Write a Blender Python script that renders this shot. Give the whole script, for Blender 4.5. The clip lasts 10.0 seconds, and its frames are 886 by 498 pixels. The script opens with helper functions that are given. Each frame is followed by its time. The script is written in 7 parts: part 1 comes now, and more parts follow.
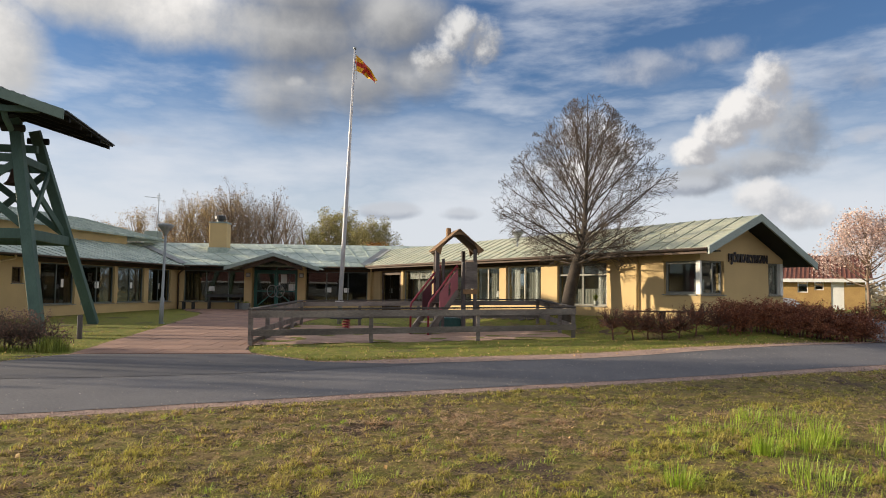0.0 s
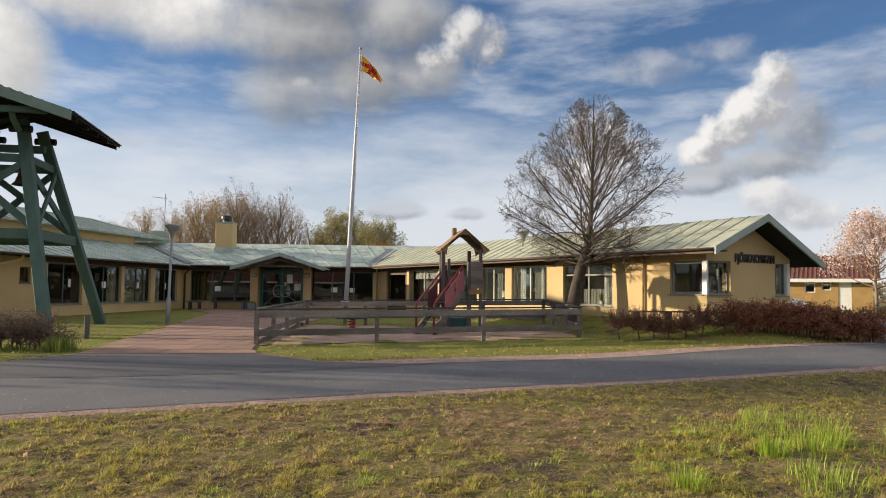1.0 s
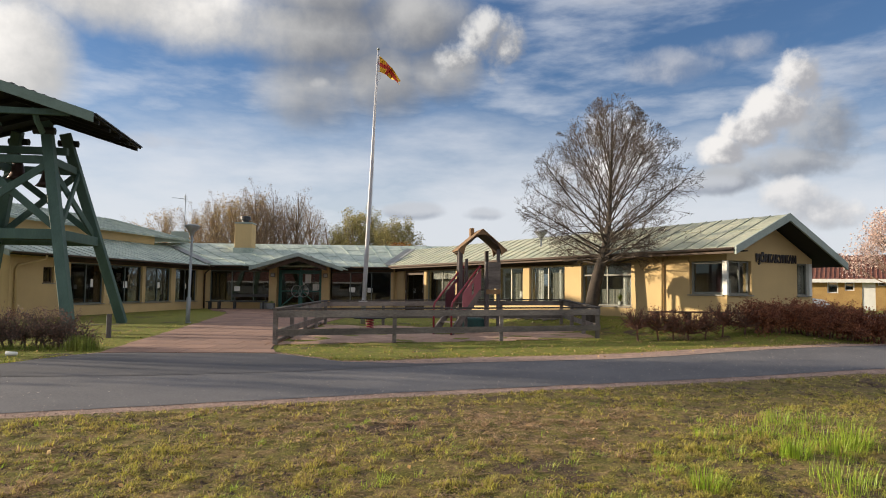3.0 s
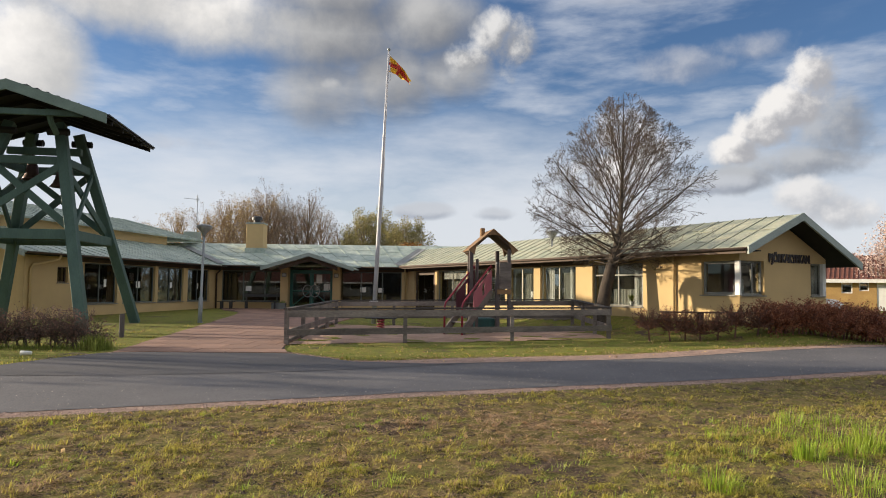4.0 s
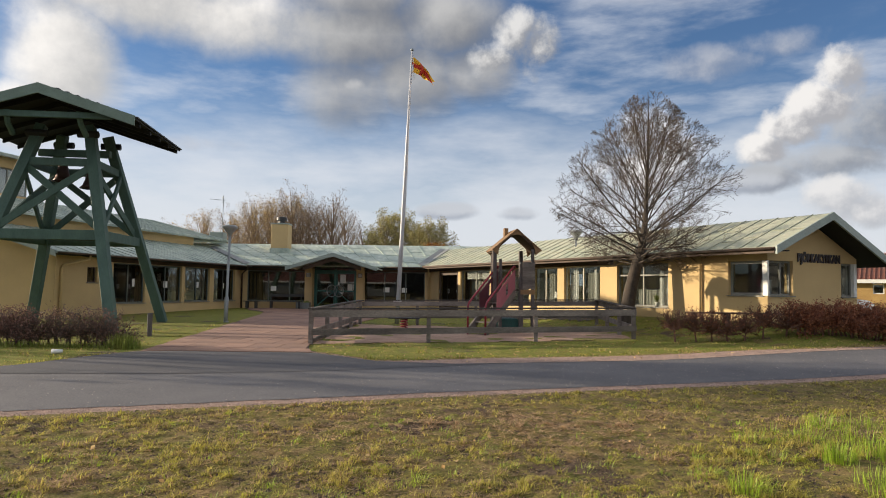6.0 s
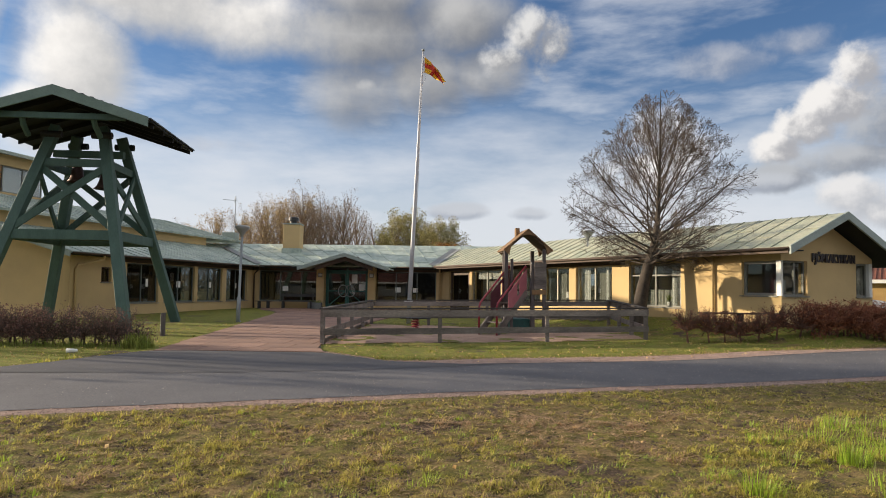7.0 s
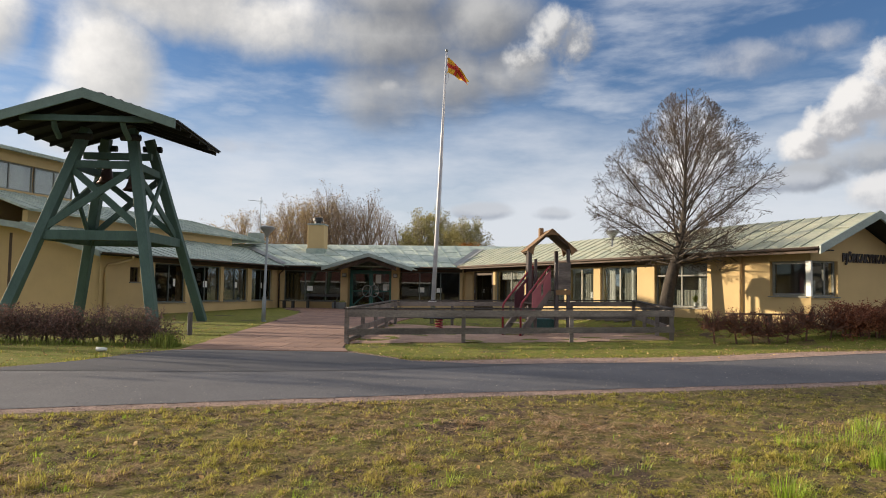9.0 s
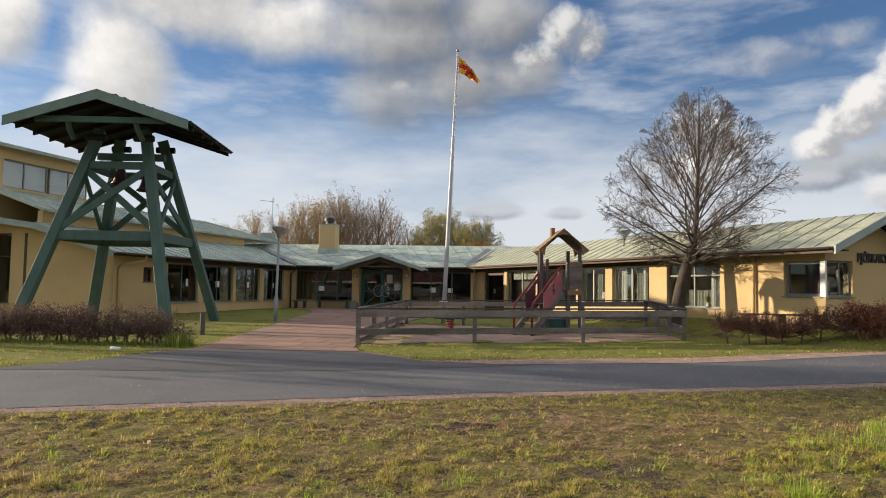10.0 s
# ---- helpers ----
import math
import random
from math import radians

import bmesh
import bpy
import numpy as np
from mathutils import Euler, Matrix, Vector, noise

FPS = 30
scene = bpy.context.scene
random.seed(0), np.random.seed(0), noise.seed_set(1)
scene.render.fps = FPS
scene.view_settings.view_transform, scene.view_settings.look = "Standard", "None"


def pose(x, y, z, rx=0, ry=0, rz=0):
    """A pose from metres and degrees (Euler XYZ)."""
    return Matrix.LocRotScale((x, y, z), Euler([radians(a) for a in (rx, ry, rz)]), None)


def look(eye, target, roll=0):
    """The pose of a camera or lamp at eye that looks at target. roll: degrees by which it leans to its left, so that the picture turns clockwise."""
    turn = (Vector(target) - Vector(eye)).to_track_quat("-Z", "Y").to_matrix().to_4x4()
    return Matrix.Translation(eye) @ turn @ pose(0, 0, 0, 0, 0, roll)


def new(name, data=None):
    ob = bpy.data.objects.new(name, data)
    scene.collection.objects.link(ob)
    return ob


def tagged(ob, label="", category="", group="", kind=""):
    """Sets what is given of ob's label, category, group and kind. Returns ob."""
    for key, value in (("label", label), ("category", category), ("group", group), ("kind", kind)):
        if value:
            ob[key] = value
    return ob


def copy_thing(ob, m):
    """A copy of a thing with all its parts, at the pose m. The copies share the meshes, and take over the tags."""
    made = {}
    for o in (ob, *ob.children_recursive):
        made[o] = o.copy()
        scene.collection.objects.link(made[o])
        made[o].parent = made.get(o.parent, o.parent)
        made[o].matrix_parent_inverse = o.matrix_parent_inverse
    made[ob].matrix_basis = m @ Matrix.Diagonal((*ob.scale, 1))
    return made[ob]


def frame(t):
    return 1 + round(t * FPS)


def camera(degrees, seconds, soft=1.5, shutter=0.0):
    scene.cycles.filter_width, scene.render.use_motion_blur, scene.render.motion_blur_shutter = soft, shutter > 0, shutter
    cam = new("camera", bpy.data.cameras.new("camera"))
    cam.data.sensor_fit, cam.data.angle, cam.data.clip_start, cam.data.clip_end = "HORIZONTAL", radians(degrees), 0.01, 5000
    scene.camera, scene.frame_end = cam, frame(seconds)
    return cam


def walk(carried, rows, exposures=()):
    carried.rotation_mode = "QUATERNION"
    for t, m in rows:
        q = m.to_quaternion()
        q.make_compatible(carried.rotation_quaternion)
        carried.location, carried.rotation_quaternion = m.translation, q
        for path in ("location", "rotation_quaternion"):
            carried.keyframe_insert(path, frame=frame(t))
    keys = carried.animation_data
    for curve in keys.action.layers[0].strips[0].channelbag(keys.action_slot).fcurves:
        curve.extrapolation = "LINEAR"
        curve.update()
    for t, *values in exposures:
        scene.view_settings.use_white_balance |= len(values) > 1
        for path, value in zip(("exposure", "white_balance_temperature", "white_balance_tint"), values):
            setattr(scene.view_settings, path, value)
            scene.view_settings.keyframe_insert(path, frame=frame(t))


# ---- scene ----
cam = camera(64.95, 10.0, soft=1.0)
EYE = 1.2
# seconds, then the turn of the camera in degrees; it stands on one spot and pans
TURNS = [
    (0, 93.374, -0.6, -3.814),
    (0.5, 93.373, -0.605, -3.658),
    (1, 93.371, -0.616, -3.351),
    (1.5, 93.369, -0.625, -3.074),
    (2, 93.366, -0.639, -2.685),
    (2.5, 93.363, -0.652, -2.306),
    (4, 93.354, -0.695, -1.029),
    (4.5, 93.35, -0.711, -0.553),
    (5, 93.345, -0.729, -0.043),
    (5.5, 93.341, -0.744, 0.42),
    (7, 93.328, -0.791, 1.811),
    (7.5, 93.324, -0.806, 2.257),
    (8, 93.319, -0.823, 2.748),
    (8.5, 93.313, -0.839, 3.241),
    (9, 93.308, -0.856, 3.746),
    (9.5, 93.303, -0.871, 4.184),
    (10, 93.298, -0.887, 4.668),
]
walk(cam, [(t, pose(0, 0, EYE, rx, ry, rz)) for t, rx, ry, rz in TURNS])

# ---- light ----
SUN_DIR = Vector((-0.956, 0.186, 0.225)).normalized()
sun_data = bpy.data.lights.new("sun", "SUN")
sun_data.energy, sun_data.angle, sun_data.color = 5.0, radians(0.6), (1.0, 0.84, 0.62)
sun = new("sun", sun_data)
sun.matrix_world = look(SUN_DIR * 60, (0, 0, 0))
scene.view_settings.exposure = 0.56


def build_world():
    w = bpy.data.worlds.new("sky")
    scene.world = w
    w.use_nodes = True
    nt = w.node_tree
    nt.nodes.clear()
    N, L = nt.nodes, nt.links

    def math_(op, a, b=None, c=None, clamp=False):
        n = N.new("ShaderNodeMath")
        n.operation, n.use_clamp = op, clamp
        for i, v in enumerate((a, b, c)):
            if v is None:
                continue
            if isinstance(v, (int, float)):
                n.inputs[i].default_value = v
            else:
                L.new(v, n.inputs[i])
        return n.outputs[0]

    def ramp(v, lo, hi):
        n = N.new("ShaderNodeMapRange")
        n.interpolation_type = "SMOOTHSTEP"
        L.new(v, n.inputs[0])
        n.inputs[1].default_value, n.inputs[2].default_value = lo, hi
        return n.outputs[0]

    def mix(f, a, b):
        n = N.new("ShaderNodeMix")
        n.data_type = "RGBA"
        L.new(f, n.inputs[0])
        for i, v in ((6, a), (7, b)):
            if isinstance(v, tuple):
                n.inputs[i].default_value = (*v, 1)
            else:
                L.new(v, n.inputs[i])
        return n.outputs[2]

    out = N.new("ShaderNodeOutputWorld")
    bg = N.new("ShaderNodeBackground")
    sky = N.new("ShaderNodeTexSky")
    sky.sky_type, sky.sun_disc = "NISHITA", False
    sky.sun_elevation = math.asin(SUN_DIR.z)
    sky.sun_rotation = math.atan2(SUN_DIR.x, SUN_DIR.y)
    sky.dust_density, sky.ozone_density = 0.6, 2.0
    tc = N.new("ShaderNodeTexCoord")
    sep = N.new("ShaderNodeSeparateXYZ")
    L.new(tc.outputs["Generated"], sep.inputs[0])
    dx, dy, dz = sep.outputs
    az = math_("ARCTAN2", dx, dy)          # 0 straight ahead, positive to the right
    el = math_("ARCSINE", dz)
    # domain warp for cloud edges
    co = N.new("ShaderNodeCombineXYZ")
    L.new(az, co.inputs[0]); L.new(el, co.inputs[1])

    def fbm(scale, detail, rough, off=(0, 0, 0), stretch=(1, 1, 1)):
        m = N.new("ShaderNodeMapping")
        m.inputs["Location"].default_value, m.inputs["Scale"].default_value = off, stretch
        L.new(tc.outputs["Generated"], m.inputs[0])
        n = N.new("ShaderNodeTexNoise")
        n.inputs["Scale"].default_value, n.inputs["Detail"].default_value, n.inputs["Roughness"].default_value = scale, detail, rough
        L.new(m.outputs[0], n.inputs["Vector"])
        return n.outputs[0]

    toward = (-0.030, 0.0, 0.026)      # a step towards the sun, for the lit sides of the clouds

    def ragged(off, size=6.5, small=24.0):
        billow = fbm(size, 6.0, 0.50, off)
        fine = fbm(small, 8.0, 0.62, (3 + off[0], 1, 2 + off[2]))
        return math_("ADD", math_("MULTIPLY", math_("SUBTRACT", billow, 0.5), 4.2), math_("MULTIPLY", math_("SUBTRACT", fine, 0.5), 1.9))
    streak = fbm(3.6, 8.0, 0.56, (1, 5, 2), (1, 1, 3.6))
    soft = fbm(3.0, 6.0, 0.6, (7, 2, 4), (1, 1, 2.5))
    rag = ragged((0, 0, 0))
    rag_sun = ragged(toward)
    puff = ragged((4.0, 0, 1.0), 15.0, 42.0)
    puff_sun = ragged((4.0 + toward[0] * 0.6, 0, 1.0 + toward[2] * 0.6), 15.0, 42.0)

    def heap(a, e, ra, re, lean=0.0):
        """1 inside a heap of cloud at that azimuth and height (degrees), falling to 0 outside."""
        da = math_("SUBTRACT", az, radians(a))
        de = math_("SUBTRACT", el, radians(e))
        da = math_("SUBTRACT", da, math_("MULTIPLY", de, lean))
        u = math_("MULTIPLY", da, 1 / radians(ra))
        v = math_("MULTIPLY", de, 1 / radians(re))
        r = math_("ADD", math_("MULTIPLY", u, u), math_("MULTIPLY", v, v))
        return math_("MAXIMUM", math_("SUBTRACT", 1.0, r), -1.6)

    def most(items):
        x = items[0]
        for y in items[1:]:
            x = math_("MAXIMUM", x, y)
        return x

    blue = N.new("ShaderNodeVectorMath")
    blue.operation = "MULTIPLY"
    L.new(sky.outputs[0], blue.inputs[0])
    blue.inputs[1].default_value = (0.068, 0.083, 0.107)
    col = blue.outputs[0]
    # thin veils low over the horizon and streaks higher up
    low = ramp(math_("ADD", el, math_("MULTIPLY", math_("SUBTRACT", streak, 0.5), 0.30)), radians(17), radians(5))
    veil = math_("MULTIPLY", ramp(streak, 0.44, 0.68), 0.60)
    veil = math_("MAXIMUM", veil, math_("MULTIPLY", low, 0.88))
    col = mix(veil, col, (0.65, 0.67, 0.71))
    # broken cloud all round the sky
    wide = ramp(math_("ADD", soft, math_("MULTIPLY", rag, 0.06)), 0.42, 0.58)
    away = ramp(math_("ABSOLUTE", az), radians(42), radians(60))
    wide = math_("MULTIPLY", wide, math_("MAXIMUM", away, ramp(el, radians(26), radians(36))))
    col = mix(wide, col, (0.86, 0.85, 0.84))
    # heaps ahead: (azimuth, height, half width, half height, lean)
    def layer(col, heaps, dark, light, edge, gain, shift, power=1.0, puffy=False):
        here_n, sun_n = (puff, puff_sun) if puffy else (rag, rag_sun)
        body = most([heap(*h) for h in heaps])
        m = math_("ADD", body, math_("MULTIPLY", here_n, gain))
        mask = math_("MULTIPLY", ramp(m, 0.0, edge), power)
        there = most([heap(h[0] + shift[0], h[1] + shift[1], h[2], h[3], *h[4:]) for h in heaps])
        there = math_("ADD", there, math_("MULTIPLY", sun_n, gain))
        shade = ramp(math_("SUBTRACT", m, there), -0.45, 0.75 if not puffy else 0.95)
        tone = mix(shade, dark, light)
        return mix(mask, col, tone)

    for args in CLOUDS:
        col = layer(col, *args)
    L.new(col, bg.inputs[0])
    bg.inputs[1].default_value = 0.80
    L.new(bg.outputs[0], out.inputs[0])


CLOUDS = [
    # thin grey bars high up
    ([(20.5, 17.6, 6, 1.5), (25, 18.3, 5, 1.3), (18, 22.6, 8, 1.4), (-24, 11.0, 7, 0.9), (34.5, 15.2, 3.6, 1.8), (35, 11.2, 4, 1.0)], (0.27, 0.30, 0.37), (0.46, 0.47, 0.51), 1.4, 0.8, (0, -0.6), 0.75),
    # the pale front of the wide bank, cream where the sun reaches it
    ([(-30.0, 16.0, 5.0, 6.2), (-32.5, 12.0, 3.2, 3.4), (-24.5, 21.6, 10.0, 4.4), (-18.0, 20.6, 7.5, 3.6), (-38, 18.0, 3.4, 4.0), (-26, 23, 12, 4.5)], (0.46, 0.455, 0.45), (0.90, 0.86, 0.81), 0.9, 0.30, (1.3, -1.3), 0.96),
    # its grey core
    ([(-9, 23.4, 8, 3.4), (-8.5, 20.0, 8.5, 4.6), (-9.0, 15.8, 6.0, 4.1), (-3.5, 16.8, 6.0, 4.1), (1.2, 17.4, 4.6, 3.0), (-1, 21.5, 6.5, 3.8)], (0.185, 0.19, 0.205), (0.47, 0.465, 0.46), 1.1, 0.24, (1.7, -1.7), 0.97),
    ([(5.0, 20.2, 2.3, 2.4), (6.8, 19.5, 2.4, 2.3), (3.4, 18.6, 2.4, 1.8)], (0.30, 0.30, 0.31), (0.70, 0.685, 0.665), 1.3, 0.85, (0.7, -0.7), 0.92, True),
    ([(-8.4, 16.4, 1.1, 0.55)], (0.42, 0.42, 0.42), (0.58, 0.57, 0.56), 1.4, 0.6, (0.5, -0.5), 0.6, True),
    # a white heap low behind the bare tree
    ([(15.6, 12.4, 3.0, 2.3), (14.0, 9.6, 4.0, 2.0), (17.5, 10.5, 3.0, 2.0)], (0.50, 0.50, 0.52), (0.88, 0.86, 0.84), 1.0, 0.7, (0.8, -0.8), 0.85, True),
    # heap to the right with its grey lee side
    ([(31.2, 12.2, 3.6, 3.2), (29.0, 9.6, 5.0, 1.6), (24.0, 8.6, 3.5, 1.4)], (0.20, 0.215, 0.25), (0.42, 0.43, 0.45), 1.0, 0.7, (1.0, -1.0), 0.90),
    ([(29.2, 15.6, 1.9, 2.0), (27.8, 13.6, 2.4, 1.9), (26.0, 12.2, 2.4, 1.7), (24.0, 10.9, 2.4, 1.2)], (0.36, 0.36, 0.38), (0.78, 0.755, 0.73), 1.0, 0.80, (0.8, -0.5), 0.97, True),
    ([(28.6, 7.2, 2.8, 1.6), (31, 6.0, 3.5, 1.4)], (0.40, 0.41, 0.44), (0.72, 0.70, 0.685), 0.9, 0.6, (0.8, -0.8), 0.85, True),
    ([(-0.7, 6.5, 2.8, 0.8), (22.5, 8.3, 3.5, 0.9), (5.5, 6.3, 2.2, 0.7)], (0.30, 0.33, 0.39), (0.48, 0.50, 0.54), 1.0, 0.6, (0, -0.6), 0.85),
]
build_world()

# ---- materials ----
MATS = {}


def material(name, color, color2=None, rough=0.8, scale=3.0, fine=40.0, bump=0.3, metal=0.0, var=0.25, dist=0.01, spec=0.5, rand=0.0, coords="Object", stretch=(1, 1, 1)):
    """A two-scale mottled surface: broad patches between two colours, fine grain, and relief."""
    m = bpy.data.materials.new(name)
    m.use_nodes = True
    nt = m.node_tree
    N, L = nt.nodes, nt.links
    b = N["Principled BSDF"]
    color2 = color2 or tuple(c * 0.7 for c in color)
    tc = N.new("ShaderNodeTexCoord")
    mp = N.new("ShaderNodeMapping")
    mp.inputs["Scale"].default_value = stretch
    L.new(tc.outputs[coords], mp.inputs[0])
    n1 = N.new("ShaderNodeTexNoise")
    n1.inputs["Scale"].default_value, n1.inputs["Detail"].default_value, n1.inputs["Roughness"].default_value = scale, 6, 0.6
    n2 = N.new("ShaderNodeTexNoise")
    n2.inputs["Scale"].default_value, n2.inputs["Detail"].default_value, n2.inputs["Roughness"].default_value = fine, 5, 0.65
    for n in (n1, n2):
        L.new(mp.outputs[0], n.inputs["Vector"])
    r = N.new("ShaderNodeMapRange")
    r.inputs[1].default_value, r.inputs[2].default_value = 0.35, 0.65
    L.new(n1.outputs[0], r.inputs[0])
    mix = N.new("ShaderNodeMix")
    mix.data_type = "RGBA"
    L.new(r.outputs[0], mix.inputs[0])
    mix.inputs[6].default_value, mix.inputs[7].default_value = (*color, 1), (*color2, 1)
    last = mix.outputs[2]
    v = N.new("ShaderNodeMapRange")
    v.inputs[1].default_value, v.inputs[2].default_value, v.inputs[3].default_value, v.inputs[4].default_value = 0.25, 0.75, 1 - var, 1 + var
    L.new(n2.outputs[0], v.inputs[0])
    value = v.outputs[0]
    if rand:
        oi = N.new("ShaderNodeObjectInfo")
        rr = N.new("ShaderNodeMapRange")
        rr.inputs[3].default_value, rr.inputs[4].default_value = 1 - rand, 1 + rand
        L.new(oi.outputs["Random"], rr.inputs[0])
        mu = N.new("ShaderNodeMath")
        mu.operation = "MULTIPLY"
        L.new(value, mu.inputs[0]); L.new(rr.outputs[0], mu.inputs[1])
        value = mu.outputs[0]
    hs = N.new("ShaderNodeHueSaturation")
    L.new(last, hs.inputs["Color"]); L.new(value, hs.inputs["Value"])
    L.new(hs.outputs[0], b.inputs["Base Color"])
    b.inputs["Roughness"].default_value, b.inputs["Metallic"].default_value = rough, metal
    b.inputs["Specular IOR Level"].default_value = spec
    if bump:
        bp = N.new("ShaderNodeBump")
        bp.inputs["Strength"].default_value, bp.inputs["Distance"].default_value = bump, dist
        L.new(n2.outputs[0], bp.inputs["Height"]); L.new(bp.outputs[0], b.inputs["Normal"])
    MATS[name] = m
    return m


def glass_material(name, tint, gloss=0.0):
    m = bpy.data.materials.new(name)
    m.use_nodes = True
    nt = m.node_tree
    N, L = nt.nodes, nt.links
    N.remove(N["Principled BSDF"])
    t, g, mx, f = N.new("ShaderNodeBsdfTransparent"), N.new("ShaderNodeBsdfGlossy"), N.new("ShaderNodeMixShader"), N.new("ShaderNodeLayerWeight")
    t.inputs[0].default_value = (*tint, 1)
    g.inputs["Roughness"].default_value = 0.01
    f.inputs[0].default_value = 0.5
    p = N.new("ShaderNodeMath")
    p.operation = "POWER"
    p.inputs[1].default_value = 5.0
    a = N.new("ShaderNodeMath")
    a.operation, a.use_clamp = "MULTIPLY_ADD", True
    a.inputs[1].default_value, a.inputs[2].default_value = 0.9, 0.04 + gloss
    L.new(f.outputs["Facing"], p.inputs[0]); L.new(p.outputs[0], a.inputs[0]); L.new(a.outputs[0], mx.inputs[0])
    L.new(t.outputs[0], mx.inputs[1]); L.new(g.outputs[0], mx.inputs[2])
    L.new(mx.outputs[0], N["Material Output"].inputs[0])
    MATS[name] = m
    return m


material("render_yellow", (0.57, 0.41, 0.20), (0.50, 0.36, 0.178), rough=0.92, scale=0.7, fine=60, bump=0.25, var=0.07, dist=0.006)
material("render_inside", (0.74, 0.71, 0.64), rough=0.9, scale=1.0, fine=30, bump=0.0, var=0.05)
material("copper_roof", (0.47, 0.52, 0.45), (0.27, 0.33, 0.29), rough=0.62, scale=1.3, fine=9, bump=0.12, var=0.28, dist=0.01, rand=0.14)
material("copper_light", (0.42, 0.415, 0.31), (0.29, 0.315, 0.24), rough=0.6, scale=1.2, fine=12, bump=0.1, var=0.2, dist=0.01, rand=0.16)
material("copper_edge", (0.31, 0.36, 0.33), (0.25, 0.30, 0.27), rough=0.55, scale=2, fine=20, bump=0.1, var=0.15)
material("green_timber", (0.068, 0.122, 0.098), (0.048, 0.092, 0.074), rough=0.7, scale=2.5, fine=30, bump=0.35, var=0.18, stretch=(1, 1, 0.3))
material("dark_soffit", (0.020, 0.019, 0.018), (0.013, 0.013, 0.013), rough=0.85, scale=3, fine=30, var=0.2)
material("valley_sheet", (0.25, 0.265, 0.26), (0.20, 0.20, 0.195), rough=0.55, scale=2, fine=15, bump=0.08, var=0.15)
material("tarred_board", (0.014, 0.014, 0.013), (0.009, 0.009, 0.009), rough=0.9, scale=3, fine=30, var=0.25)
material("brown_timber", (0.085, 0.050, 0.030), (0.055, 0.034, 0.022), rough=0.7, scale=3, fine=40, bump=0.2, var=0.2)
material("grey_frame", (0.22, 0.22, 0.19), (0.17, 0.17, 0.15), rough=0.6, scale=3, fine=30, bump=0.1, var=0.1)
material("slate_frame", (0.115, 0.135, 0.125), (0.085, 0.10, 0.095), rough=0.55, scale=3, fine=30, bump=0.1, var=0.1)
material("white_frame", (0.75, 0.74, 0.70), (0.66, 0.65, 0.61), rough=0.5, scale=3, fine=30, bump=0.05, var=0.06)
material("green_frame", (0.02, 0.13, 0.11), (0.015, 0.10, 0.085), rough=0.45, scale=3, fine=30, bump=0.05, var=0.1)
material("weathered_wood", (0.23, 0.195, 0.17), (0.105, 0.088, 0.078), rough=0.85, scale=2.2, fine=35, bump=0.6, var=0.35, dist=0.01, rand=0.25, stretch=(0.25, 1, 1))
material("fence_cap", (0.075, 0.063, 0.056), (0.045, 0.038, 0.035), rough=0.9, scale=3, fine=40, bump=0.6, var=0.35, rand=0.2)
material("asphalt_new", (0.080, 0.076, 0.084), (0.058, 0.056, 0.062), rough=0.85, scale=0.6, fine=45, bump=0.5, var=0.3, dist=0.006)
material("asphalt", (0.128, 0.122, 0.128), (0.088, 0.085, 0.093), rough=0.9, scale=0.5, fine=45, bump=0.5, var=0.45, dist=0.006)
material("gravel", (0.40, 0.27, 0.215), (0.25, 0.175, 0.14), rough=0.95, scale=4, fine=90, bump=0.8, var=0.5, dist=0.02)
material("paving", (0.30, 0.175, 0.125), (0.22, 0.128, 0.095), rough=0.88, scale=0.8, fine=60, bump=0.3, var=0.18, dist=0.006, rand=0.16)
material("paving_joint", (0.10, 0.08, 0.06), rough=0.95, scale=4, fine=80)
material("sand", (0.44, 0.29, 0.215), (0.30, 0.19, 0.14), rough=0.95, scale=1.5, fine=70, bump=0.7, var=0.3, dist=0.02)
material("metal_grey", (0.30, 0.33, 0.34), (0.25, 0.27, 0.28), rough=0.45, scale=5, fine=50, bump=0.05, var=0.08, metal=0.5)
material("pole_white", (0.50, 0.50, 0.53), (0.44, 0.44, 0.47), rough=0.35, scale=5, fine=50, bump=0.02, var=0.05)
material("bark", (0.085, 0.066, 0.050), (0.045, 0.036, 0.029), rough=0.95, scale=6, fine=40, bump=0.8, var=0.4, dist=0.02)
material("twig", (0.11, 0.080, 0.060), (0.070, 0.052, 0.040), rough=0.9, scale=6, fine=40, bump=0.2, var=0.3)
material("bell_bronze", (0.10, 0.055, 0.045), (0.07, 0.04, 0.035), rough=0.45, scale=3, fine=20, bump=0.1, var=0.2, metal=0.6)
material("black_metal", (0.02, 0.021, 0.023), (0.03, 0.03, 0.032), rough=0.5, scale=4, fine=30, bump=0.05, var=0.1)
material("verge_green", (0.16, 0.225, 0.19), (0.125, 0.18, 0.15), rough=0.6, scale=2, fine=20, bump=0.15, var=0.15)
glass_material("window_glass", (0.80, 0.83, 0.82), 0.08)
glass_material("dark_glass", (0.46, 0.52, 0.55), 0.08)
# grey_frame made paler and yellower, with the sunlight put into its colour
material("sunlit_frame", (0.46, 0.43, 0.34), (0.38, 0.36, 0.29), rough=0.6, scale=3, fine=30, bump=0.1, var=0.1)



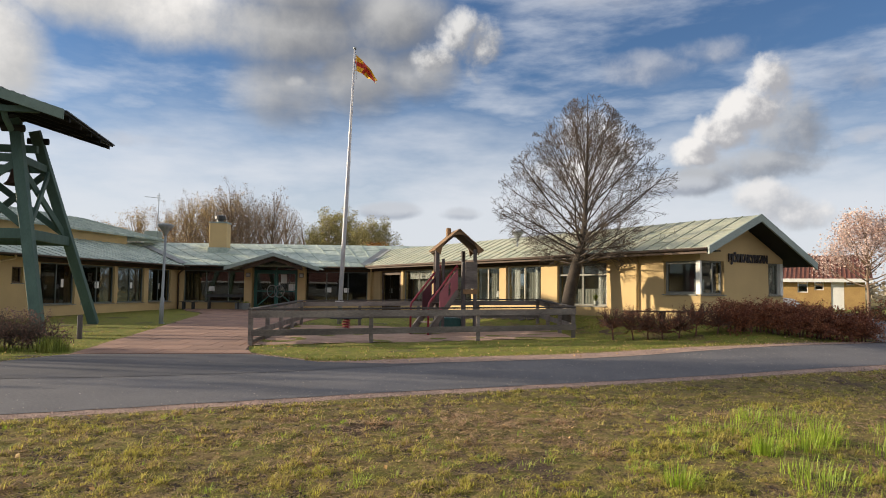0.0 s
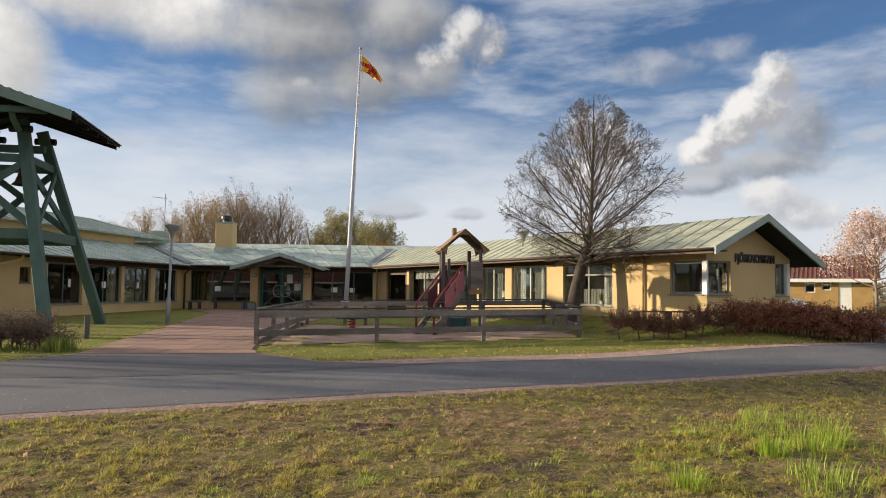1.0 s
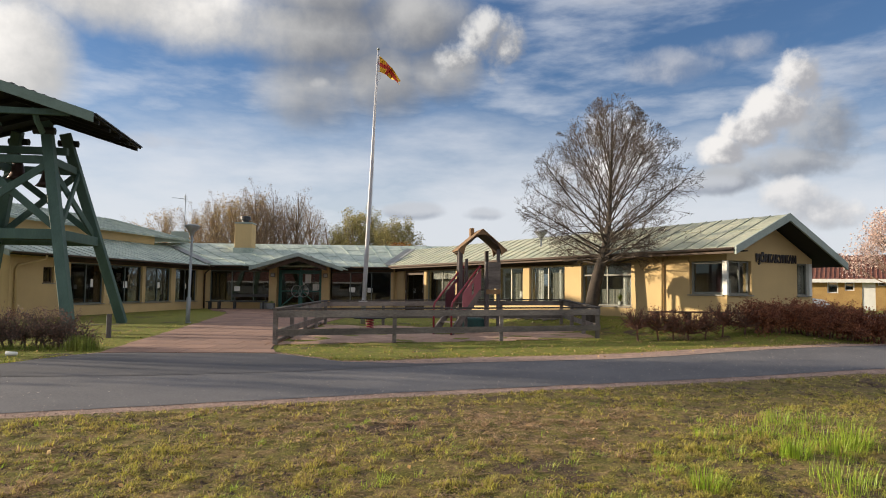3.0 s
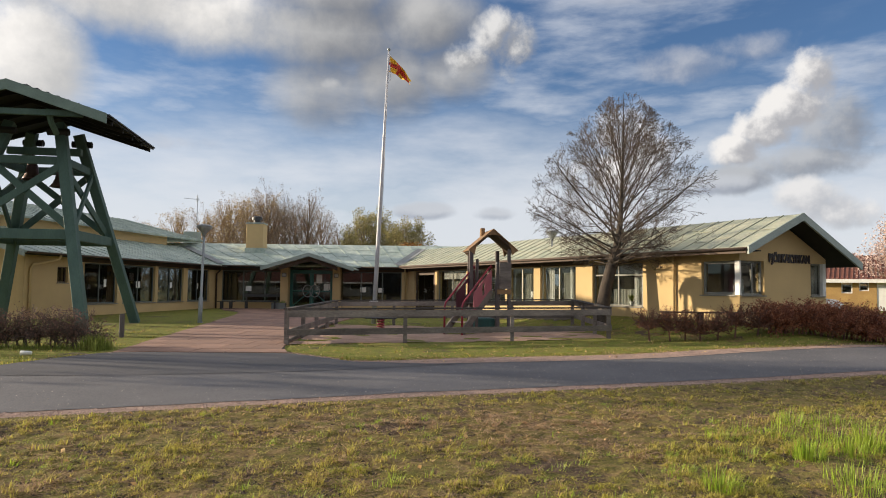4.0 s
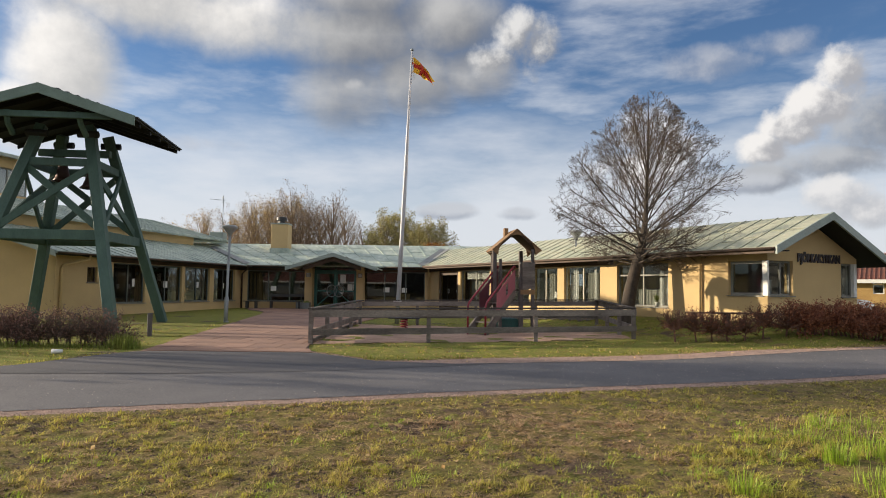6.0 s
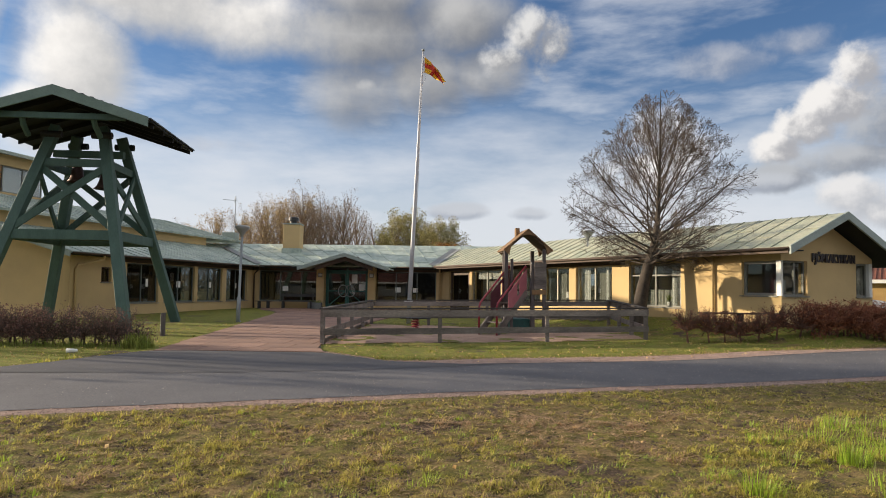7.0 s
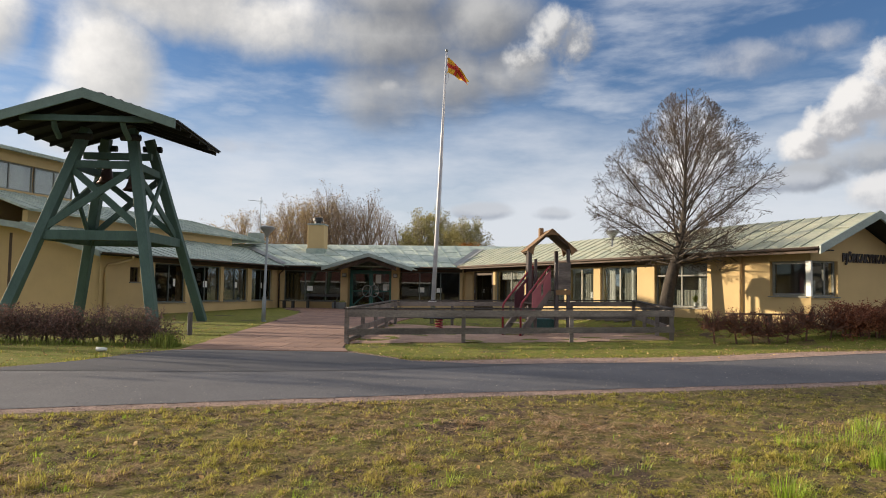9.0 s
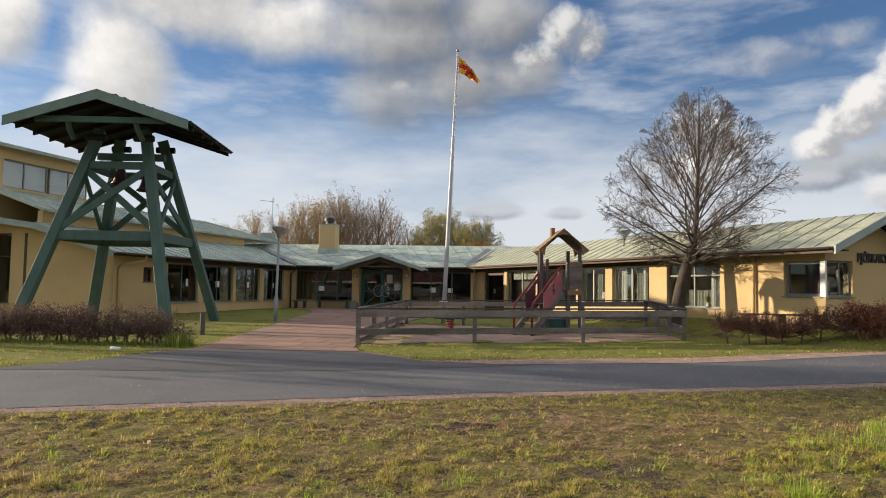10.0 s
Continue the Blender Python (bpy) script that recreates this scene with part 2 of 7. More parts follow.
def field_material(name, green, straw, soil, patch, soil_at):
    """Turf: green and straw mingled in patches, bare soil where it is worn through."""
    m = bpy.data.materials.new(name)
    m.use_nodes = True
    N, L = m.node_tree.nodes, m.node_tree.links
    b = N["Principled BSDF"]
    tc = N.new("ShaderNodeTexCoord")

    def tex(scale, detail, rough):
        n = N.new("ShaderNodeTexNoise")
        n.inputs["Scale"].default_value, n.inputs["Detail"].default_value, n.inputs["Roughness"].default_value = scale, detail, rough
        L.new(tc.outputs["Object"], n.inputs["Vector"])
        return n.outputs[0]

    def ramp(v, lo, hi, a=0.0, c=1.0):
        n = N.new("ShaderNodeMapRange")
        L.new(v, n.inputs[0])
        n.inputs[1].default_value, n.inputs[2].default_value, n.inputs[3].default_value, n.inputs[4].default_value = lo, hi, a, c
        return n.outputs[0]

    def mix(f, a, c):
        n = N.new("ShaderNodeMix")
        n.data_type = "RGBA"
        L.new(f, n.inputs[0])
        for i, v in ((6, a), (7, c)):
            if isinstance(v, tuple):
                n.inputs[i].default_value = (*v, 1)
            else:
                L.new(v, n.inputs[i])
        return n.outputs[2]
    broad, mid, grain = tex(patch, 5, 0.6), tex(4.5, 8, 0.72), tex(38.0, 6, 0.75)
    c = mix(ramp(mid, 0.42, 0.60), green, straw)
    add = N.new("ShaderNodeMath")
    add.operation = "ADD"
    L.new(broad, add.inputs[0]); L.new(ramp(mid, 0.0, 1.0, -0.2, 0.2), add.inputs[1])
    c = mix(ramp(add.outputs[0], soil_at, soil_at + 0.07), c, soil)
    hs = N.new("ShaderNodeHueSaturation")
    L.new(c, hs.inputs["Color"]); L.new(ramp(grain, 0.32, 0.68, 0.25, 1.75), hs.inputs["Value"])
    L.new(hs.outputs[0], b.inputs["Base Color"])
    b.inputs["Roughness"].default_value, b.inputs["Specular IOR Level"].default_value = 0.95, 0.2
    bp = N.new("ShaderNodeBump")
    bp.inputs["Strength"].default_value, bp.inputs["Distance"].default_value = 1.0, 0.04
    L.new(mid, bp.inputs["Height"]); L.new(bp.outputs[0], b.inputs["Normal"])
    MATS[name] = m


field_material("field", (0.135, 0.120, 0.030), (0.215, 0.148, 0.066), (0.095, 0.064, 0.044), 0.9, 0.56)
field_material("turf", (0.135, 0.160, 0.022), (0.215, 0.180, 0.045), (0.085, 0.07, 0.042), 0.6, 0.60)

# ---- builders ----


def part(name, bm, mat, parent=None, label="", smooth=False):
    me = bpy.data.meshes.new(name)
    bm.to_mesh(me)
    bm.free()
    if smooth:
        for p in me.polygons:
            p.use_smooth = True
    me.materials.append(MATS[mat] if isinstance(mat, str) else mat)
    ob = new(name, me)
    if parent is not None:
        ob.parent = parent
    if label:
        ob["label"] = label
    return ob


def thing(name, m, label, category, group="", kind=""):
    e = new(name)
    e.empty_display_size = 0.2
    e.matrix_world = m
    return tagged(e, label, category, group, kind)


def box(bm, x0, x1, y0, y1, z0, z1, m=None, bevel=0.0):
    vs = [bm.verts.new((x, y, z)) for x in (x0, x1) for y in (y0, y1) for z in (z0, z1)]
    quads = ((0, 1, 3, 2), (4, 6, 7, 5), (0, 4, 5, 1), (2, 3, 7, 6), (0, 2, 6, 4), (1, 5, 7, 3))
    fs = [bm.faces.new([vs[i] for i in q]) for q in quads]
    if bevel:
        es = {e for f in fs for e in f.edges}
        r = bmesh.ops.bevel(bm, geom=list(es), offset=bevel, segments=1, affect="EDGES")
        vs = list({v for f in r["faces"] for v in f.verts} | {v for v in vs if v.is_valid})
    if m is not None:
        bmesh.ops.transform(bm, matrix=m, verts=vs)
    return vs


def axis_matrix(a, b, up=(0, 0, 1)):
    """Local x along a to b, local z as near to up as can be."""
    a, b = Vector(a), Vector(b)
    x = (b - a).normalized()
    u = Vector(up)
    if abs(x.dot(u)) > 0.98:
        u = Vector((0, 1, 0))
    y = u.cross(x).normalized()
    z = x.cross(y)
    return Matrix.Translation(a) @ Matrix((x, y, z)).transposed().to_4x4(), (b - a).length


def beam(bm, a, b, w, h, up=(0, 0, 1), bevel=0.0):
    m, l = axis_matrix(a, b, up)
    return box(bm, 0, l, -w / 2, w / 2, -h / 2, h / 2, m, bevel)


def solid(bm, pts, vec):
    """A slab: the outline pts carried along vec."""
    vec = Vector(vec)
    lo = [bm.verts.new(p) for p in pts]
    hi = [bm.verts.new(Vector(p) + vec) for p in pts]
    bm.faces.new(lo[::-1])
    bm.faces.new(hi)
    n = len(pts)
    for i in range(n):
        bm.faces.new((lo[i], lo[(i + 1) % n], hi[(i + 1) % n], hi[i]))
    bmesh.ops.recalc_face_normals(bm, faces=bm.faces[:])
    return lo + hi


def tube(bm, pts, radii, sides=8, caps=True):
    rings = []
    n = len(pts)
    pts = [Vector(p) for p in pts]
    ref = Vector((0.31, 0.85, 0.42))
    for i, p in enumerate(pts):
        t = (pts[min(i + 1, n - 1)] - pts[max(i - 1, 0)])
        t = t.normalized() if t.length else Vector((0, 0, 1))
        u = t.cross(ref)
        u = u.normalized() if u.length > 1e-4 else t.orthogonal().normalized()
        v = t.cross(u)
        r = radii[i] if isinstance(radii, (list, tuple)) else radii
        rings.append([bm.verts.new(p + (u * math.cos(2 * math.pi * k / sides) + v * math.sin(2 * math.pi * k / sides)) * r) for k in range(sides)])
    for a, b in zip(rings, rings[1:]):
        for k in range(sides):
            bm.faces.new((a[k], a[(k + 1) % sides], b[(k + 1) % sides], b[k]))
    if caps:
        bm.faces.new(rings[0][::-1])
        bm.faces.new(rings[-1])


def frame_at(origin, xdir):
    """A level frame: x along xdir, y to its left, z up."""
    x = Vector((*xdir, 0)).normalized()
    y = Vector((-x.y, x.x, 0))
    return Matrix.Translation(origin) @ Matrix((x, y, Vector((0, 0, 1)))).transposed().to_4x4()


def smooth(e0, e1, x):
    t = min(max((x - e0) / (e1 - e0), 0.0), 1.0)
    return t * t * (3 - 2 * t)


def lerp_table(tab, x):
    if x <= tab[0][0]:
        return tab[0][1]
    for (a, u), (b, v) in zip(tab, tab[1:]):
        if x <= b:
            return u + (v - u) * (x - a) / (b - a)
    return tab[-1][1]


FALL = [(-30, -0.42), (3, -0.38), (8, -0.27), (13, -0.20), (18, -0.15), (26, -0.08), (36, 0.0), (60, 0.0)]
WING_A = Vector((-1.3, 39.6, 0))
WING_X = Vector((0.469, -0.883, 0)).normalized()
WING_Y = Vector((0.883, 0.469, 0)).normalized()


def gz(x, y):
    """Height of the ground: it falls gently from the building to the grass before the road, with a bank along the far wing."""
    z = lerp_table(FALL, y)
    z += 0.12 * smooth(3.0, 9.0, x) * smooth(9, 16, y) * (1 - smooth(28, 34, y))
    p = Vector((x, y, 0)) - WING_A
    a, b = p.dot(WING_X), p.dot(WING_Y)
    z += 0.36 * smooth(9, 15, a) * smooth(-2.6, -0.4, b) * (1 - smooth(23.0, 26.0, a)) * (1 - smooth(6, 9, b))
    return z


def sheet(name, bounds, step, mat, lift=0.0, inside=None, label="", rough=0.0):
    """A sheet over the ground, of grid cells whose middle lies inside."""
    x0, x1, y0, y1 = bounds
    nx, ny = int((x1 - x0) / step) + 1, int((y1 - y0) / step) + 1
    bm = bmesh.new()
    vs = {}

    def vert(i, j):
        if (i, j) not in vs:
            x, y = x0 + i * step, y0 + j * step
            vs[i, j] = bm.verts.new((x, y, gz(x, y) + lift + (noise.noise((x * 1.3, y * 1.3, 0)) * rough if rough else 0)))
        return vs[i, j]
    for i in range(nx):
        for j in range(ny):
            if inside is None or inside(x0 + (i + .5) * step, y0 + (j + .5) * step):
                bm.faces.new((vert(i, j), vert(i + 1, j), vert(i + 1, j + 1), vert(i, j + 1)))
    ob = part(name, bm, mat, None, smooth=True)
    return tagged(ob, label, name.replace("_", " "), kind="structure")


def strip(name, left, right, mat, lift, label, across=8, step=0.35, wobble=0.0, dip=False):
    """A sheet between two edge functions of x (near edge y, far edge y), following the ground."""
    bm = bmesh.new()
    x = -60.0
    rows = []
    while x <= 60:
        a, b = left(x), right(x)
        row = []
        for k in range(across + 1):
            y = a + (b - a) * k / across
            if wobble and k in (0, across):
                y += wobble * noise.noise((x * 1.7, k, 2.0)) + wobble * 0.6 * noise.noise((x * 6.1, k, 5.0))
            row.append(bm.verts.new((x, y, gz(x, y) + (lift if 0 < k < across or not dip else -0.03))))
        rows.append(row)
        x += step if abs(x) < 22 else 2.0
    for r, s in zip(rows, rows[1:]):
        for k in range(across):
            bm.faces.new((r[k], s[k], s[k + 1], r[k + 1]))
    ob = part(name, bm, mat, None, smooth=True)
    return tagged(ob, label, name.replace("_", " "), kind="structure")


# ---- ground ----
NEW_EDGE = [(-60, -4), (-12, 9.5), (-8.3, 10.75), (-6.9, 10.95), (-4.3, 11.25), (-2.1, 11.85), (0.0, 12.75), (2.0, 14.0), (60, 31)]
ROAD_NEAR = [(-60, -14), (-8.0, 6.9), (-5.06, 8.0), (0.0, 9.85), (3.9, 11.1), (7.8, 12.3), (60, 26)]
ROAD_FAR = [(-60, -4), (-12, 9.6), (-8.2, 10.96), (-7.5, 12.0), (-7.1, 13.4), (-6.7, 14.35), (-6.2, 14.66), (-4.5, 14.68), (-3.0, 14.75), (-2.35, 14.2), (-1.5, 13.35), (0.0, 13.1), (4.85, 14.4), (10.4, 16.4), (60, 31)]


def road_near(x):
    return lerp_table(ROAD_NEAR, x)


def road_far(x):
    return lerp_table(ROAD_FAR, x)


def gravel_width(x):
    """Width of the gravel beyond the lane."""
    return 0.08 + 0.85 * smooth(-1.6, 0.5, x) * (1 - 0.6 * smooth(6, 9, x))


def ground():
    xs = [-900, -400, -200, -120, -80, -60] + [-45 + 0.75 * i for i in range(121)] + [60, 80, 120, 200, 400, 900]
    ys = [-300, -120, -60, -30, -15] + [-8 + 0.75 * i for i in range(81)] + [60, 75, 100, 150, 250, 500, 1200]
    bm = bmesh.new()
    g = [[bm.verts.new((x, y, gz(x, y) + 0.008 * noise.noise((x * 0.8, y * 0.8, 0)) - 0.008)) for y in ys] for x in xs]
    for i in range(len(xs) - 1):
        for j in range(len(ys) - 1):
            bm.faces.new((g[i][j], g[i + 1][j], g[i + 1][j + 1], g[i][j + 1]))
    return tagged(part("ground", bm, "field", smooth=True), "patchy green and brown grass of early spring", "ground", kind="structure")


def field():
    """The near field: lumpy turf whose hollows and tussocks catch the low sun."""
    step = 0.04
    xs = np.arange(-7.8, 7.81, step)
    ys = np.arange(3.2, 12.6, step)
    verts, faces, index = [], [], {}
    for i, x in enumerate(xs):
        for j, y in enumerate(ys):
            if abs(x) > 0.70 * y + 0.9 or y > road_near(x) - 0.30:
                continue
            index[i, j] = len(verts)
            edge = min(1.0, (road_near(x) - 0.30 - y) / 0.4)
            h = 0.020 * noise.noise((x * 2.1, y * 2.1, 7)) + 0.022 * noise.noise((x * 6.3, y * 6.3, 2)) + 0.016 * noise.noise((x * 14, y * 14, 5))
            verts.append((x, y, gz(x, y) + 0.012 + h * edge))
    for (i, j), a in index.items():
        q = (a, index.get((i + 1, j)), index.get((i + 1, j + 1)), index.get((i, j + 1)))
        if None not in q:
            faces.append(q)
    me = bpy.data.meshes.new("field")
    me.from_pydata(verts, [], faces)
    me.polygons.foreach_set("use_smooth", [True] * len(me.polygons))
    me.materials.append(MATS["field"])
    tagged(new("field", me), "lumpy worn turf of green tussocks and brown soil", "field", kind="structure")


ground()
field()
strip("gravel_edge", lambda x: road_near(x) - 0.45, lambda x: road_far(x) + 0.12 + gravel_width(x), "gravel", 0.010, "reddish gravel verge along the asphalt", wobble=0.16, across=40, dip=True)
strip("road", road_near, road_far, "asphalt", 0.016, "dark grey asphalt lane with worn edges", wobble=0.05)
strip("newer_asphalt", lambda x: min(max(lerp_table(NEW_EDGE, x), road_near(x) + 0.4), road_far(x) - 0.05), road_far, "asphalt_new", 0.021, "darker patch of newer asphalt along the far edge", wobble=0.02)
strip("lawn", lambda x: road_far(x) + 0.07 + gravel_width(x), lambda x: 60.0, "turf", 0.004, "mown green lawn between the road and the building", across=90, wobble=0.12, dip=True)

# ---- the low building ----
def wall(name, m, length, z0, z1, openings, thick, mat, label, parent=None):
    """A wall with real openings: x along it, outer face at y = 0, thickness to y = thick. openings: (x0, x1, z0, z1)."""
    bm = bmesh.new()
    x = 0.0
    for a, b, lo, hi in sorted(openings):
        if a > x + 1e-4:
            box(bm, x, a, 0, thick, z0, z1)
        if lo > z0 + 1e-4:
            box(bm, a, b, 0, thick, z0, lo)
        if hi < z1 - 1e-4:
            box(bm, a, b, 0, thick, hi, z1)
        x = b
    if x < length - 1e-4:
        box(bm, x, length, 0, thick, z0, z1)
    ob = part(name, bm, mat, parent)
    ob.matrix_world = m
    return tagged(ob, label, "wall", kind="structure")


def window(m, x0, x1, z0, z1, frame, mull=(), transoms=(), depth=0.10, name="window", label="", sill=True, bar=0.055, group="windows", glass="window_glass"):
    """A window set into an opening: frame, bars, panes and a sill, as one thing with parts."""
    w = thing(name, m @ Matrix.Translation((x0, 0, z0)), label, "window", group, "structure")
    W, H = x1 - x0, z1 - z0
    bm = bmesh.new()
    g = 0.004
    y0, y1 = depth, depth + 0.07
    box(bm, g, bar, y0, y1, g, H - g)
    box(bm, W - bar, W - g, y0, y1, g, H - g)
    box(bm, bar, W - bar, y0, y1, g, bar)
    box(bm, bar, W - bar, y0, y1, H - bar, H - g)
    part("window_frame", bm, frame, w)
    cols = [bar] + [c for c in mull] + [W - bar]
    for c in mull:
        bm = bmesh.new()
        box(bm, c - bar / 2, c + bar / 2, y0 + 0.005, y1 - 0.005, bar, H - bar)
        part("mullion", bm, frame, w)
    rows = [bar] + list(transoms) + [H - bar]
    for t in transoms:
        bm = bmesh.new()
        box(bm, bar, W - bar, y0 + 0.008, y1 - 0.008, t - bar / 2, t + bar / 2)
        part("transom", bm, frame, w)
    for a, b in zip(cols, cols[1:]):
        for c, d in zip(rows, rows[1:]):
            bm = bmesh.new()
            box(bm, a - 0.01, b + 0.01, y0 + 0.03, y0 + 0.036, c - 0.01, d + 0.01)
            p = part("pane", bm, glass, w)
            p.visible_shadow = False
    if sill:
        bm = bmesh.new()
        vs = box(bm, -0.04, W + 0.04, -0.05, depth, -0.035, -0.003)
        part("window_sill", bm, "grey_frame", w)
    return w


BACK = frame_at((-12.19, 39.6, 0), (1, 0))
WING = frame_at(WING_A, WING_X[:2])
LEFT = frame_at((-14.85, 25.71, 0), (0.19, 0.98))
FRONT = frame_at((-14.85 - 12 * 0.982, 25.71 + 12 * 0.1904, 0), (0.982, -0.1904))
WING_L, BACK_L, LEFT_L = 21.99, 10.89, 14.14
T = 0.30

back_open = [(0.39, 3.86, 0.42, 2.16), (4.22, 6.70, 0.0, 2.75), (7.05, 10.55, 0.42, 2.16)]
wall("wall_back", BACK, BACK_L, -0.3, 2.16, [(a, b, lo, min(hi, 2.16)) for a, b, lo, hi in back_open], T, "render_yellow", "low yellow rendered wall with wide dark windows")
wing_open = [(0.85, 3.25, 0.02, 2.2), (3.5, 6.48, 0.55, 2.2), (6.65, 9.85, 0.62, 2.2), (10.05, 11.95, 0.70, 2.2), (12.4, 14.65, 0.70, 2.2), (15.6, 18.15, 0.70, 2.2), (20.62, 21.99, 1.15, 2.17)]
wall("wall_wing", WING, WING_L, -0.4, 2.42, wing_open, T, "render_yellow", "sunlit yellow rendered wall of the long wing")
left_open = [(1.69, 2.27, 1.30, 1.92), (3.24, 5.40, 0.44, 2.15), (5.81, 8.27, 0.44, 2.15), (8.52, 10.81, 0.44, 2.15), (11.23, 13.45, 0.44, 2.15)]
wall("wall_left", LEFT, LEFT_L, -0.3, 2.42, left_open, T, "render_yellow", "yellow rendered wall with a row of tall windows")
GAB = frame_at(WING_A + WING_X * WING_L, WING_Y[:2])
GAB_L = 4.15
EAVE_W, RIDGE_W, EAVE_R = (-0.64, 2.50), (1.84, 3.58), (4.77, 2.18)


def roof_line(y, drop=0.0):
    """Height of the wing's roof over the local y."""
    if y < RIDGE_W[0]:
        k = (RIDGE_W[1] - EAVE_W[1]) / (RIDGE_W[0] - EAVE_W[0])
        return RIDGE_W[1] - k * (RIDGE_W[0] - y) - drop
    k = (RIDGE_W[1] - EAVE_R[1]) / (EAVE_R[0] - RIDGE_W[0])
    return RIDGE_W[1] - k * (y - RIDGE_W[0]) - drop


# unseen rear openings, added so daylight brightens the rooms
REAR_LIGHT_OPEN = [(3.4, 6.2, 0.7, 2.1), (7.0, 9.4, 0.7, 2.1), (10.2, 12.0, 0.8, 2.1), (12.7, 14.7, 0.8, 2.1)]


def gable_wall():
    """The end wall: rendered, with a corner window and a narrow one at its far edge, and the roof's slope on top."""
    top = 2.17
    bm = bmesh.new()
    box(bm, 1.12, 3.36, 0, T, -0.4, top)
    box(bm, 0.0, 1.12, 0, T, -0.4, 1.15)
    box(bm, 3.36, GAB_L, 0, T, -0.4, 1.14)
    pts = [(0, 0, top), (GAB_L, 0, top), (GAB_L, 0, roof_line(GAB_L, 0.16)), (RIDGE_W[0], 0, RIDGE_W[1] - 0.16), (0, 0, roof_line(0, 0.16))]
    solid(bm, pts, (0, T, 0))
    ob = part("wall_gable", bm, "render_yellow")
    ob.matrix_world = GAB
    tagged(ob, "shaded yellow rendered gable wall with raised lettering", "wall", kind="structure")
    # rear wall that closes the wing
    wall("wall_wing_back", WING @ Matrix.Translation((0, 4.15 - T, 0)), WING_L - 0.3, -0.4, 2.16, REAR_LIGHT_OPEN, T, "render_inside", "rear wall of the wing with openings added to light the rooms")


gable_wall()
wall("wall_front", FRONT, 12.0, -0.3, 2.42, [(4.3, 6.98, 0.35, 2.42)], T, "render_yellow", "plain yellow rendered end wall beside the tower")


def front_gable():
    """The end wall's upper part under the sloping verge."""
    def top(x):
        return lerp_table([(0.0, 4.35), (5.8, 3.72), (8.9, 3.32), (12.0, 2.47)], x)
    bm = bmesh.new()
    for a, b, lo in ((0.0, 4.3, 2.42), (4.3, 6.98, 3.2), (6.98, 8.9, 2.42), (8.9, 12.0, 2.42)):
        mid = [5.8] if a < 5.8 < b else []
        pts = [(a, 0, lo), (b, 0, lo), (b, 0, top(b))] + [(q, 0, top(q)) for q in mid] + [(a, 0, top(a))]
        solid(bm, pts, (0, T, 0))
    ob = part("wall_front_upper", bm, "render_yellow")
    ob.matrix_world = FRONT
    tagged(ob, "yellow rendered wall rising under the sloping verge", "wall", kind="structure")
    window(FRONT, 4.3, 6.98, 0.35, 3.2, "brown_timber", mull=(0.9, 1.8), transoms=(1.9,), label="tall window in the end wall beside the tower", glass="dark_glass")
    roof = [(-0.75, 3.1, 3.50), (0.5, 3.1, 3.50), (0.5, 6.4, 3.93), (-0.75, 6.4, 3.93)]
    slab_roof("roof_front_strip", LEFT, roof, 0.08, "copper_roof", 2, "strip of copper roof above the end wall")


def slab_roof(name, m, quad, thick, mat, seams, label, seam_mat=None, seam_h=0.024, laps=0, seed=1):
    """A sheet-metal roof plane: quad is eave start, eave end, ridge end, ridge start (local). Standing seams run up the slope."""
    a, b, c, d = [Vector(p) for p in quad]
    up = (b - a).cross(d - a).normalized()
    if up.z < 0:
        up = -up
    bm = bmesh.new()
    solid(bm, [a, b, c, d], -up * thick)
    roof = part(name, bm, mat)
    roof.matrix_world = m
    tagged(roof, label, "roof", kind="structure")
    n = seams
    shared = {}
    for i in range(1, n):
        f = i / n
        p, q = a.lerp(b, f), d.lerp(c, f)
        bm = bmesh.new()
        beam(bm, p + up * seam_h * 0.5, q + up * seam_h * 0.5, 0.028, seam_h, up)
        part("seam", bm, seam_mat or mat, roof)
    rnd = random.Random(seed)
    for i in range(n if laps else 0):
        for k in range(laps):
            g = (k + rnd.uniform(0.25, 0.95)) / (laps + 0.4)
            p = a.lerp(b, (i + 0.04) / n).lerp(d.lerp(c, (i + 0.04) / n), g)
            q = a.lerp(b, (i + 0.96) / n).lerp(d.lerp(c, (i + 0.96) / n), g)
            bm = bmesh.new()
            beam(bm, p + up * 0.008, q + up * 0.008, 0.05, 0.016, up)
            part("lap_joint", bm, seam_mat or mat, roof)
    return roof


front_gable()
# wing: the sunlit slope, the far slope, verge boards and gutter
slab_roof("roof_wing", WING, [(-4.5, EAVE_W[0], EAVE_W[1]), (22.75, EAVE_W[0], EAVE_W[1]), (22.75, RIDGE_W[0], RIDGE_W[1]), (-4.5, RIDGE_W[0], RIDGE_W[1])], 0.07, "copper_light", 46, "pale verdigris copper roof with standing seams in the sun", laps=1)
slab_roof("roof_wing_far", WING, [(-4.5, EAVE_R[0], EAVE_R[1]), (22.75, EAVE_R[0], EAVE_R[1]), (22.75, RIDGE_W[0] + 0.004, RIDGE_W[1]), (-4.5, RIDGE_W[0] + 0.004, RIDGE_W[1])], 0.07, "copper_light", 4, "far slope of the verdigris copper roof")


def verge(m, x, pts, h, w, mat, name="verge_board", label="green copper-clad verge board"):
    root = thing(name, m, label, "verge board", kind="structure")
    for p, q in zip(pts, pts[1:]):
        bm = bmesh.new()
        y0, z0 = p
        y1, z1 = q
        solid(bm, [(x, y0, z0 + 0.03), (x, y1, z1 + 0.03), (x, y1, z1 - h), (x, y0, z0 - h)], (w, 0, 0))
        part("board", bm, mat, root)
    return root


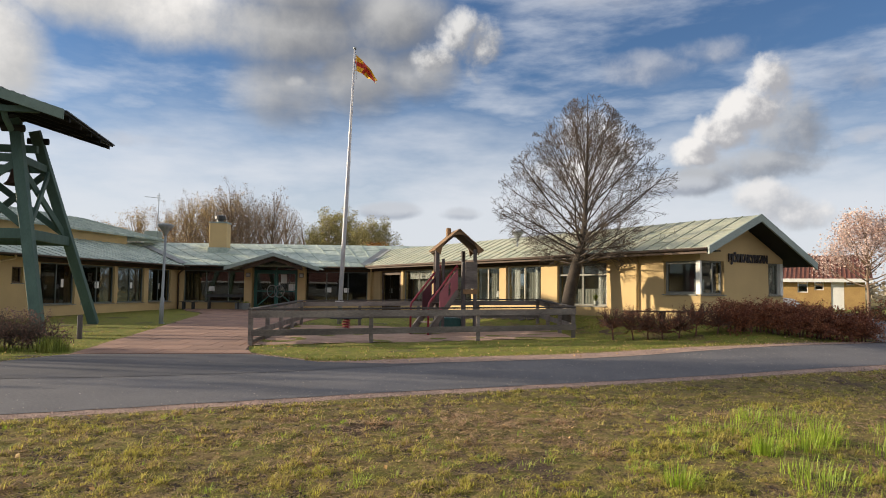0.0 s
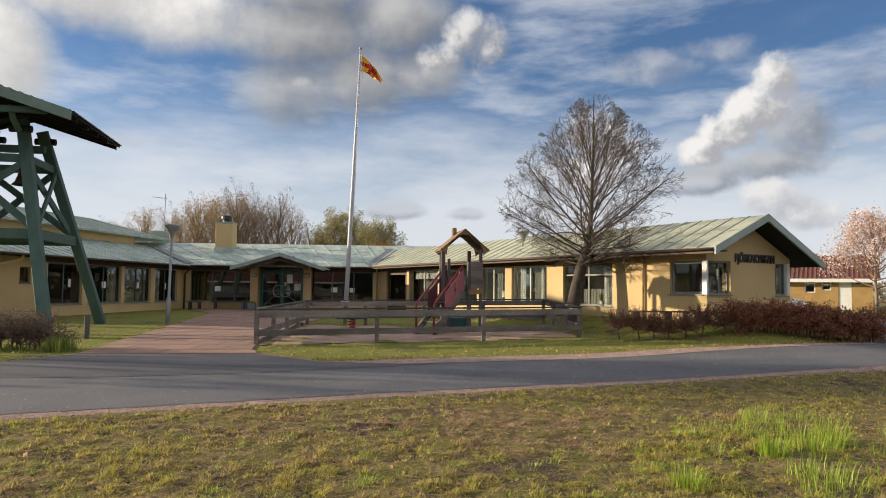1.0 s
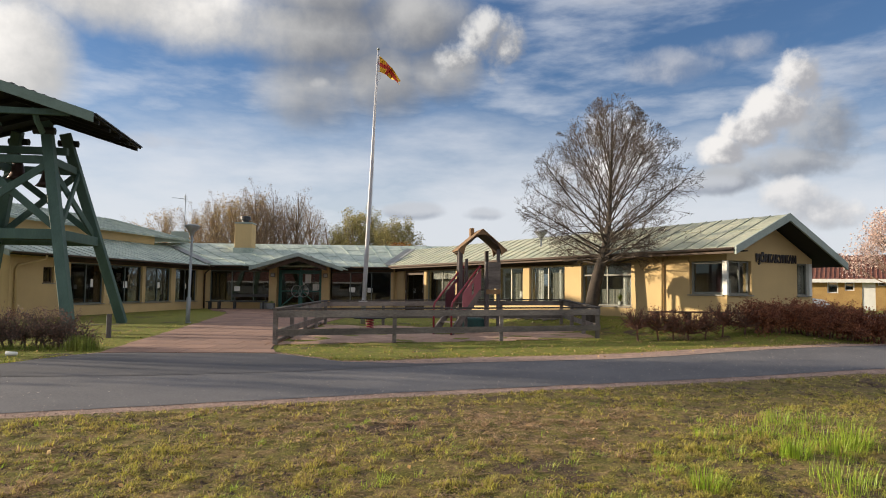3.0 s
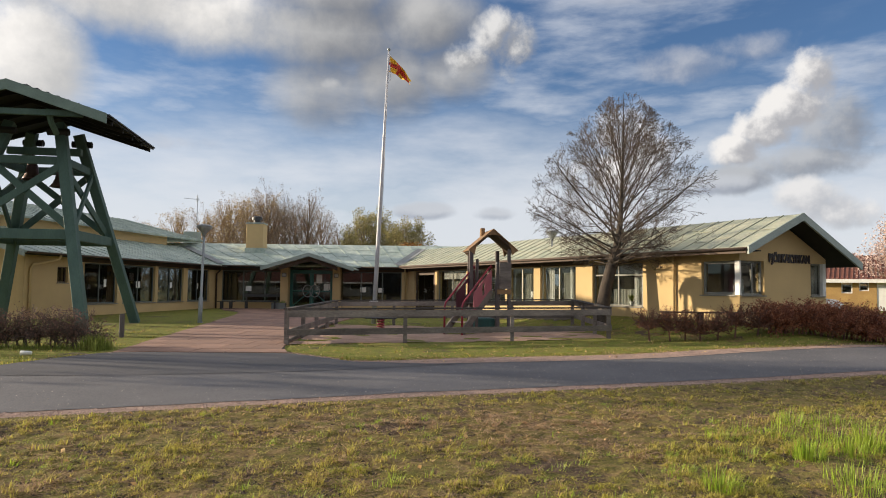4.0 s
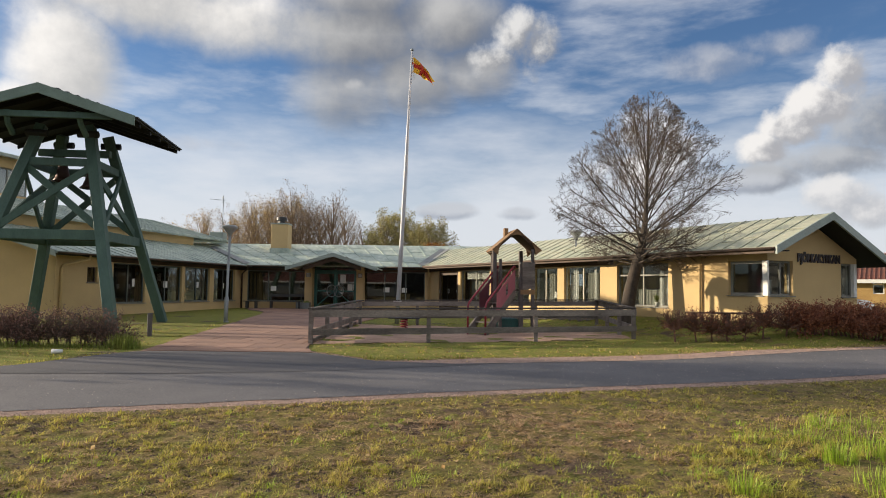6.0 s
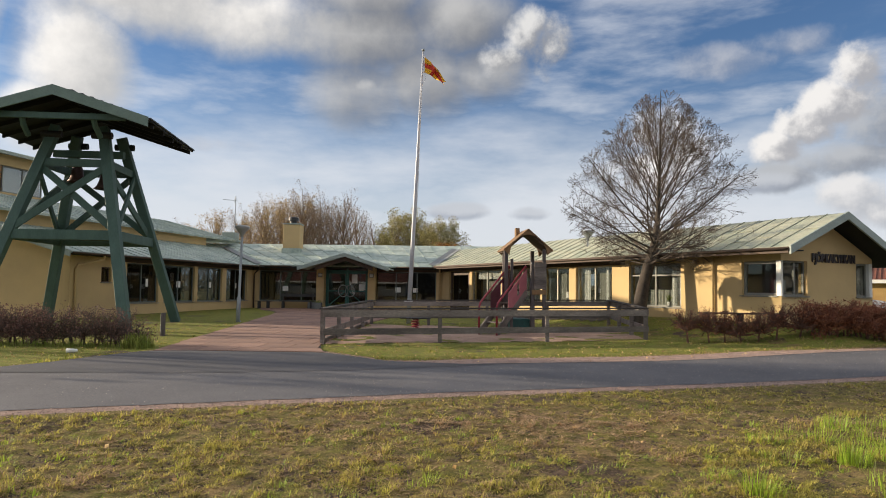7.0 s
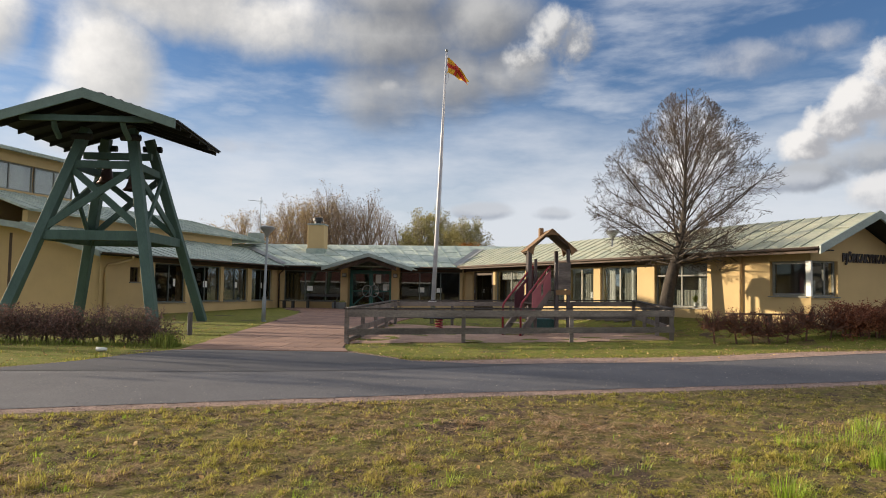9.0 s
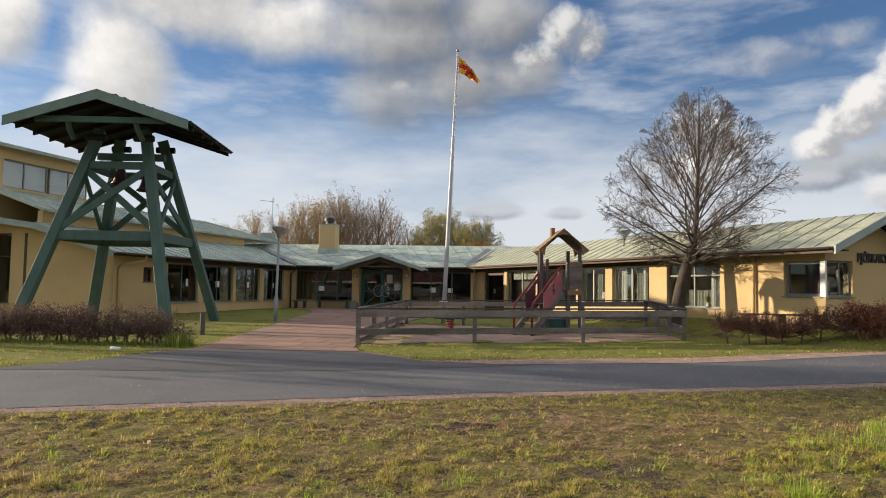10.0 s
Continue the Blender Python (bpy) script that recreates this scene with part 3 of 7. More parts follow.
verge(WING, 22.752, [EAVE_W, RIDGE_W, EAVE_R], 0.20, 0.06, "copper_edge")


def plate(name, m, boxes, mat, label, category="", kind="structure"):
    bm = bmesh.new()
    for b in boxes:
        box(bm, *b)
    ob = part(name, bm, mat)
    ob.matrix_world = m
    return tagged(ob, label, category or name.replace("_", " "), kind=kind)


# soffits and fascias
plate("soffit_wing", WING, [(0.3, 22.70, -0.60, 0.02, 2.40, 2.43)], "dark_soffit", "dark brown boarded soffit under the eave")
plate("fascia_wing", WING, [(0.2, 22.74, -0.66, -0.63, 2.33, 2.50)], "brown_timber", "dark timber fascia under the roof edge")

bm = bmesh.new()
for (ya, za), (yb, zb) in ((EAVE_W, RIDGE_W), (EAVE_R, RIDGE_W)):
    solid(bm, [(21.0, ya, za - 0.085), (22.745, ya, za - 0.085), (22.745, yb, zb - 0.085), (21.0, yb, zb - 0.085)], (0, 0, -0.02))
solid(bm, [(-1.0, EAVE_R[0], EAVE_R[1] - 0.085), (21.0, EAVE_R[0], EAVE_R[1] - 0.085), (21.0, 4.16, roof_line(4.16, 0.085)), (-1.0, 4.16, roof_line(4.16, 0.085))], (0, 0, -0.02))
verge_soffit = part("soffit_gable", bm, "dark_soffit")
verge_soffit.matrix_world = WING
tagged(verge_soffit, "black boarded underside of the gable overhang", "soffit", kind="structure")

# back wing
BY, BZ, RY, RZ = -0.65, 2.45, 3.2, 3.87
slab_roof("roof_back", BACK, [(-2.2, BY, BZ), (14.5, BY, BZ), (14.5, RY, RZ), (-7.2, RY, RZ)], 0.07, "copper_roof", 24, "weathered verdigris copper roof with wide seams", laps=3)
slab_roof("roof_back_far", BACK, [(-7.2, 7.0, 2.45), (14.5, 7.0, 2.45), (14.5, RY + 0.004, RZ), (-7.2, RY + 0.004, RZ)], 0.07, "copper_roof", 3, "rear slope of the copper roof")
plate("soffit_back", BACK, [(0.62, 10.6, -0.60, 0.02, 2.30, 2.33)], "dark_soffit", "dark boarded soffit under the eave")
plate("lintel_back", BACK, [(0.0, 4.22, -0.02, 0.3, 2.161, 2.45), (6.70, 10.89, -0.02, 0.3, 2.161, 2.45)], "brown_timber", "dark timber beam over the windows")
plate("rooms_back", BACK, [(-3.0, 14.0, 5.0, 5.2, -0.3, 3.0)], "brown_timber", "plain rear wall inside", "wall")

# left wing: lean-to roof, band, middle roof, clerestory
slab_roof("roof_lean_to", LEFT, [(-0.75, -0.65, 2.42), (16.6, -0.65, 2.42), (16.6, 3.1, 3.58), (-0.75, 3.1, 3.58)], 0.08, "copper_roof", 28, "grey-green seamed copper roof over the window row")
verge(LEFT, -0.812, [(-0.65, 2.42), (3.1, 3.50), (6.2, 3.90)], 0.20, 0.06, "copper_edge")
plate("band_wall", LEFT, [(-0.4, 14.2, 3.1, 3.35, 3.2, 4.05)], "render_yellow", "narrow yellow wall band between two roofs", "wall")
slab_roof("roof_middle", LEFT, [(-0.8, 2.6, 4.07), (17.6, 2.6, 4.07), (14.0, 5.5, 5.02), (-0.8, 5.5, 5.02)], 0.10, "copper_roof", 30, "verdigris copper roof of the higher hall")
slab_roof("roof_hip", LEFT, [(17.6, 2.6, 4.068), (17.6, 9.5, 4.068), (14.0, 6.5, 5.02), (14.0, 5.5, 5.02)], 0.10, "copper_roof", 8, "hipped end of the copper hall roof")
plate("clerestory_wall", LEFT, [(-0.5, 4.6, 5.56, 5.8, 4.9, 5.12), (-0.5, 4.6, 5.56, 5.8, 6.28, 6.75), (-0.5, -0.05, 5.56, 5.8, 5.12, 6.28)], "render_yellow", "yellow band above a row of high windows", "wall")
slab_roof("roof_upper", LEFT, [(-1.0, 5.0, 6.78), (5.2, 5.0, 6.78), (5.2, 9.5, 7.6), (-1.0, 9.5, 7.6)], 0.12, "copper_roof", 20, "green copper roof of the highest hall")
plate("hall_core", LEFT, [(-0.4, 13, 5.9, 12, -0.3, 4.9), (-0.4, 4.5, 6.6, 12, 4.8, 6.7)], "render_yellow", "inner walls of the hall", "wall")
for x0, x1 in ((2.35, 4.55), (-0.05, 2.25)):
    window(LEFT @ Matrix.Translation((0, 5.56, 0)), x0, x1, 5.12, 6.28, "grey_frame", mull=(1.1,), label="high clerestory window in a grey frame", sill=False)
    plate("clerestory_blind", LEFT, [(x0 + 0.05, x1 - 0.05, 5.75, 5.77, 5.14, 6.26)], "render_inside", "pale blind behind the high window", "blind")
plate("lintel_left", LEFT, [(2.5, LEFT_L, -0.022, 0.0, 2.16, 2.44)], "brown_timber", "dark timber beam over the window row")
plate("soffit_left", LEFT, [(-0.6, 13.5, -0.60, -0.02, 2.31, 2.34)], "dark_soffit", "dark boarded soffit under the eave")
# timber brown on this wall paints in the darkness of the room
plate("rooms_left", LEFT, [(0.0, 13.5, 4.2, 4.35, -0.3, 3.2)], "brown_timber", "plain inner wall behind the windows, coloured dark as an unlit room", "wall")


def valley(p, q, w, label):
    """A folded sheet-metal gutter where two roof planes meet."""
    root = thing("valley_flashing", Matrix.Identity(4), label, "flashing", "valley flashings", "structure")
    p, q = Vector(p), Vector(q)
    side = (q - p).cross(Vector((0, 0, 1))).normalized() * w
    for s in (-1, 1):
        bm = bmesh.new()
        lift = Vector((0, 0, 0.05))
        solid(bm, [p + lift, q + lift, q + side * s + lift * 2.4, p + side * s + lift * 2.4], (0, 0, -0.012))
        part("sheet", bm, "valley_sheet", root)


def meet(ma, a0, a1, a2, mb, b0, b1, b2, z):
    """The point at height z where two roof planes, each by three local points, meet."""
    pa, pb = [ma @ Vector(v) for v in (a0, a1, a2)], [mb @ Vector(v) for v in (b0, b1, b2)]
    na, nb = (pa[1] - pa[0]).cross(pa[2] - pa[0]), (pb[1] - pb[0]).cross(pb[2] - pb[0])
    da, db = na.dot(pa[0]) - na.z * z, nb.dot(pb[0]) - nb.z * z
    det = na.x * nb.y - na.y * nb.x
    return Vector(((da * nb.y - na.y * db) / det, (na.x * db - da * nb.x) / det, z))


ROOF_W = ((0, EAVE_W[0], EAVE_W[1]), (9, EAVE_W[0], EAVE_W[1]), (0, RIDGE_W[0], RIDGE_W[1]))
ROOF_B = ((0, BY, BZ), (9, BY, BZ), (0, RY, RZ))
ROOF_L = ((0, -0.65, 2.42), (9, -0.65, 2.42), (0, 3.1, 3.58))
valley(meet(WING, *ROOF_W, BACK, *ROOF_B, 2.48), meet(WING, *ROOF_W, BACK, *ROOF_B, 3.56), 0.30, "grey sheet-metal valley between two copper roofs")
valley(meet(LEFT, *ROOF_L, BACK, *ROOF_B, 2.45), meet(LEFT, *ROOF_L, BACK, *ROOF_B, 3.56), 0.26, "brownish grey sheet-metal valley between two copper roofs")


def porch():
    """The gabled entrance hood."""
    root = thing("porch_roof", BACK, "low gabled copper porch roof over the entrance", "porch roof", kind="structure")
    f, xl, xr, xm, ze, zp = -2.75, 3.22, 8.12, 5.74, 2.22, 2.98
    for a, b in ((xl, xm), (xr, xm)):
        bm = bmesh.new()
        s = 1 if a < b else -1
        solid(bm, [(a, f, ze), (b - s * 0.002, f, zp), (b - s * 0.002, 1.6, zp), (a, 1.6, ze)], (0, 0, 0.07))
        part("roof_slope", bm, "copper_roof", root)
        bm = bmesh.new()
        solid(bm, [(a, f - 0.05, ze + 0.09), (b, f - 0.05, zp + 0.10), (b, f - 0.05, zp - 0.10), (a, f - 0.05, ze - 0.10)], (0, 0.046, 0))
        part("verge_board", bm, "copper_edge", root)
        bm = bmesh.new()
        solid(bm, [(a + s * 0.9, f + 0.25, ze + 0.13), (b, f + 0.25, zp - 0.10), (b, f + 0.25, zp - 0.32), (a + s * 0.9, f + 0.25, ze - 0.08)], (0, 0.1, 0))
        part("rafter", bm, "brown_timber", root)
    return root


porch()

# ---- windows ----
for a, b, lo, hi in back_open:
    if lo > 0.1:
        mull = (1.2, 2.42) if a < 2 else (1.2, 2.4)
        window(BACK, a, b, lo, hi, "slate_frame", mull=mull, label="wide dark window in a slate grey frame", group="windows of the back wall", glass="dark_glass")
# two frames take the paler colour that paints sunlight on them
for i, (a, b, lo, hi) in enumerate(wing_open[1:6]):
    window(WING, a, b, lo, hi, "sunlit_frame" if 1 < i < 4 else "grey_frame", mull=((b - a) / 2,), transoms=((hi - lo) - 0.4,) if i == 4 else (), label="tall window in a grey timber frame", group="windows of the long wing")
for a, b, lo, hi in left_open[1:]:
    window(LEFT, a, b, lo, hi, "slate_frame", mull=((b - a) * 0.50,), label="tall dark window in a slate grey frame", group="windows of the window row", glass="dark_glass")
window(LEFT, *left_open[0], "brown_timber", label="small square window in a brown frame")

# glazing of the added daylight openings
for a, b, lo, hi in REAR_LIGHT_OPEN:
    window(WING @ Matrix.Translation((0, 3.85, 0)), a, b, lo, hi, "white_frame", mull=((b - a) / 2,), label="window in an unseen rear opening added to brighten the rooms", group="rear windows", sill=False)

# ---- bell tower ----
def bell_tower():
    ux, uy = Vector((0.993, 0.117, 0)), Vector((-0.117, 0.993, 0))
    c = Vector((-12.27, 22.06, -0.1))
    m = Matrix.Translation(c) @ Matrix((ux, uy, Vector((0, 0, 1)))).transposed().to_4x4()
    root = thing("bell_tower", m, "green painted timber bell tower with splayed legs and a gabled roof", "bell tower")
    H = 6.25

    def corner(sx, sy, z):
        k = z / 5.06
        return Vector((sx * (2.22 - 1.22 * k), sy * (2.45 - 1.38 * k), z))
    S = [(-1, -1), (1, -1), (1, 1), (-1, 1)]
    for sx, sy in S:
        bm = bmesh.new()
        beam(bm, corner(sx, sy, 0.0), corner(sx, sy, H), 0.30, 0.28, (0, 1, 0), 0.012)
        part("leg", bm, "green_timber", root)
    for z, h in ((2.78, 0.30), (5.06, 0.24)):
        for i in range(4):
            a, b = corner(*S[i], z), corner(*S[(i + 1) % 4], z)
            bm = bmesh.new()
            beam(bm, a, b, 0.12, h, (0, 0, 1), 0.01)
            part("rail", bm, "green_timber", root)
    for i in range(4):
        p, q = S[i], S[(i + 1) % 4]
        for u, v, off in ((p, q, 0.05), (q, p, -0.05)):
            a, b = corner(*u, 2.92), corner(*v, 4.96)
            n = Vector((a.x + b.x, a.y + b.y, 0)).normalized() * off
            bm = bmesh.new()
            beam(bm, a + n, b + n, 0.08, 0.21, (0, 0, 1), 0.008)
            part("brace", bm, "green_timber", root)
    # roof: boarding, rafters, verge boards, battens, collar beam and brackets
    w, f, bk, ze, zp = 2.70, -2.65, 2.15, 6.10, 6.95
    for s in (-1, 1):
        bm = bmesh.new()
        solid(bm, [(s * w, f, ze), (s * 0.002, f, zp), (s * 0.002, bk, zp), (s * w, bk, ze)], (0, 0, 0.06))
        part("roof_slope", bm, "tarred_board", root)
        bm = bmesh.new()
        solid(bm, [(s * w, f - 0.055, ze + 0.10), (s * 0.0, f - 0.055, zp + 0.11), (s * 0.0, f - 0.055, zp - 0.19), (s * w, f - 0.055, ze - 0.19)], (0, 0.05, 0))
        part("verge_board", bm, "verge_green", root)
        for i in range(5):
            y = f + 0.55 + i * 0.98
            bm = bmesh.new()
            solid(bm, [(s * (w - 0.04), y, ze - 0.004), (s * 0.0, y, zp - 0.004), (s * 0.0, y, zp - 0.16), (s * (w - 0.04), y, ze - 0.13)], (0, 0.09, 0))
            part("rafter", bm, "tarred_board", root)
        for i in range(9):
            k = i / 9
            x, z = s * (w - 0.03 - k * (w - 0.2)), ze + (zp - ze) * k + 0.075
            bm = bmesh.new()
            beam(bm, (x, f + 0.05, z), (x, bk + 0.03, z), 0.16, 0.035)
            part("roof_batten", bm, "black_metal", root)
        bm = bmesh.new()
        tube(bm, [(s * 1.0, f + 0.35, ze + 0.24), (s * 1.0, f + 0.36, ze + 0.12), (s * 1.02, f + 0.5, ze - 0.12), (s * 1.04, f + 0.85, ze - 0.36)], 0.085, 6)
        part("bracket", bm, "green_timber", root)
        for y in (-0.95, 0.95):
            bm = bmesh.new()
            tube(bm, [(s * 0.45, y, ze - 0.14), (s * 1.06, y * 1.02, ze - 0.14)], 0.11, 10)
            part("purlin_log", bm, "dark_soffit", root)
    bm = bmesh.new()
    beam(bm, (-1.95, f + 0.30, ze + 0.12), (1.95, f + 0.30, ze + 0.12), 0.1, 0.18, (0, 0, 1), 0.01)
    part("collar_beam", bm, "green_timber", root)
    bm = bmesh.new()
    beam(bm, (-1.1, 0, 5.52), (1.1, 0, 5.52), 0.2, 0.22, (0, 0, 1), 0.01)
    part("bell_beam", bm, "green_timber", root)
    for x, k in ((0.62, 1.15), (-0.35, 0.85)):
        bm = bmesh.new()
        prof = [(0.01, 0.62), (0.12, 0.62), (0.17, 0.58), (0.20, 0.45), (0.23, 0.25), (0.29, 0.09), (0.37, 0.0), (0.34, 0.0), (0.26, 0.10), (0.19, 0.3), (0.15, 0.55)]
        rings = []
        for r, z in prof:
            rings.append([bm.verts.new((x + r * k * math.cos(2 * math.pi * q / 20), r * k * math.sin(2 * math.pi * q / 20), 5.20 - 0.70 * k + z * k)) for q in range(20)])
        for u, v in zip(rings, rings[1:]):
            for q in range(20):
                bm.faces.new((u[q], u[(q + 1) % 20], v[(q + 1) % 20], v[q]))
        bell = part("bell", bm, "bell_bronze", root, "dark bronze church bell", smooth=True)
        bm = bmesh.new()
        tube(bm, [(x, 0, 5.42), (x, 0, 5.20 - 0.62 * k), (x, 0, 5.20 - 0.78 * k)], [0.03, 0.02, 0.05], 8)
        part("clapper", bm, "black_metal", bell)
    # plank floor of the bell stage
    bm = bmesh.new()
    box(bm, -1.28, 1.28, -1.42, 1.42, 2.80, 2.86)
    part("stage_floor", bm, "dark_soffit", root)
    return root


bell_tower()

# ---- fence round the play area ----
FC, FR_, BL, BR = (-3.43, 16.81), (4.99, 19.45), (-3.36, 25.14), (4.93, 24.14)


def fence():
    root = thing("play_fence", Matrix.Translation((0, 0, 0)), "low weathered plank fence on posts round the play area", "fence")
    h = 0.86
    sides = ((FC, FR_, 3), (BL, BR, 4), (FC, BL, 4), (FR_, BR, 3))
    for a, b, n in sides:
        d = Vector((b[0] - a[0], b[1] - a[1], 0)).normalized()
        out = Vector((d.y, -d.x, 0)) * 0.07
        for i in range(n + 1):
            if a in (FC, FR_) and b in (BL, BR) and i in (0, n):
                continue
            x, y = a[0] + (b[0] - a[0]) * i / n, a[1] + (b[1] - a[1]) * i / n
            bm = bmesh.new()
            z = gz(x, y)
            box(bm, x - 0.05, x + 0.05, y - 0.05, y + 0.05, z - 0.1, z + h - 0.02)
            part("post", bm, "weathered_wood", root)
        for z, t in ((0.74, 0.16), (0.30, 0.15)):
            p = Vector((*a, gz(*a) + z)) + out
            q = Vector((*b, gz(*b) + z)) + out
            bm = bmesh.new()
            beam(bm, p, q, 0.035, t)
            part("board", bm, "weathered_wood", root)
        p, q = Vector((*a, gz(*a) + h)), Vector((*b, gz(*b) + h))
        bm = bmesh.new()
        beam(bm, p, q, 0.17, 0.04)
        part("cap_board", bm, "fence_cap", root)
    return root


fence()

# ---- more materials ----
def leaf_material(name, color, color2, trans=0.3, rough=0.7):
    m = material(name, color, color2, rough=rough, scale=3.0, fine=20, bump=0, var=0.25)
    nt = m.node_tree
    N, L = nt.nodes, nt.links
    b = N["Principled BSDF"]
    g = N.new("ShaderNodeNewGeometry")
    hs = b.inputs["Base Color"].links[0].from_node
    h2 = N.new("ShaderNodeHueSaturation")
    r = N.new("ShaderNodeMapRange")
    r.inputs[3].default_value, r.inputs[4].default_value = 0.55, 1.45
    L.new(g.outputs["Random Per Island"], r.inputs[0])
    L.new(hs.outputs[0], h2.inputs["Color"]); L.new(r.outputs[0], h2.inputs["Value"])
    L.new(h2.outputs[0], b.inputs["Base Color"])
    if trans:
        t = N.new("ShaderNodeBsdfTranslucent")
        mx = N.new("ShaderNodeMixShader")
        mx.inputs[0].default_value = trans
        L.new(h2.outputs[0], t.inputs[0])
        L.new(b.outputs[0], mx.inputs[1]); L.new(t.outputs[0], mx.inputs[2])
        L.new(mx.outputs[0], N["Material Output"].inputs[0])
    return m


leaf_material("beech_leaf", (0.21, 0.070, 0.040), (0.32, 0.125, 0.060), 0.3)
material("hedge_twig", (0.17, 0.085, 0.058), (0.11, 0.058, 0.042), rough=0.9, scale=6, fine=40, bump=0.2, var=0.3)
leaf_material("purple_twig_leaf", (0.15, 0.075, 0.062), (0.21, 0.115, 0.085), 0.2)
leaf_material("bud", (0.085, 0.062, 0.038), (0.12, 0.09, 0.05), 0.2)
leaf_material("blossom", (0.62, 0.46, 0.40), (0.70, 0.55, 0.48), 0.35)
leaf_material("gold_leaf", (0.42, 0.31, 0.15), (0.33, 0.245, 0.135), 0.4)
leaf_material("tan_bud", (0.30, 0.23, 0.16), (0.24, 0.185, 0.14), 0.3)
leaf_material("back_woods", (0.115, 0.120, 0.120), (0.14, 0.135, 0.125), 0.1)
leaf_material("dark_leaf", (0.055, 0.07, 0.03), (0.075, 0.085, 0.035), 0.15)
leaf_material("wood_far", (0.20, 0.18, 0.13), (0.26, 0.22, 0.15), 0.3)
leaf_material("olive_leaf", (0.32, 0.30, 0.11), (0.36, 0.30, 0.13), 0.4)
material("pale_twig", (0.27, 0.19, 0.125), (0.20, 0.14, 0.095), rough=0.9, scale=2, fine=20, bump=0, var=0.3)
leaf_material("orange_leaf", (0.35, 0.16, 0.03), (0.28, 0.12, 0.03), 0.3)
leaf_material("grass_blade", (0.38, 0.36, 0.06), (0.47, 0.38, 0.11), 0.45)
leaf_material("grass_tuft", (0.26, 0.38, 0.03), (0.34, 0.42, 0.05), 0.5, 0.5)
leaf_material("dry_blade", (0.52, 0.36, 0.20), (0.34, 0.215, 0.12), 0.3)
leaf_material("grass_dark", (0.17, 0.225, 0.034), (0.25, 0.26, 0.055), 0.4)
material("red_paint", (0.26, 0.018, 0.032), (0.20, 0.014, 0.026), rough=0.4, scale=4, fine=40, bump=0.05, var=0.08)
material("pink_panel", (0.40, 0.125, 0.15), (0.34, 0.10, 0.125), rough=0.6, scale=3, fine=40, bump=0.1, var=0.12)
material("maroon_panel", (0.10, 0.03, 0.045), (0.075, 0.022, 0.035), rough=0.6, scale=3, fine=40, bump=0.1, var=0.12)
material("play_ochre", (0.25, 0.145, 0.065), (0.17, 0.10, 0.048), rough=0.7, scale=3, fine=40, bump=0.3, var=0.2)
material("play_post", (0.12, 0.10, 0.095), (0.08, 0.068, 0.066), rough=0.85, scale=3, fine=40, bump=0.5, var=0.3, stretch=(1, 1, 0.25))
material("play_green", (0.012, 0.085, 0.075), (0.01, 0.06, 0.055), rough=0.5, scale=4, fine=30, var=0.15)
material("roof_tile", (0.17, 0.058, 0.036), (0.115, 0.042, 0.028), rough=0.8, scale=2, fine=12, bump=0.2, var=0.25, rand=0.15)
material("yellow_brick", (0.42, 0.27, 0.10), (0.34, 0.21, 0.08), rough=0.9, scale=1.2, fine=14, bump=0.3, var=0.22)
material("white_paint", (0.76, 0.75, 0.72), (0.68, 0.67, 0.64), rough=0.6, scale=2, fine=20, bump=0.05, var=0.06)
material("letter", (0.028, 0.018, 0.020), (0.02, 0.014, 0.016), rough=0.5, scale=4, fine=30, bump=0.05, var=0.1)
material("lamp_grey", (0.28, 0.30, 0.31), (0.24, 0.26, 0.27), rough=0.5, scale=4, fine=30, bump=0.03, var=0.08)
material("lamp_glass", (0.55, 0.55, 0.52), (0.48, 0.48, 0.46), rough=0.3, scale=4, fine=30, bump=0, var=0.05)
material("paper", (0.78, 0.77, 0.73), (0.70, 0.69, 0.66), rough=0.8, scale=5, fine=30, bump=0, var=0.05)
material("curtain", (0.68, 0.67, 0.63), (0.58, 0.57, 0.54), rough=0.9, scale=3, fine=20, bump=0.2, var=0.1)
material("flag_cloth_red", (0.55, 0.045, 0.02), (0.48, 0.04, 0.02), rough=0.8, scale=4, fine=60, bump=0.1, var=0.1)
material("flag_cloth_yellow", (0.78, 0.42, 0.025), (0.70, 0.37, 0.02), rough=0.8, scale=4, fine=60, bump=0.1, var=0.1)
material("planter_grey", (0.20, 0.21, 0.20), (0.16, 0.165, 0.16), rough=0.85, scale=4, fine=40, bump=0.3, var=0.2)
material("bench_grey", (0.062, 0.060, 0.058), (0.042, 0.042, 0.042), rough=0.8, scale=4, fine=40, bump=0.3, var=0.25)
material("car_paint", (0.42, 0.44, 0.47), (0.40, 0.42, 0.45), rough=0.25, scale=2, fine=20, bump=0, var=0.03)
material("kerb_stone", (0.33, 0.31, 0.29), (0.25, 0.235, 0.22), rough=0.9, scale=3, fine=40, bump=0.4, var=0.25, rand=0.12)

# ---- plaza, sand and small ground pieces ----
PLAZA_L = [(13.0, -7.2), (13.94, -6.45), (16.5, -6.8), (19.5, -7.15), (26, -8.0), (31, -8.6), (34.0, -9.3), (36.0, -10.6), (39.0, -11.6)]


def plaza_left(y):
    return lerp_table(PLAZA_L, y)


def plaza_right(y):
    return -3.46 + max(16.8 - y, 0) * 0.21 if y < 27 else -3.46 + (y - 27) * 0.12


def plaza_near(x):
    return road_far(x) + 0.02


def plaza_inside(x, y):
    return plaza_near(x) < y < 39.5 and plaza_left(y) < x < plaza_right(y)


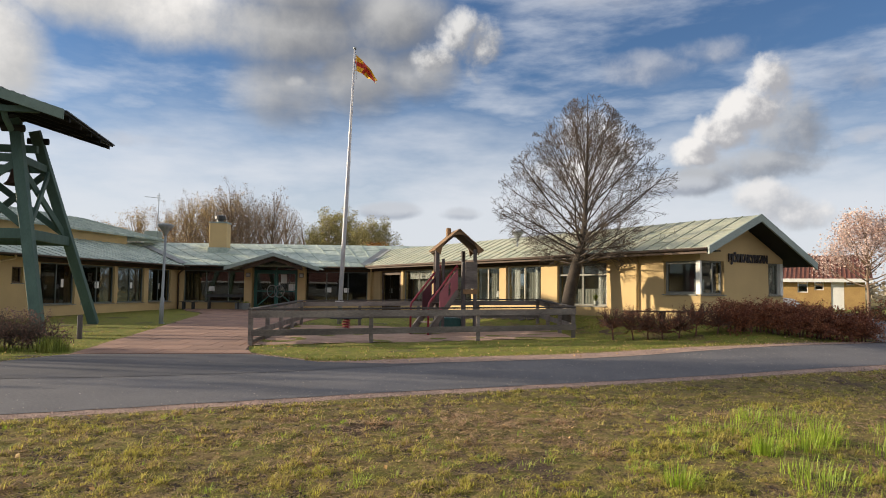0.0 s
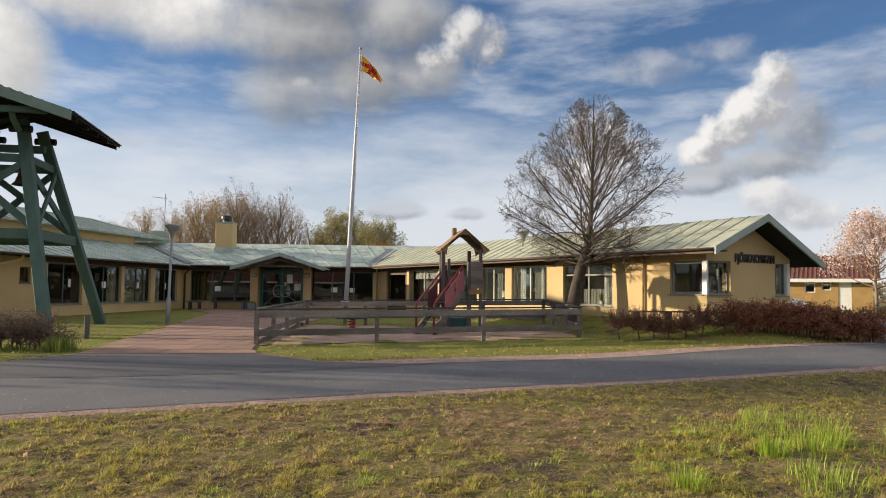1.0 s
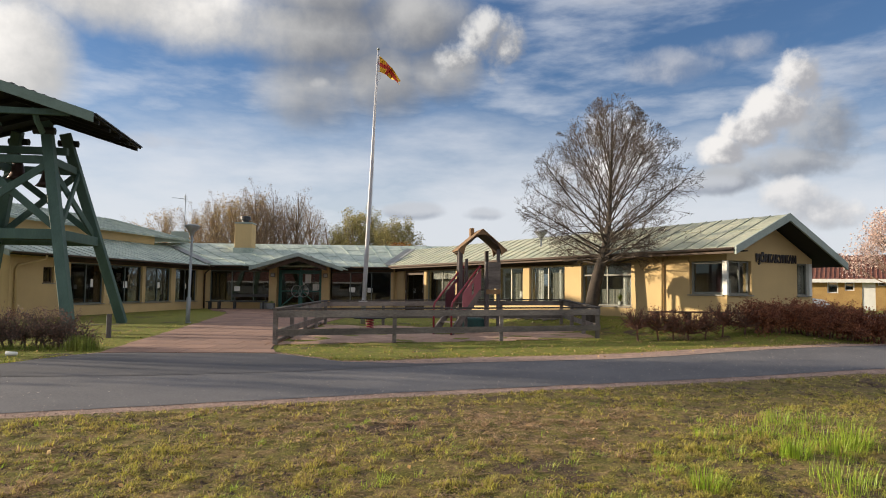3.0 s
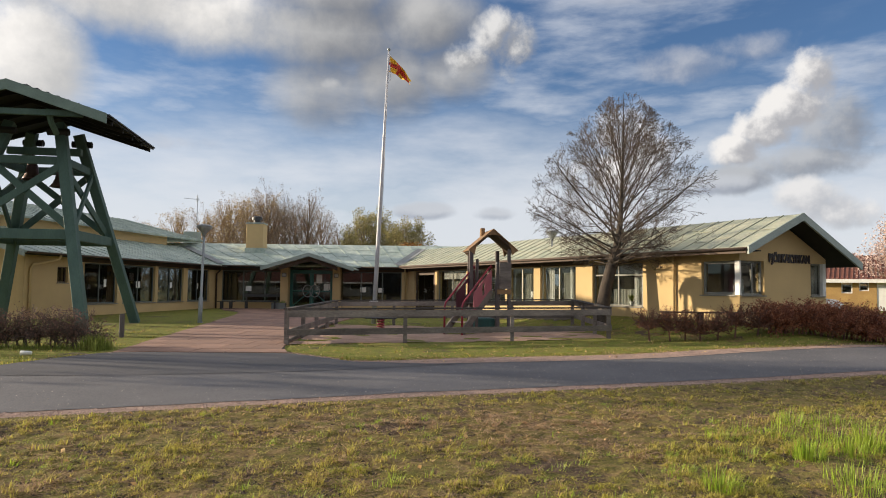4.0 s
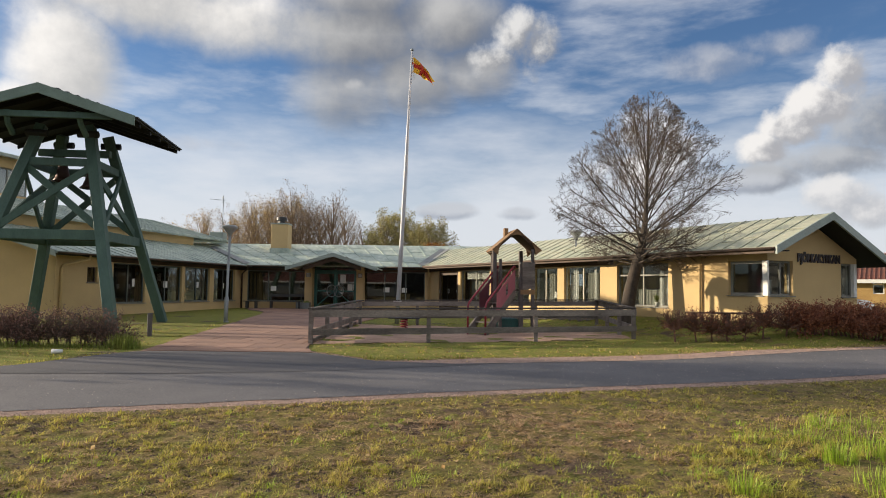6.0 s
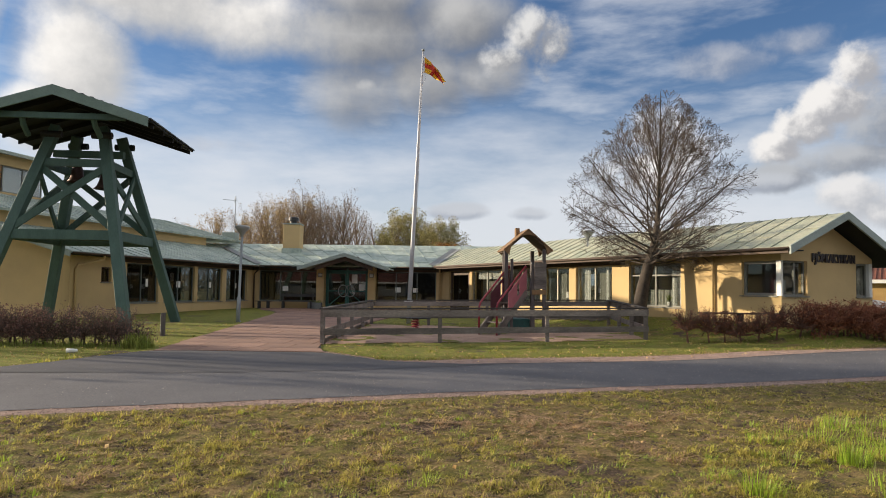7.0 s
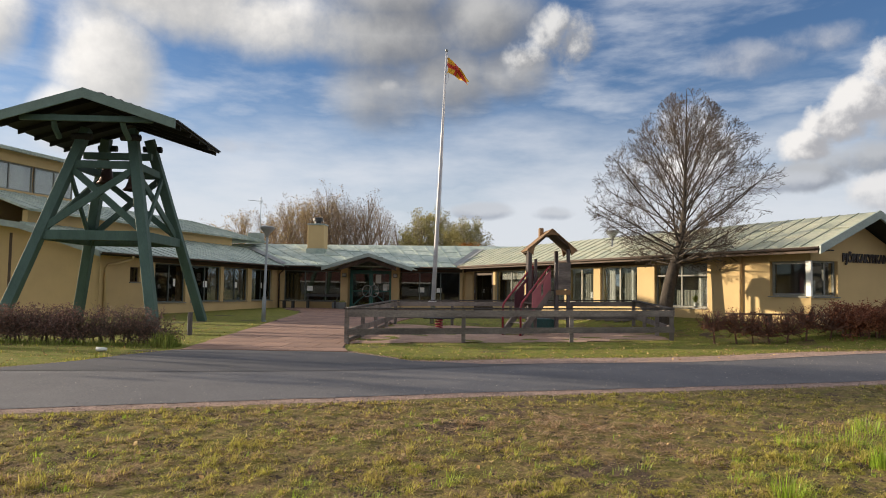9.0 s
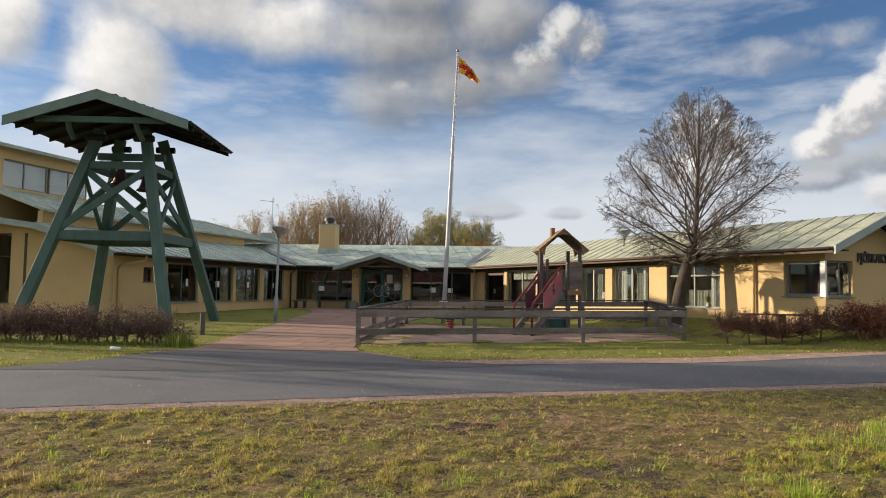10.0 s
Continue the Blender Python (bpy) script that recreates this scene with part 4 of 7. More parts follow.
def court_bed():
    bm = bmesh.new()
    rows = []
    y = 12.0
    while y <= 39.5:
        l, r = plaza_left(y), plaza_right(y)
        row = []
        for k in range(13):
            x = l + (r - l) * k / 12
            yy = max(y, plaza_near(x))
            row.append(bm.verts.new((x, yy, gz(x, yy) + 0.014)))
        rows.append(row)
        y += 0.25
    for r, s in zip(rows, rows[1:]):
        for k in range(12):
            if s[k].co.y - r[k].co.y > 0.01 or s[k + 1].co.y - r[k + 1].co.y > 0.01:
                bm.faces.new((r[k], r[k + 1], s[k + 1], s[k]))
    return tagged(part("paved_court", bm, "paving_joint", smooth=True), "reddish concrete slab paving before the entrance", "paving", kind="structure")


bed = court_bed()
wall_strip = sheet("wall_path", (-12.0, 6.5, 25.0, 39.5), 0.25, "paving_joint", 0.03,
                   lambda x, y: ((Vector((x, y, 0)) - WING_A).dot(WING_Y) > -1.5 and (Vector((x, y, 0)) - WING_A).dot(WING_Y) < -0.02 and 0 < (Vector((x, y, 0)) - WING_A).dot(WING_X) < 18.5) or (37.6 < y < 39.5 and -4 < x < -0.5),
                   "narrow reddish path along the wall")


def in_quad(x, y, q):
    s = None
    for (a, b), (c, d) in zip(q, q[1:] + q[:1]):
        k = (c - a) * (y - b) - (d - b) * (x - a)
        if s is None:
            s = k > 0
        elif (k > 0) != s:
            return False
    return True


PLAY = [(-3.40, 16.85), (5.05, 19.48), (4.9, 23.2), (-3.30, 25.0)]
sheet("sand_pit", (-4, 6, 16, 26), 0.2, "sand", 0.014, lambda x, y: in_quad(x, y, PLAY), "reddish play sand inside the fence", rough=0.035)


def slabs():
    """Large slabs laid in rows across the court, cut along its edges."""
    rnd = random.Random(4)
    w, d, g = 0.70, 1.02, 0.007
    whole = None
    y, row = 12.4, 0
    while y < 39.3:
        x = -12.0 + (0.35 if row % 2 else 0.0)
        ya, yb = y, min(y + d, 39.45)
        while x < -1.5:
            c = []
            for u, v in ((0, 0), (1, 0), (1, 1), (0, 1)):
                yy = yb if v else ya
                xx = max(x, plaza_left(yy)) if u == 0 else min(x + w, plaza_right(yy))
                if not v:
                    yy = max(ya, plaza_near(xx))
                c.append([xx, yy])
            x += w
            if min(c[1][0] - c[0][0], c[2][0] - c[3][0]) < 0.05 or min(c[3][1] - c[0][1], c[2][1] - c[1][1]) < 0.08:
                continue
            cx, cy = sum(p[0] for p in c) / 4, sum(p[1] for p in c) / 4
            full = abs(c[1][0] - c[0][0] - w) < 1e-4 and abs(c[2][0] - c[3][0] - w) < 1e-4 and abs(c[3][1] - c[0][1] - d) < 1e-4 and abs(c[2][1] - c[1][1] - d) < 1e-4
            if full and whole is not None:
                me = whole
            else:
                bm = bmesh.new()
                pts = [(c[0][0] - cx + g, c[0][1] - cy + g, -0.03), (c[1][0] - cx - g, c[1][1] - cy + g, -0.03), (c[2][0] - cx - g, c[2][1] - cy - g, -0.03), (c[3][0] - cx + g, c[3][1] - cy - g, -0.03)]
                solid(bm, pts, (0, 0, 0.042))
                me = bpy.data.meshes.new("slab")
                bm.to_mesh(me)
                bm.free()
                me.materials.append(MATS["paving"])
                if full:
                    whole = me
            ob = new("slab", me)
            k = (gz(cx, cy + 0.4) - gz(cx, cy - 0.4)) / 0.8
            ob.matrix_world = Matrix.Translation((cx, cy, gz(cx, cy) + 0.020 + rnd.uniform(-0.002, 0.002))) @ pose(0, 0, 0, math.degrees(math.atan(k)) + rnd.uniform(-0.1, 0.1), rnd.uniform(-0.15, 0.15), 0)
            ob.parent = bed
        y += d
        row += 1


def kerbs():
    """Timber edge of the court beside the fence."""
    bm = bmesh.new()
    for y in range(17, 25):
        beam(bm, (-3.50, y, gz(-3.5, y) + 0.04), (-3.50, y + 1, gz(-3.5, y + 1) + 0.04), 0.05, 0.12)
    tagged(part("timber_edging", bm, "weathered_wood"), "weathered timber edging along the sand pit", "edging", kind="structure")


kerbs()

# ---- corner window, wing door, gable window ----
plate("corner_post", GAB, [(-0.012, 0.06, -0.012, 0.15, 1.152, 2.168)], "white_frame", "white painted corner post between two windows", "post")
window(WING, 20.62, 21.84, 1.15, 2.17, "grey_frame", mull=(), label="corner window in a grey frame", group="corner windows", bar=0.08)
window(GAB, 0.07, 1.12, 1.15, 2.17, "grey_frame", mull=(0.62,), label="corner window beside the white post", group="corner windows")
window(GAB, 3.36, 4.0, 1.14, 2.17, "grey_frame", mull=(), label="narrow window at the end of the gable wall")
plate("end_post", GAB, [(4.0, GAB_L, 0.0, 0.3, 1.14, 2.17)], "white_frame", "white painted window post", "post")
plate("shutter_box", WING, [(19.85, 20.62, -0.05, -0.003, 2.17, 2.27)], "render_yellow", "small rendered ledge above the wall", "ledge")
plate("lintel_wing", WING, [(0.0, 15.4, -0.022, 0.0, 2.205, 2.40)], "brown_timber", "dark timber beam over the windows")


def wing_door():
    w = thing("door_2", WING @ Matrix.Translation((0.855, 0.1, 0.02)), "dark glazed side door in a brown frame", "door", kind="structure")
    W, H = 2.24, 2.17
    bm = bmesh.new()
    box(bm, 0.004, 0.07, 0, 0.08, 0, H); box(bm, W - 0.07, W - 0.004, 0, 0.08, 0, H); box(bm, 0.07, W - 0.07, 0, 0.08, H - 0.07, H)
    part("door_frame", bm, "brown_timber", w)
    bm = bmesh.new()
    box(bm, 0.08, 0.18, 0.01, 0.06, 0.02, H - 0.08); box(bm, W - 0.18, W - 0.08, 0.01, 0.06, 0.02, H - 0.08); box(bm, 0.18, W - 0.18, 0.01, 0.06, 0.02, 0.25); box(bm, 0.18, W - 0.18, 0.01, 0.06, H - 0.2, H - 0.08)
    part("door_leaf", bm, "brown_timber", w)
    bm = bmesh.new()
    box(bm, 0.17, W - 0.17, 0.03, 0.036, 0.24, H - 0.19)
    part("pane", bm, "window_glass", w).visible_shadow = False
    bm = bmesh.new()
    beam(bm, (0.13, -0.04, 1.0), (0.13, -0.04, 1.15), 0.02, 0.02)
    part("door_handle", bm, "metal_grey", w)


wing_door()


def entrance():
    """Green glazed double door under a peaked transom, with ring handles."""
    x0, x1 = 4.22, 6.70
    w = thing("door_1", BACK @ Matrix.Translation((x0, -0.02, 0)), "green glazed double door with round pull handles and notices", "door", kind="structure")
    W, H, P = x1 - x0, 2.12, 2.72
    b = 0.09
    bm = bmesh.new()
    box(bm, 0.0, b, 0, 0.1, 0, H + 0.1); box(bm, W - b, W, 0, 0.1, 0, H + 0.1); box(bm, b, W - b, 0, 0.1, H, H + 0.09)
    part("door_frame", bm, "green_frame", w)
    bm = bmesh.new()
    for p, q in (((0, H + 0.16), (W / 2, P)), ((W, H + 0.16), (W / 2, P))):
        beam(bm, (p[0], 0.05, p[1]), (q[0], 0.05, q[1]), 0.1, 0.07)
    box(bm, W / 2 - 0.04, W / 2 + 0.04, 0.01, 0.09, H + 0.09, P)
    part("transom_frame", bm, "green_frame", w)
    bm = bmesh.new()
    solid(bm, [(0.02, 0.05, H + 0.08), (W - 0.02, 0.05, H + 0.08), (W - 0.02, 0.05, H + 0.17), (W / 2, 0.05, P - 0.01), (0.02, 0.05, H + 0.17)], (0, 0.006, 0))
    part("transom_pane", bm, "dark_glass", w).visible_shadow = False
    for a, c in ((b, W / 2 - 0.005), (W / 2 + 0.005, W - b)):
        bm = bmesh.new()
        box(bm, a, a + 0.10, 0.01, 0.08, 0.02, H); box(bm, c - 0.10, c, 0.01, 0.08, 0.02, H)
        box(bm, a + 0.1, c - 0.1, 0.01, 0.08, 0.02, 0.2); box(bm, a + 0.1, c - 0.1, 0.01, 0.08, H - 0.1, H); box(bm, a + 0.1, c - 0.1, 0.02, 0.07, 1.0, 1.07)
        leaf = part("door_leaf", bm, "green_frame", w)
        bm = bmesh.new()
        beam(bm, (a + 0.1 if a < 1 else c - 0.1, 0.0, 0.2), (c - 0.1 if a < 1 else a + 0.1, 0.0, 1.0), 0.03, 0.06)
        part("brace", bm, "green_frame", leaf)
        bm = bmesh.new()
        box(bm, a + 0.09, c - 0.09, 0.045, 0.051, 0.19, H - 0.09)
        part("pane", bm, "dark_glass", leaf).visible_shadow = False
    for s in (-1, 1):
        bm = bmesh.new()
        pts = [(W / 2 + s * (0.20 + 0.27 * math.cos(t)), -0.10, 1.04 + 0.33 * math.sin(t)) for t in np.linspace(0, 2 * math.pi, 25)]
        tube(bm, pts, 0.026, 6, False)
        part("ring_handle", bm, "lamp_grey", w, "round pale metal pull handle", smooth=True)
    for a, c, lo, hi in ((1.50, 1.82, 1.48, 1.98), (1.92, 2.2, 1.06, 1.46), (2.22, 2.36, 1.10, 1.46), (1.38, 1.46, 1.36, 1.52)):
        bm = bmesh.new()
        box(bm, a, c, 0.036, 0.042, lo, hi)
        part("notice", bm, "paper", w, "white paper notice")
    # infill above the door up to the porch gable
    bm = bmesh.new()
    pts = [(0.0, 0.02, H + 0.2), (W / 2, 0.02, P + 0.03), (W, 0.02, H + 0.2), (W, 0.02, 2.45), (W / 2 + 0.6, 0.02, 3.0), (W / 2 - 0.6, 0.02, 3.0), (0, 0.02, 2.45)]
    solid(bm, pts, (0, 0.2, 0))
    part("gable_boarding", bm, "brown_timber", w)
    # piers beside the door
    for k in (3.82, 6.72):
        plate("entrance_pier", BACK, [(k, k + 0.42, -0.62, -0.003, 0.0, 2.42)], "render_yellow", "yellow rendered pier beside the entrance", "pier")
        root = thing("wall_lamp", BACK @ Matrix.Translation((k + 0.21, -0.625, 1.92)), "small wire-guarded wall lamp on the pier", "wall lamp", "wall lamps")
        bm = bmesh.new()
        box(bm, -0.13, 0.13, -0.05, 0.0, -0.12, 0.12, None, 0.02)
        part("housing", bm, "grey_frame", root)
        bm = bmesh.new()
        box(bm, -0.09, 0.09, -0.11, -0.05, -0.08, 0.08, None, 0.03)
        part("shade", bm, "lamp_glass", root)


entrance()

# ---- chimney, antenna, pipes ----
def chimney():
    c = thing("chimney", Matrix.Translation((-10.4, 41.6, 3.2)), "yellow rendered chimney with copper skirt and dark cowl", "chimney")
    bm = bmesh.new()
    box(bm, -0.50, 0.50, -0.5, 0.5, 0.0, 1.75, None, 0.015)
    part("shaft", bm, "render_yellow", c)
    bm = bmesh.new()
    box(bm, -0.53, 0.53, -0.54, 0.54, 1.75, 1.83, None, 0.01)
    part("coping", bm, "copper_edge", c)
    bm = bmesh.new()
    box(bm, -0.55, 0.55, -0.55, 0.5, -0.05, 0.33)
    part("skirt", bm, "copper_roof", c)
    bm = bmesh.new()
    tube(bm, [(0.0, 0, 1.83), (0.0, 0, 2.0), (0.0, 0, 2.02), (0.0, 0, 2.2), (0.0, 0, 2.24)], [0.20, 0.20, 0.31, 0.30, 0.18], 14)
    part("cowl", bm, "black_metal", c)


chimney()


def antenna():
    a = thing("roof_antenna", Matrix.Translation((-16.8, 50.0, 4.6)), "thin metal television antenna on a roof mast", "antenna")
    bm = bmesh.new()
    tube(bm, [(0, 0, 0), (0, 0, 3.2)], 0.025, 6)
    part("mast", bm, "metal_grey", a)
    bm = bmesh.new()
    tube(bm, [(-0.95, 0, 2.95), (0.15, 0, 2.85)], 0.015, 5)
    for i in range(7):
        x = -0.9 + i * 0.15
        tube(bm, [(x, -0.16, 2.95 - i * 0.013), (x, 0.16, 2.95 - i * 0.013)], 0.008, 4)
    part("boom", bm, "metal_grey", a)
    for z in (2.7, 2.8, 2.95, 3.05):
        bm = bmesh.new()
        tube(bm, [(0.05, -0.2, z), (-0.12, 0.0, z), (0.05, 0.2, z)], 0.01, 4)
        part("reflector_rod", bm, "metal_grey", a)
    bm = bmesh.new()
    tube(bm, [(-0.35, 0, 0.95), (0.1, 0, 0.95)], 0.012, 4)
    part("lower_arm", bm, "metal_grey", a)
    b = thing("roof_hatch", Matrix.Translation((-17.4, 50.5, 4.6)), "small copper-clad box on the roof", "roof hatch")
    bm = bmesh.new()
    box(bm, -0.35, 0.6, -0.5, 0.5, -1.6, 0.55, None, 0.02)
    part("housing", bm, "copper_edge", b)


antenna()


def pipe(name, m, pts, r, mat, label):
    root = thing(name, m, label, "downpipe", "downpipes")
    bm = bmesh.new()
    tube(bm, pts, r, 8)
    part("pipe", bm, mat, root, smooth=True)
    for z in (0.6, 1.6):
        bm = bmesh.new()
        x = pts[-1][0]
        tube(bm, [(x, pts[-1][1], z - 0.02), (x, pts[-1][1], z + 0.02)], r + 0.012, 8)
        part("bracket", bm, mat, root)
    return root


pipe("downpipe", WING, [(19.58, -0.08, 2.40), (19.58, -0.07, 1.95), (19.58, -0.07, 0.3)], 0.045, "render_yellow", "yellow painted downpipe on the wall")
pipe("downpipe", LEFT, [(1.05, -0.66, 2.40), (1.05, -0.6, 2.18), (0.35, -0.08, 1.95), (0.25, -0.07, 1.8), (0.25, -0.07, -0.1)], 0.05, "render_yellow", "yellow painted downpipe at the wall corner")
pipe("downpipe", BACK, [(0.55, -0.62, 2.38), (0.5, -0.5, 2.2), (0.12, -0.08, 1.95), (0.12, -0.08, 0.0)], 0.045, "brown_timber", "brown downpipe in the corner of the court")
pipe("downpipe", BACK, [(10.75, -0.55, 2.40), (10.75, -0.5, 2.2), (10.75, -0.08, 1.95), (10.75, -0.08, 0.0)], 0.045, "render_yellow", "yellow painted downpipe in the inner corner")


def gutter(m, a, b, label):
    bm = bmesh.new()
    tube(bm, [a, b], 0.04, 8)
    ob = part("gutter", bm, "brown_timber", smooth=True)
    ob.matrix_world = m
    tagged(ob, label, "gutter", "gutters", "structure")


gutter(WING, (0.1, -0.70, 2.44), (22.7, -0.70, 2.44), "dull copper gutter along the eave")
gutter(BACK, (0.6, -0.71, 2.39), (2.4, -0.71, 2.39), "dull copper gutter along the eave")
gutter(BACK, (8.3, -0.71, 2.39), (10.4, -0.71, 2.39), "dull copper gutter along the eave")
gutter(LEFT, (-0.7, -0.71, 2.36), (13.3, -0.71, 2.36), "dull copper gutter along the eave")


# ---- sign ----
def wall_sign():
    cu = bpy.data.curves.new("wall_sign", "FONT")
    cu.body, cu.size, cu.extrude, cu.space_character = "BJÖRKAKYRKAN", 0.33, 0.012, 1.0
    cu.bevel_depth = 0.004
    cu.offset = 0.012
    tmp = bpy.data.objects.new("wall_sign", cu)
    scene.collection.objects.link(tmp)
    dg = bpy.context.evaluated_depsgraph_get()
    me = bpy.data.meshes.new_from_object(tmp.evaluated_get(dg))
    bpy.data.objects.remove(tmp)
    ob = new("wall_sign", me)
    me.materials.clear()
    me.materials.append(MATS["letter"])
    xs = [v.co.x for v in me.vertices]
    k = 1.98 / (max(xs) - min(xs))
    for v in me.vertices:
        v.co = Vector(((v.co.x - min(xs)) * k, v.co.y * k * 1.28, v.co.z))
    ob.matrix_world = GAB @ Matrix.Translation((1.30, -0.03, 2.17)) @ pose(0, 0, 0, 90, 0, 0)
    tagged(ob, "dark raised metal lettering on the gable wall", "sign")


wall_sign()


# ---- tower details ----
def lathe(bm, prof, sides=18, m=None):
    rings = []
    for r, z in prof:
        rings.append([bm.verts.new((r * math.cos(2 * math.pi * k / sides), r * math.sin(2 * math.pi * k / sides), z)) for k in range(sides)])
    for a, b in zip(rings, rings[1:]):
        for k in range(sides):
            bm.faces.new((a[k], a[(k + 1) % sides], b[(k + 1) % sides], b[k]))
    if m is not None:
        bmesh.ops.transform(bm, matrix=m, verts=bm.verts[:])


# ---- play equipment ----
def playhouse():
    xd = Vector((0.993, 0.12, 0)).normalized()
    m = frame_at((1.93, 22.55, gz(2.0, 22.5)), xd[:2])
    root = thing("playhouse", m, "weathered play tower with pink stair sides and gabled roof", "play tower")
    P = 1.36
    for x, y, w, h in ((-0.72, -0.5, 0.13, 2.62), (-0.60, 0.5, 0.11, 2.62), (0.14, -0.5, 0.12, 2.15), (0.50, -0.52, 0.10, 2.62), (0.34, 0.5, 0.12, 2.62), (-0.52, -0.46, 0.09, 2.3)):
        bm = bmesh.new()
        box(bm, x - w / 2, x + w / 2, y - w / 2, y + w / 2, -0.1, h, None, 0.015)
        part("post", bm, "play_post", root)
    bm = bmesh.new()
    tube(bm, [(0.14, -0.5, 2.15), (0.14, -0.5, 2.2)], [0.075, 0.06], 10)
    part("post_cap", bm, "black_metal", root)
    for i in range(7):
        bm = bmesh.new()
        box(bm, -0.64 + i * 0.175, -0.64 + i * 0.175 + 0.165, -0.44, 0.44, P - 0.06, P - 0.02)
        part("deck_board", bm, "play_post", root)
    bm = bmesh.new()
    box(bm, 0.10, 0.56, -0.60, -0.55, P - 0.17, P - 0.02)
    part("deck_beam", bm, "play_ochre", root)
    for i in range(6):
        bm = bmesh.new()
        z = P + 0.0 + i * 0.138
        box(bm, 0.17, 0.56, -0.59 - 0.012 * (i % 2), -0.555 - 0.012 * (i % 2), z, z + 0.152, None, 0.004)
        part("slat", bm, "weathered_wood", root)
    # roof: boards, gable arches and ridge block
    w, ze, zp, d = 0.79, 2.56, 3.23, 0.62
    for s in (-1, 1):
        bm = bmesh.new()
        solid(bm, [(s * w - 0.02, -d, ze), (-0.02 + s * 0.003, -d, zp), (-0.02 + s * 0.003, d, zp), (s * w - 0.02, d, ze)], (0, 0, 0.035))
        part("roof_board", bm, "play_ochre", root)
        bm = bmesh.new()
        solid(bm, [(s * (w - 0.06) - 0.02, -d + 0.07, ze + 0.03), (-0.02 + s * 0.003, -d + 0.07, zp - 0.005), (-0.02 + s * 0.003, d - 0.07, zp - 0.005), (s * (w - 0.06) - 0.02, d - 0.07, ze + 0.03)], (0, 0, -0.07))
        part("roof_lining", bm, "brown_timber", root)
    for y in (-d + 0.02, d - 0.06):
        bm = bmesh.new()
        outer = [(-0.80, ze), (-0.02, zp - 0.01), (0.76, ze)]
        inner = [(0.02 + 0.60 * math.cos(t), 2.42 + 0.66 * math.sin(t)) for t in np.linspace(0.0, math.pi, 15)]
        inner = [(x - 0.04, z) for x, z in inner]
        # arch as a run of quads from the outer slope to the inner curve
        n = len(inner)
        def slope(x):
            return zp + 0.012 - abs(x + 0.02) * (zp - ze) / 0.83
        top = [(x * 1.32, slope(x * 1.32)) for x, z in inner]
        for i in range(n - 1):
            solid(bm, [(top[i][0], y, top[i][1]), (top[i + 1][0], y, top[i + 1][1]), (inner[i + 1][0], y, inner[i + 1][1]), (inner[i][0], y, inner[i][1])], (0, 0.04, 0))
        part("gable_arch", bm, "play_ochre", root)
    bm = bmesh.new()
    box(bm, -0.26, -0.12, 0.30, 0.5, 3.05, 3.36, None, 0.02)
    part("ridge_block", bm, "play_ochre", root)
    # stairs in their own direction
    foot, top = Vector((0.68, 20.55, 0)), Vector((1.66, 22.12, 0))
    inv = m.inverted()
    dirn = (top - foot).normalized()
    side = Vector((dirn.y, -dirn.x, 0))
    W = 0.30

    def at(f, s, z):
        p = foot.lerp(top, f) + side * s
        return inv @ Vector((p.x, p.y, z + m.translation.z))
    for s in (-W, W):
        bm = bmesh.new()
        beam(bm, at(0.0, s, 0.05), at(1.0, s, P - 0.1), 0.05, 0.22)
        part("stringer", bm, "weathered_wood", root)
        bm = bmesh.new()
        tube(bm, [at(0.0, s, -0.05), at(0.0, s, 0.82), at(0.03, s, 0.93), at(0.10, s, 1.02), at(0.93, s, 2.02), at(0.98, s, 2.08), at(1.0, s, 2.02)], 0.032, 8)
        part("handrail", bm, "red_paint", root, smooth=True)
        bm = bmesh.new()
        pts = [at(0.36, s, 0.52), at(1.0, s, 1.20), at(1.0, s, 1.98), at(0.36, s, 1.22)]
        hole = [at(0.66, s, 1.12), at(0.75, s, 1.20), at(0.75, s, 1.56), at(0.66, s, 1.48)]
        off = inv.to_3x3() @ (side * 0.02)
        for i in range(4):
            j = (i + 1) % 4
            solid(bm, [pts[i], pts[j], hole[j], hole[i]], off)
        part("side_panel", bm, "pink_panel" if s > 0 else "maroon_panel", root)
    for i in range(6):
        f = (i + 0.6) / 6.4
        z = 0.05 + f * (P - 0.15)
        bm = bmesh.new()
        a, b = at(f, -W, z), at(f, W, z)
        beam(bm, a, b, 0.20, 0.04)
        part("tread", bm, "weathered_wood", root)
    # green slide bed behind the stairs
    bm = bmesh.new()
    box(bm, -0.55, 0.1, -0.35, 0.55, 0.02, 0.42, None, 0.03)
    part("crawl_box", bm, "play_green", root)
    return root


playhouse()


def spring_toy():
    x, y = -1.55, 22.0
    root = thing("spring_rider", Matrix.Translation((x, y, gz(x, y))), "spring rider with a red coil and a dark seat board", "spring rider")
    bm = bmesh.new()
    pts = [(0.11 * math.cos(t), 0.11 * math.sin(t), 0.02 + 0.36 * t / (9 * math.pi)) for t in np.linspace(0, 9 * math.pi, 90)]
    tube(bm, pts, 0.022, 6)
    part("coil_spring", bm, "red_paint", root, smooth=True)
    bm = bmesh.new()
    box(bm, -0.5, 0.5, -0.11, 0.11, 0.38, 0.42, None, 0.015)
    part("seat", bm, "black_metal", root)
    bm = bmesh.new()
    box(bm, -0.16, 0.16, -0.16, 0.16, -0.05, 0.025, None, 0.01)
    part("base_plate", bm, "metal_grey", root)


spring_toy()


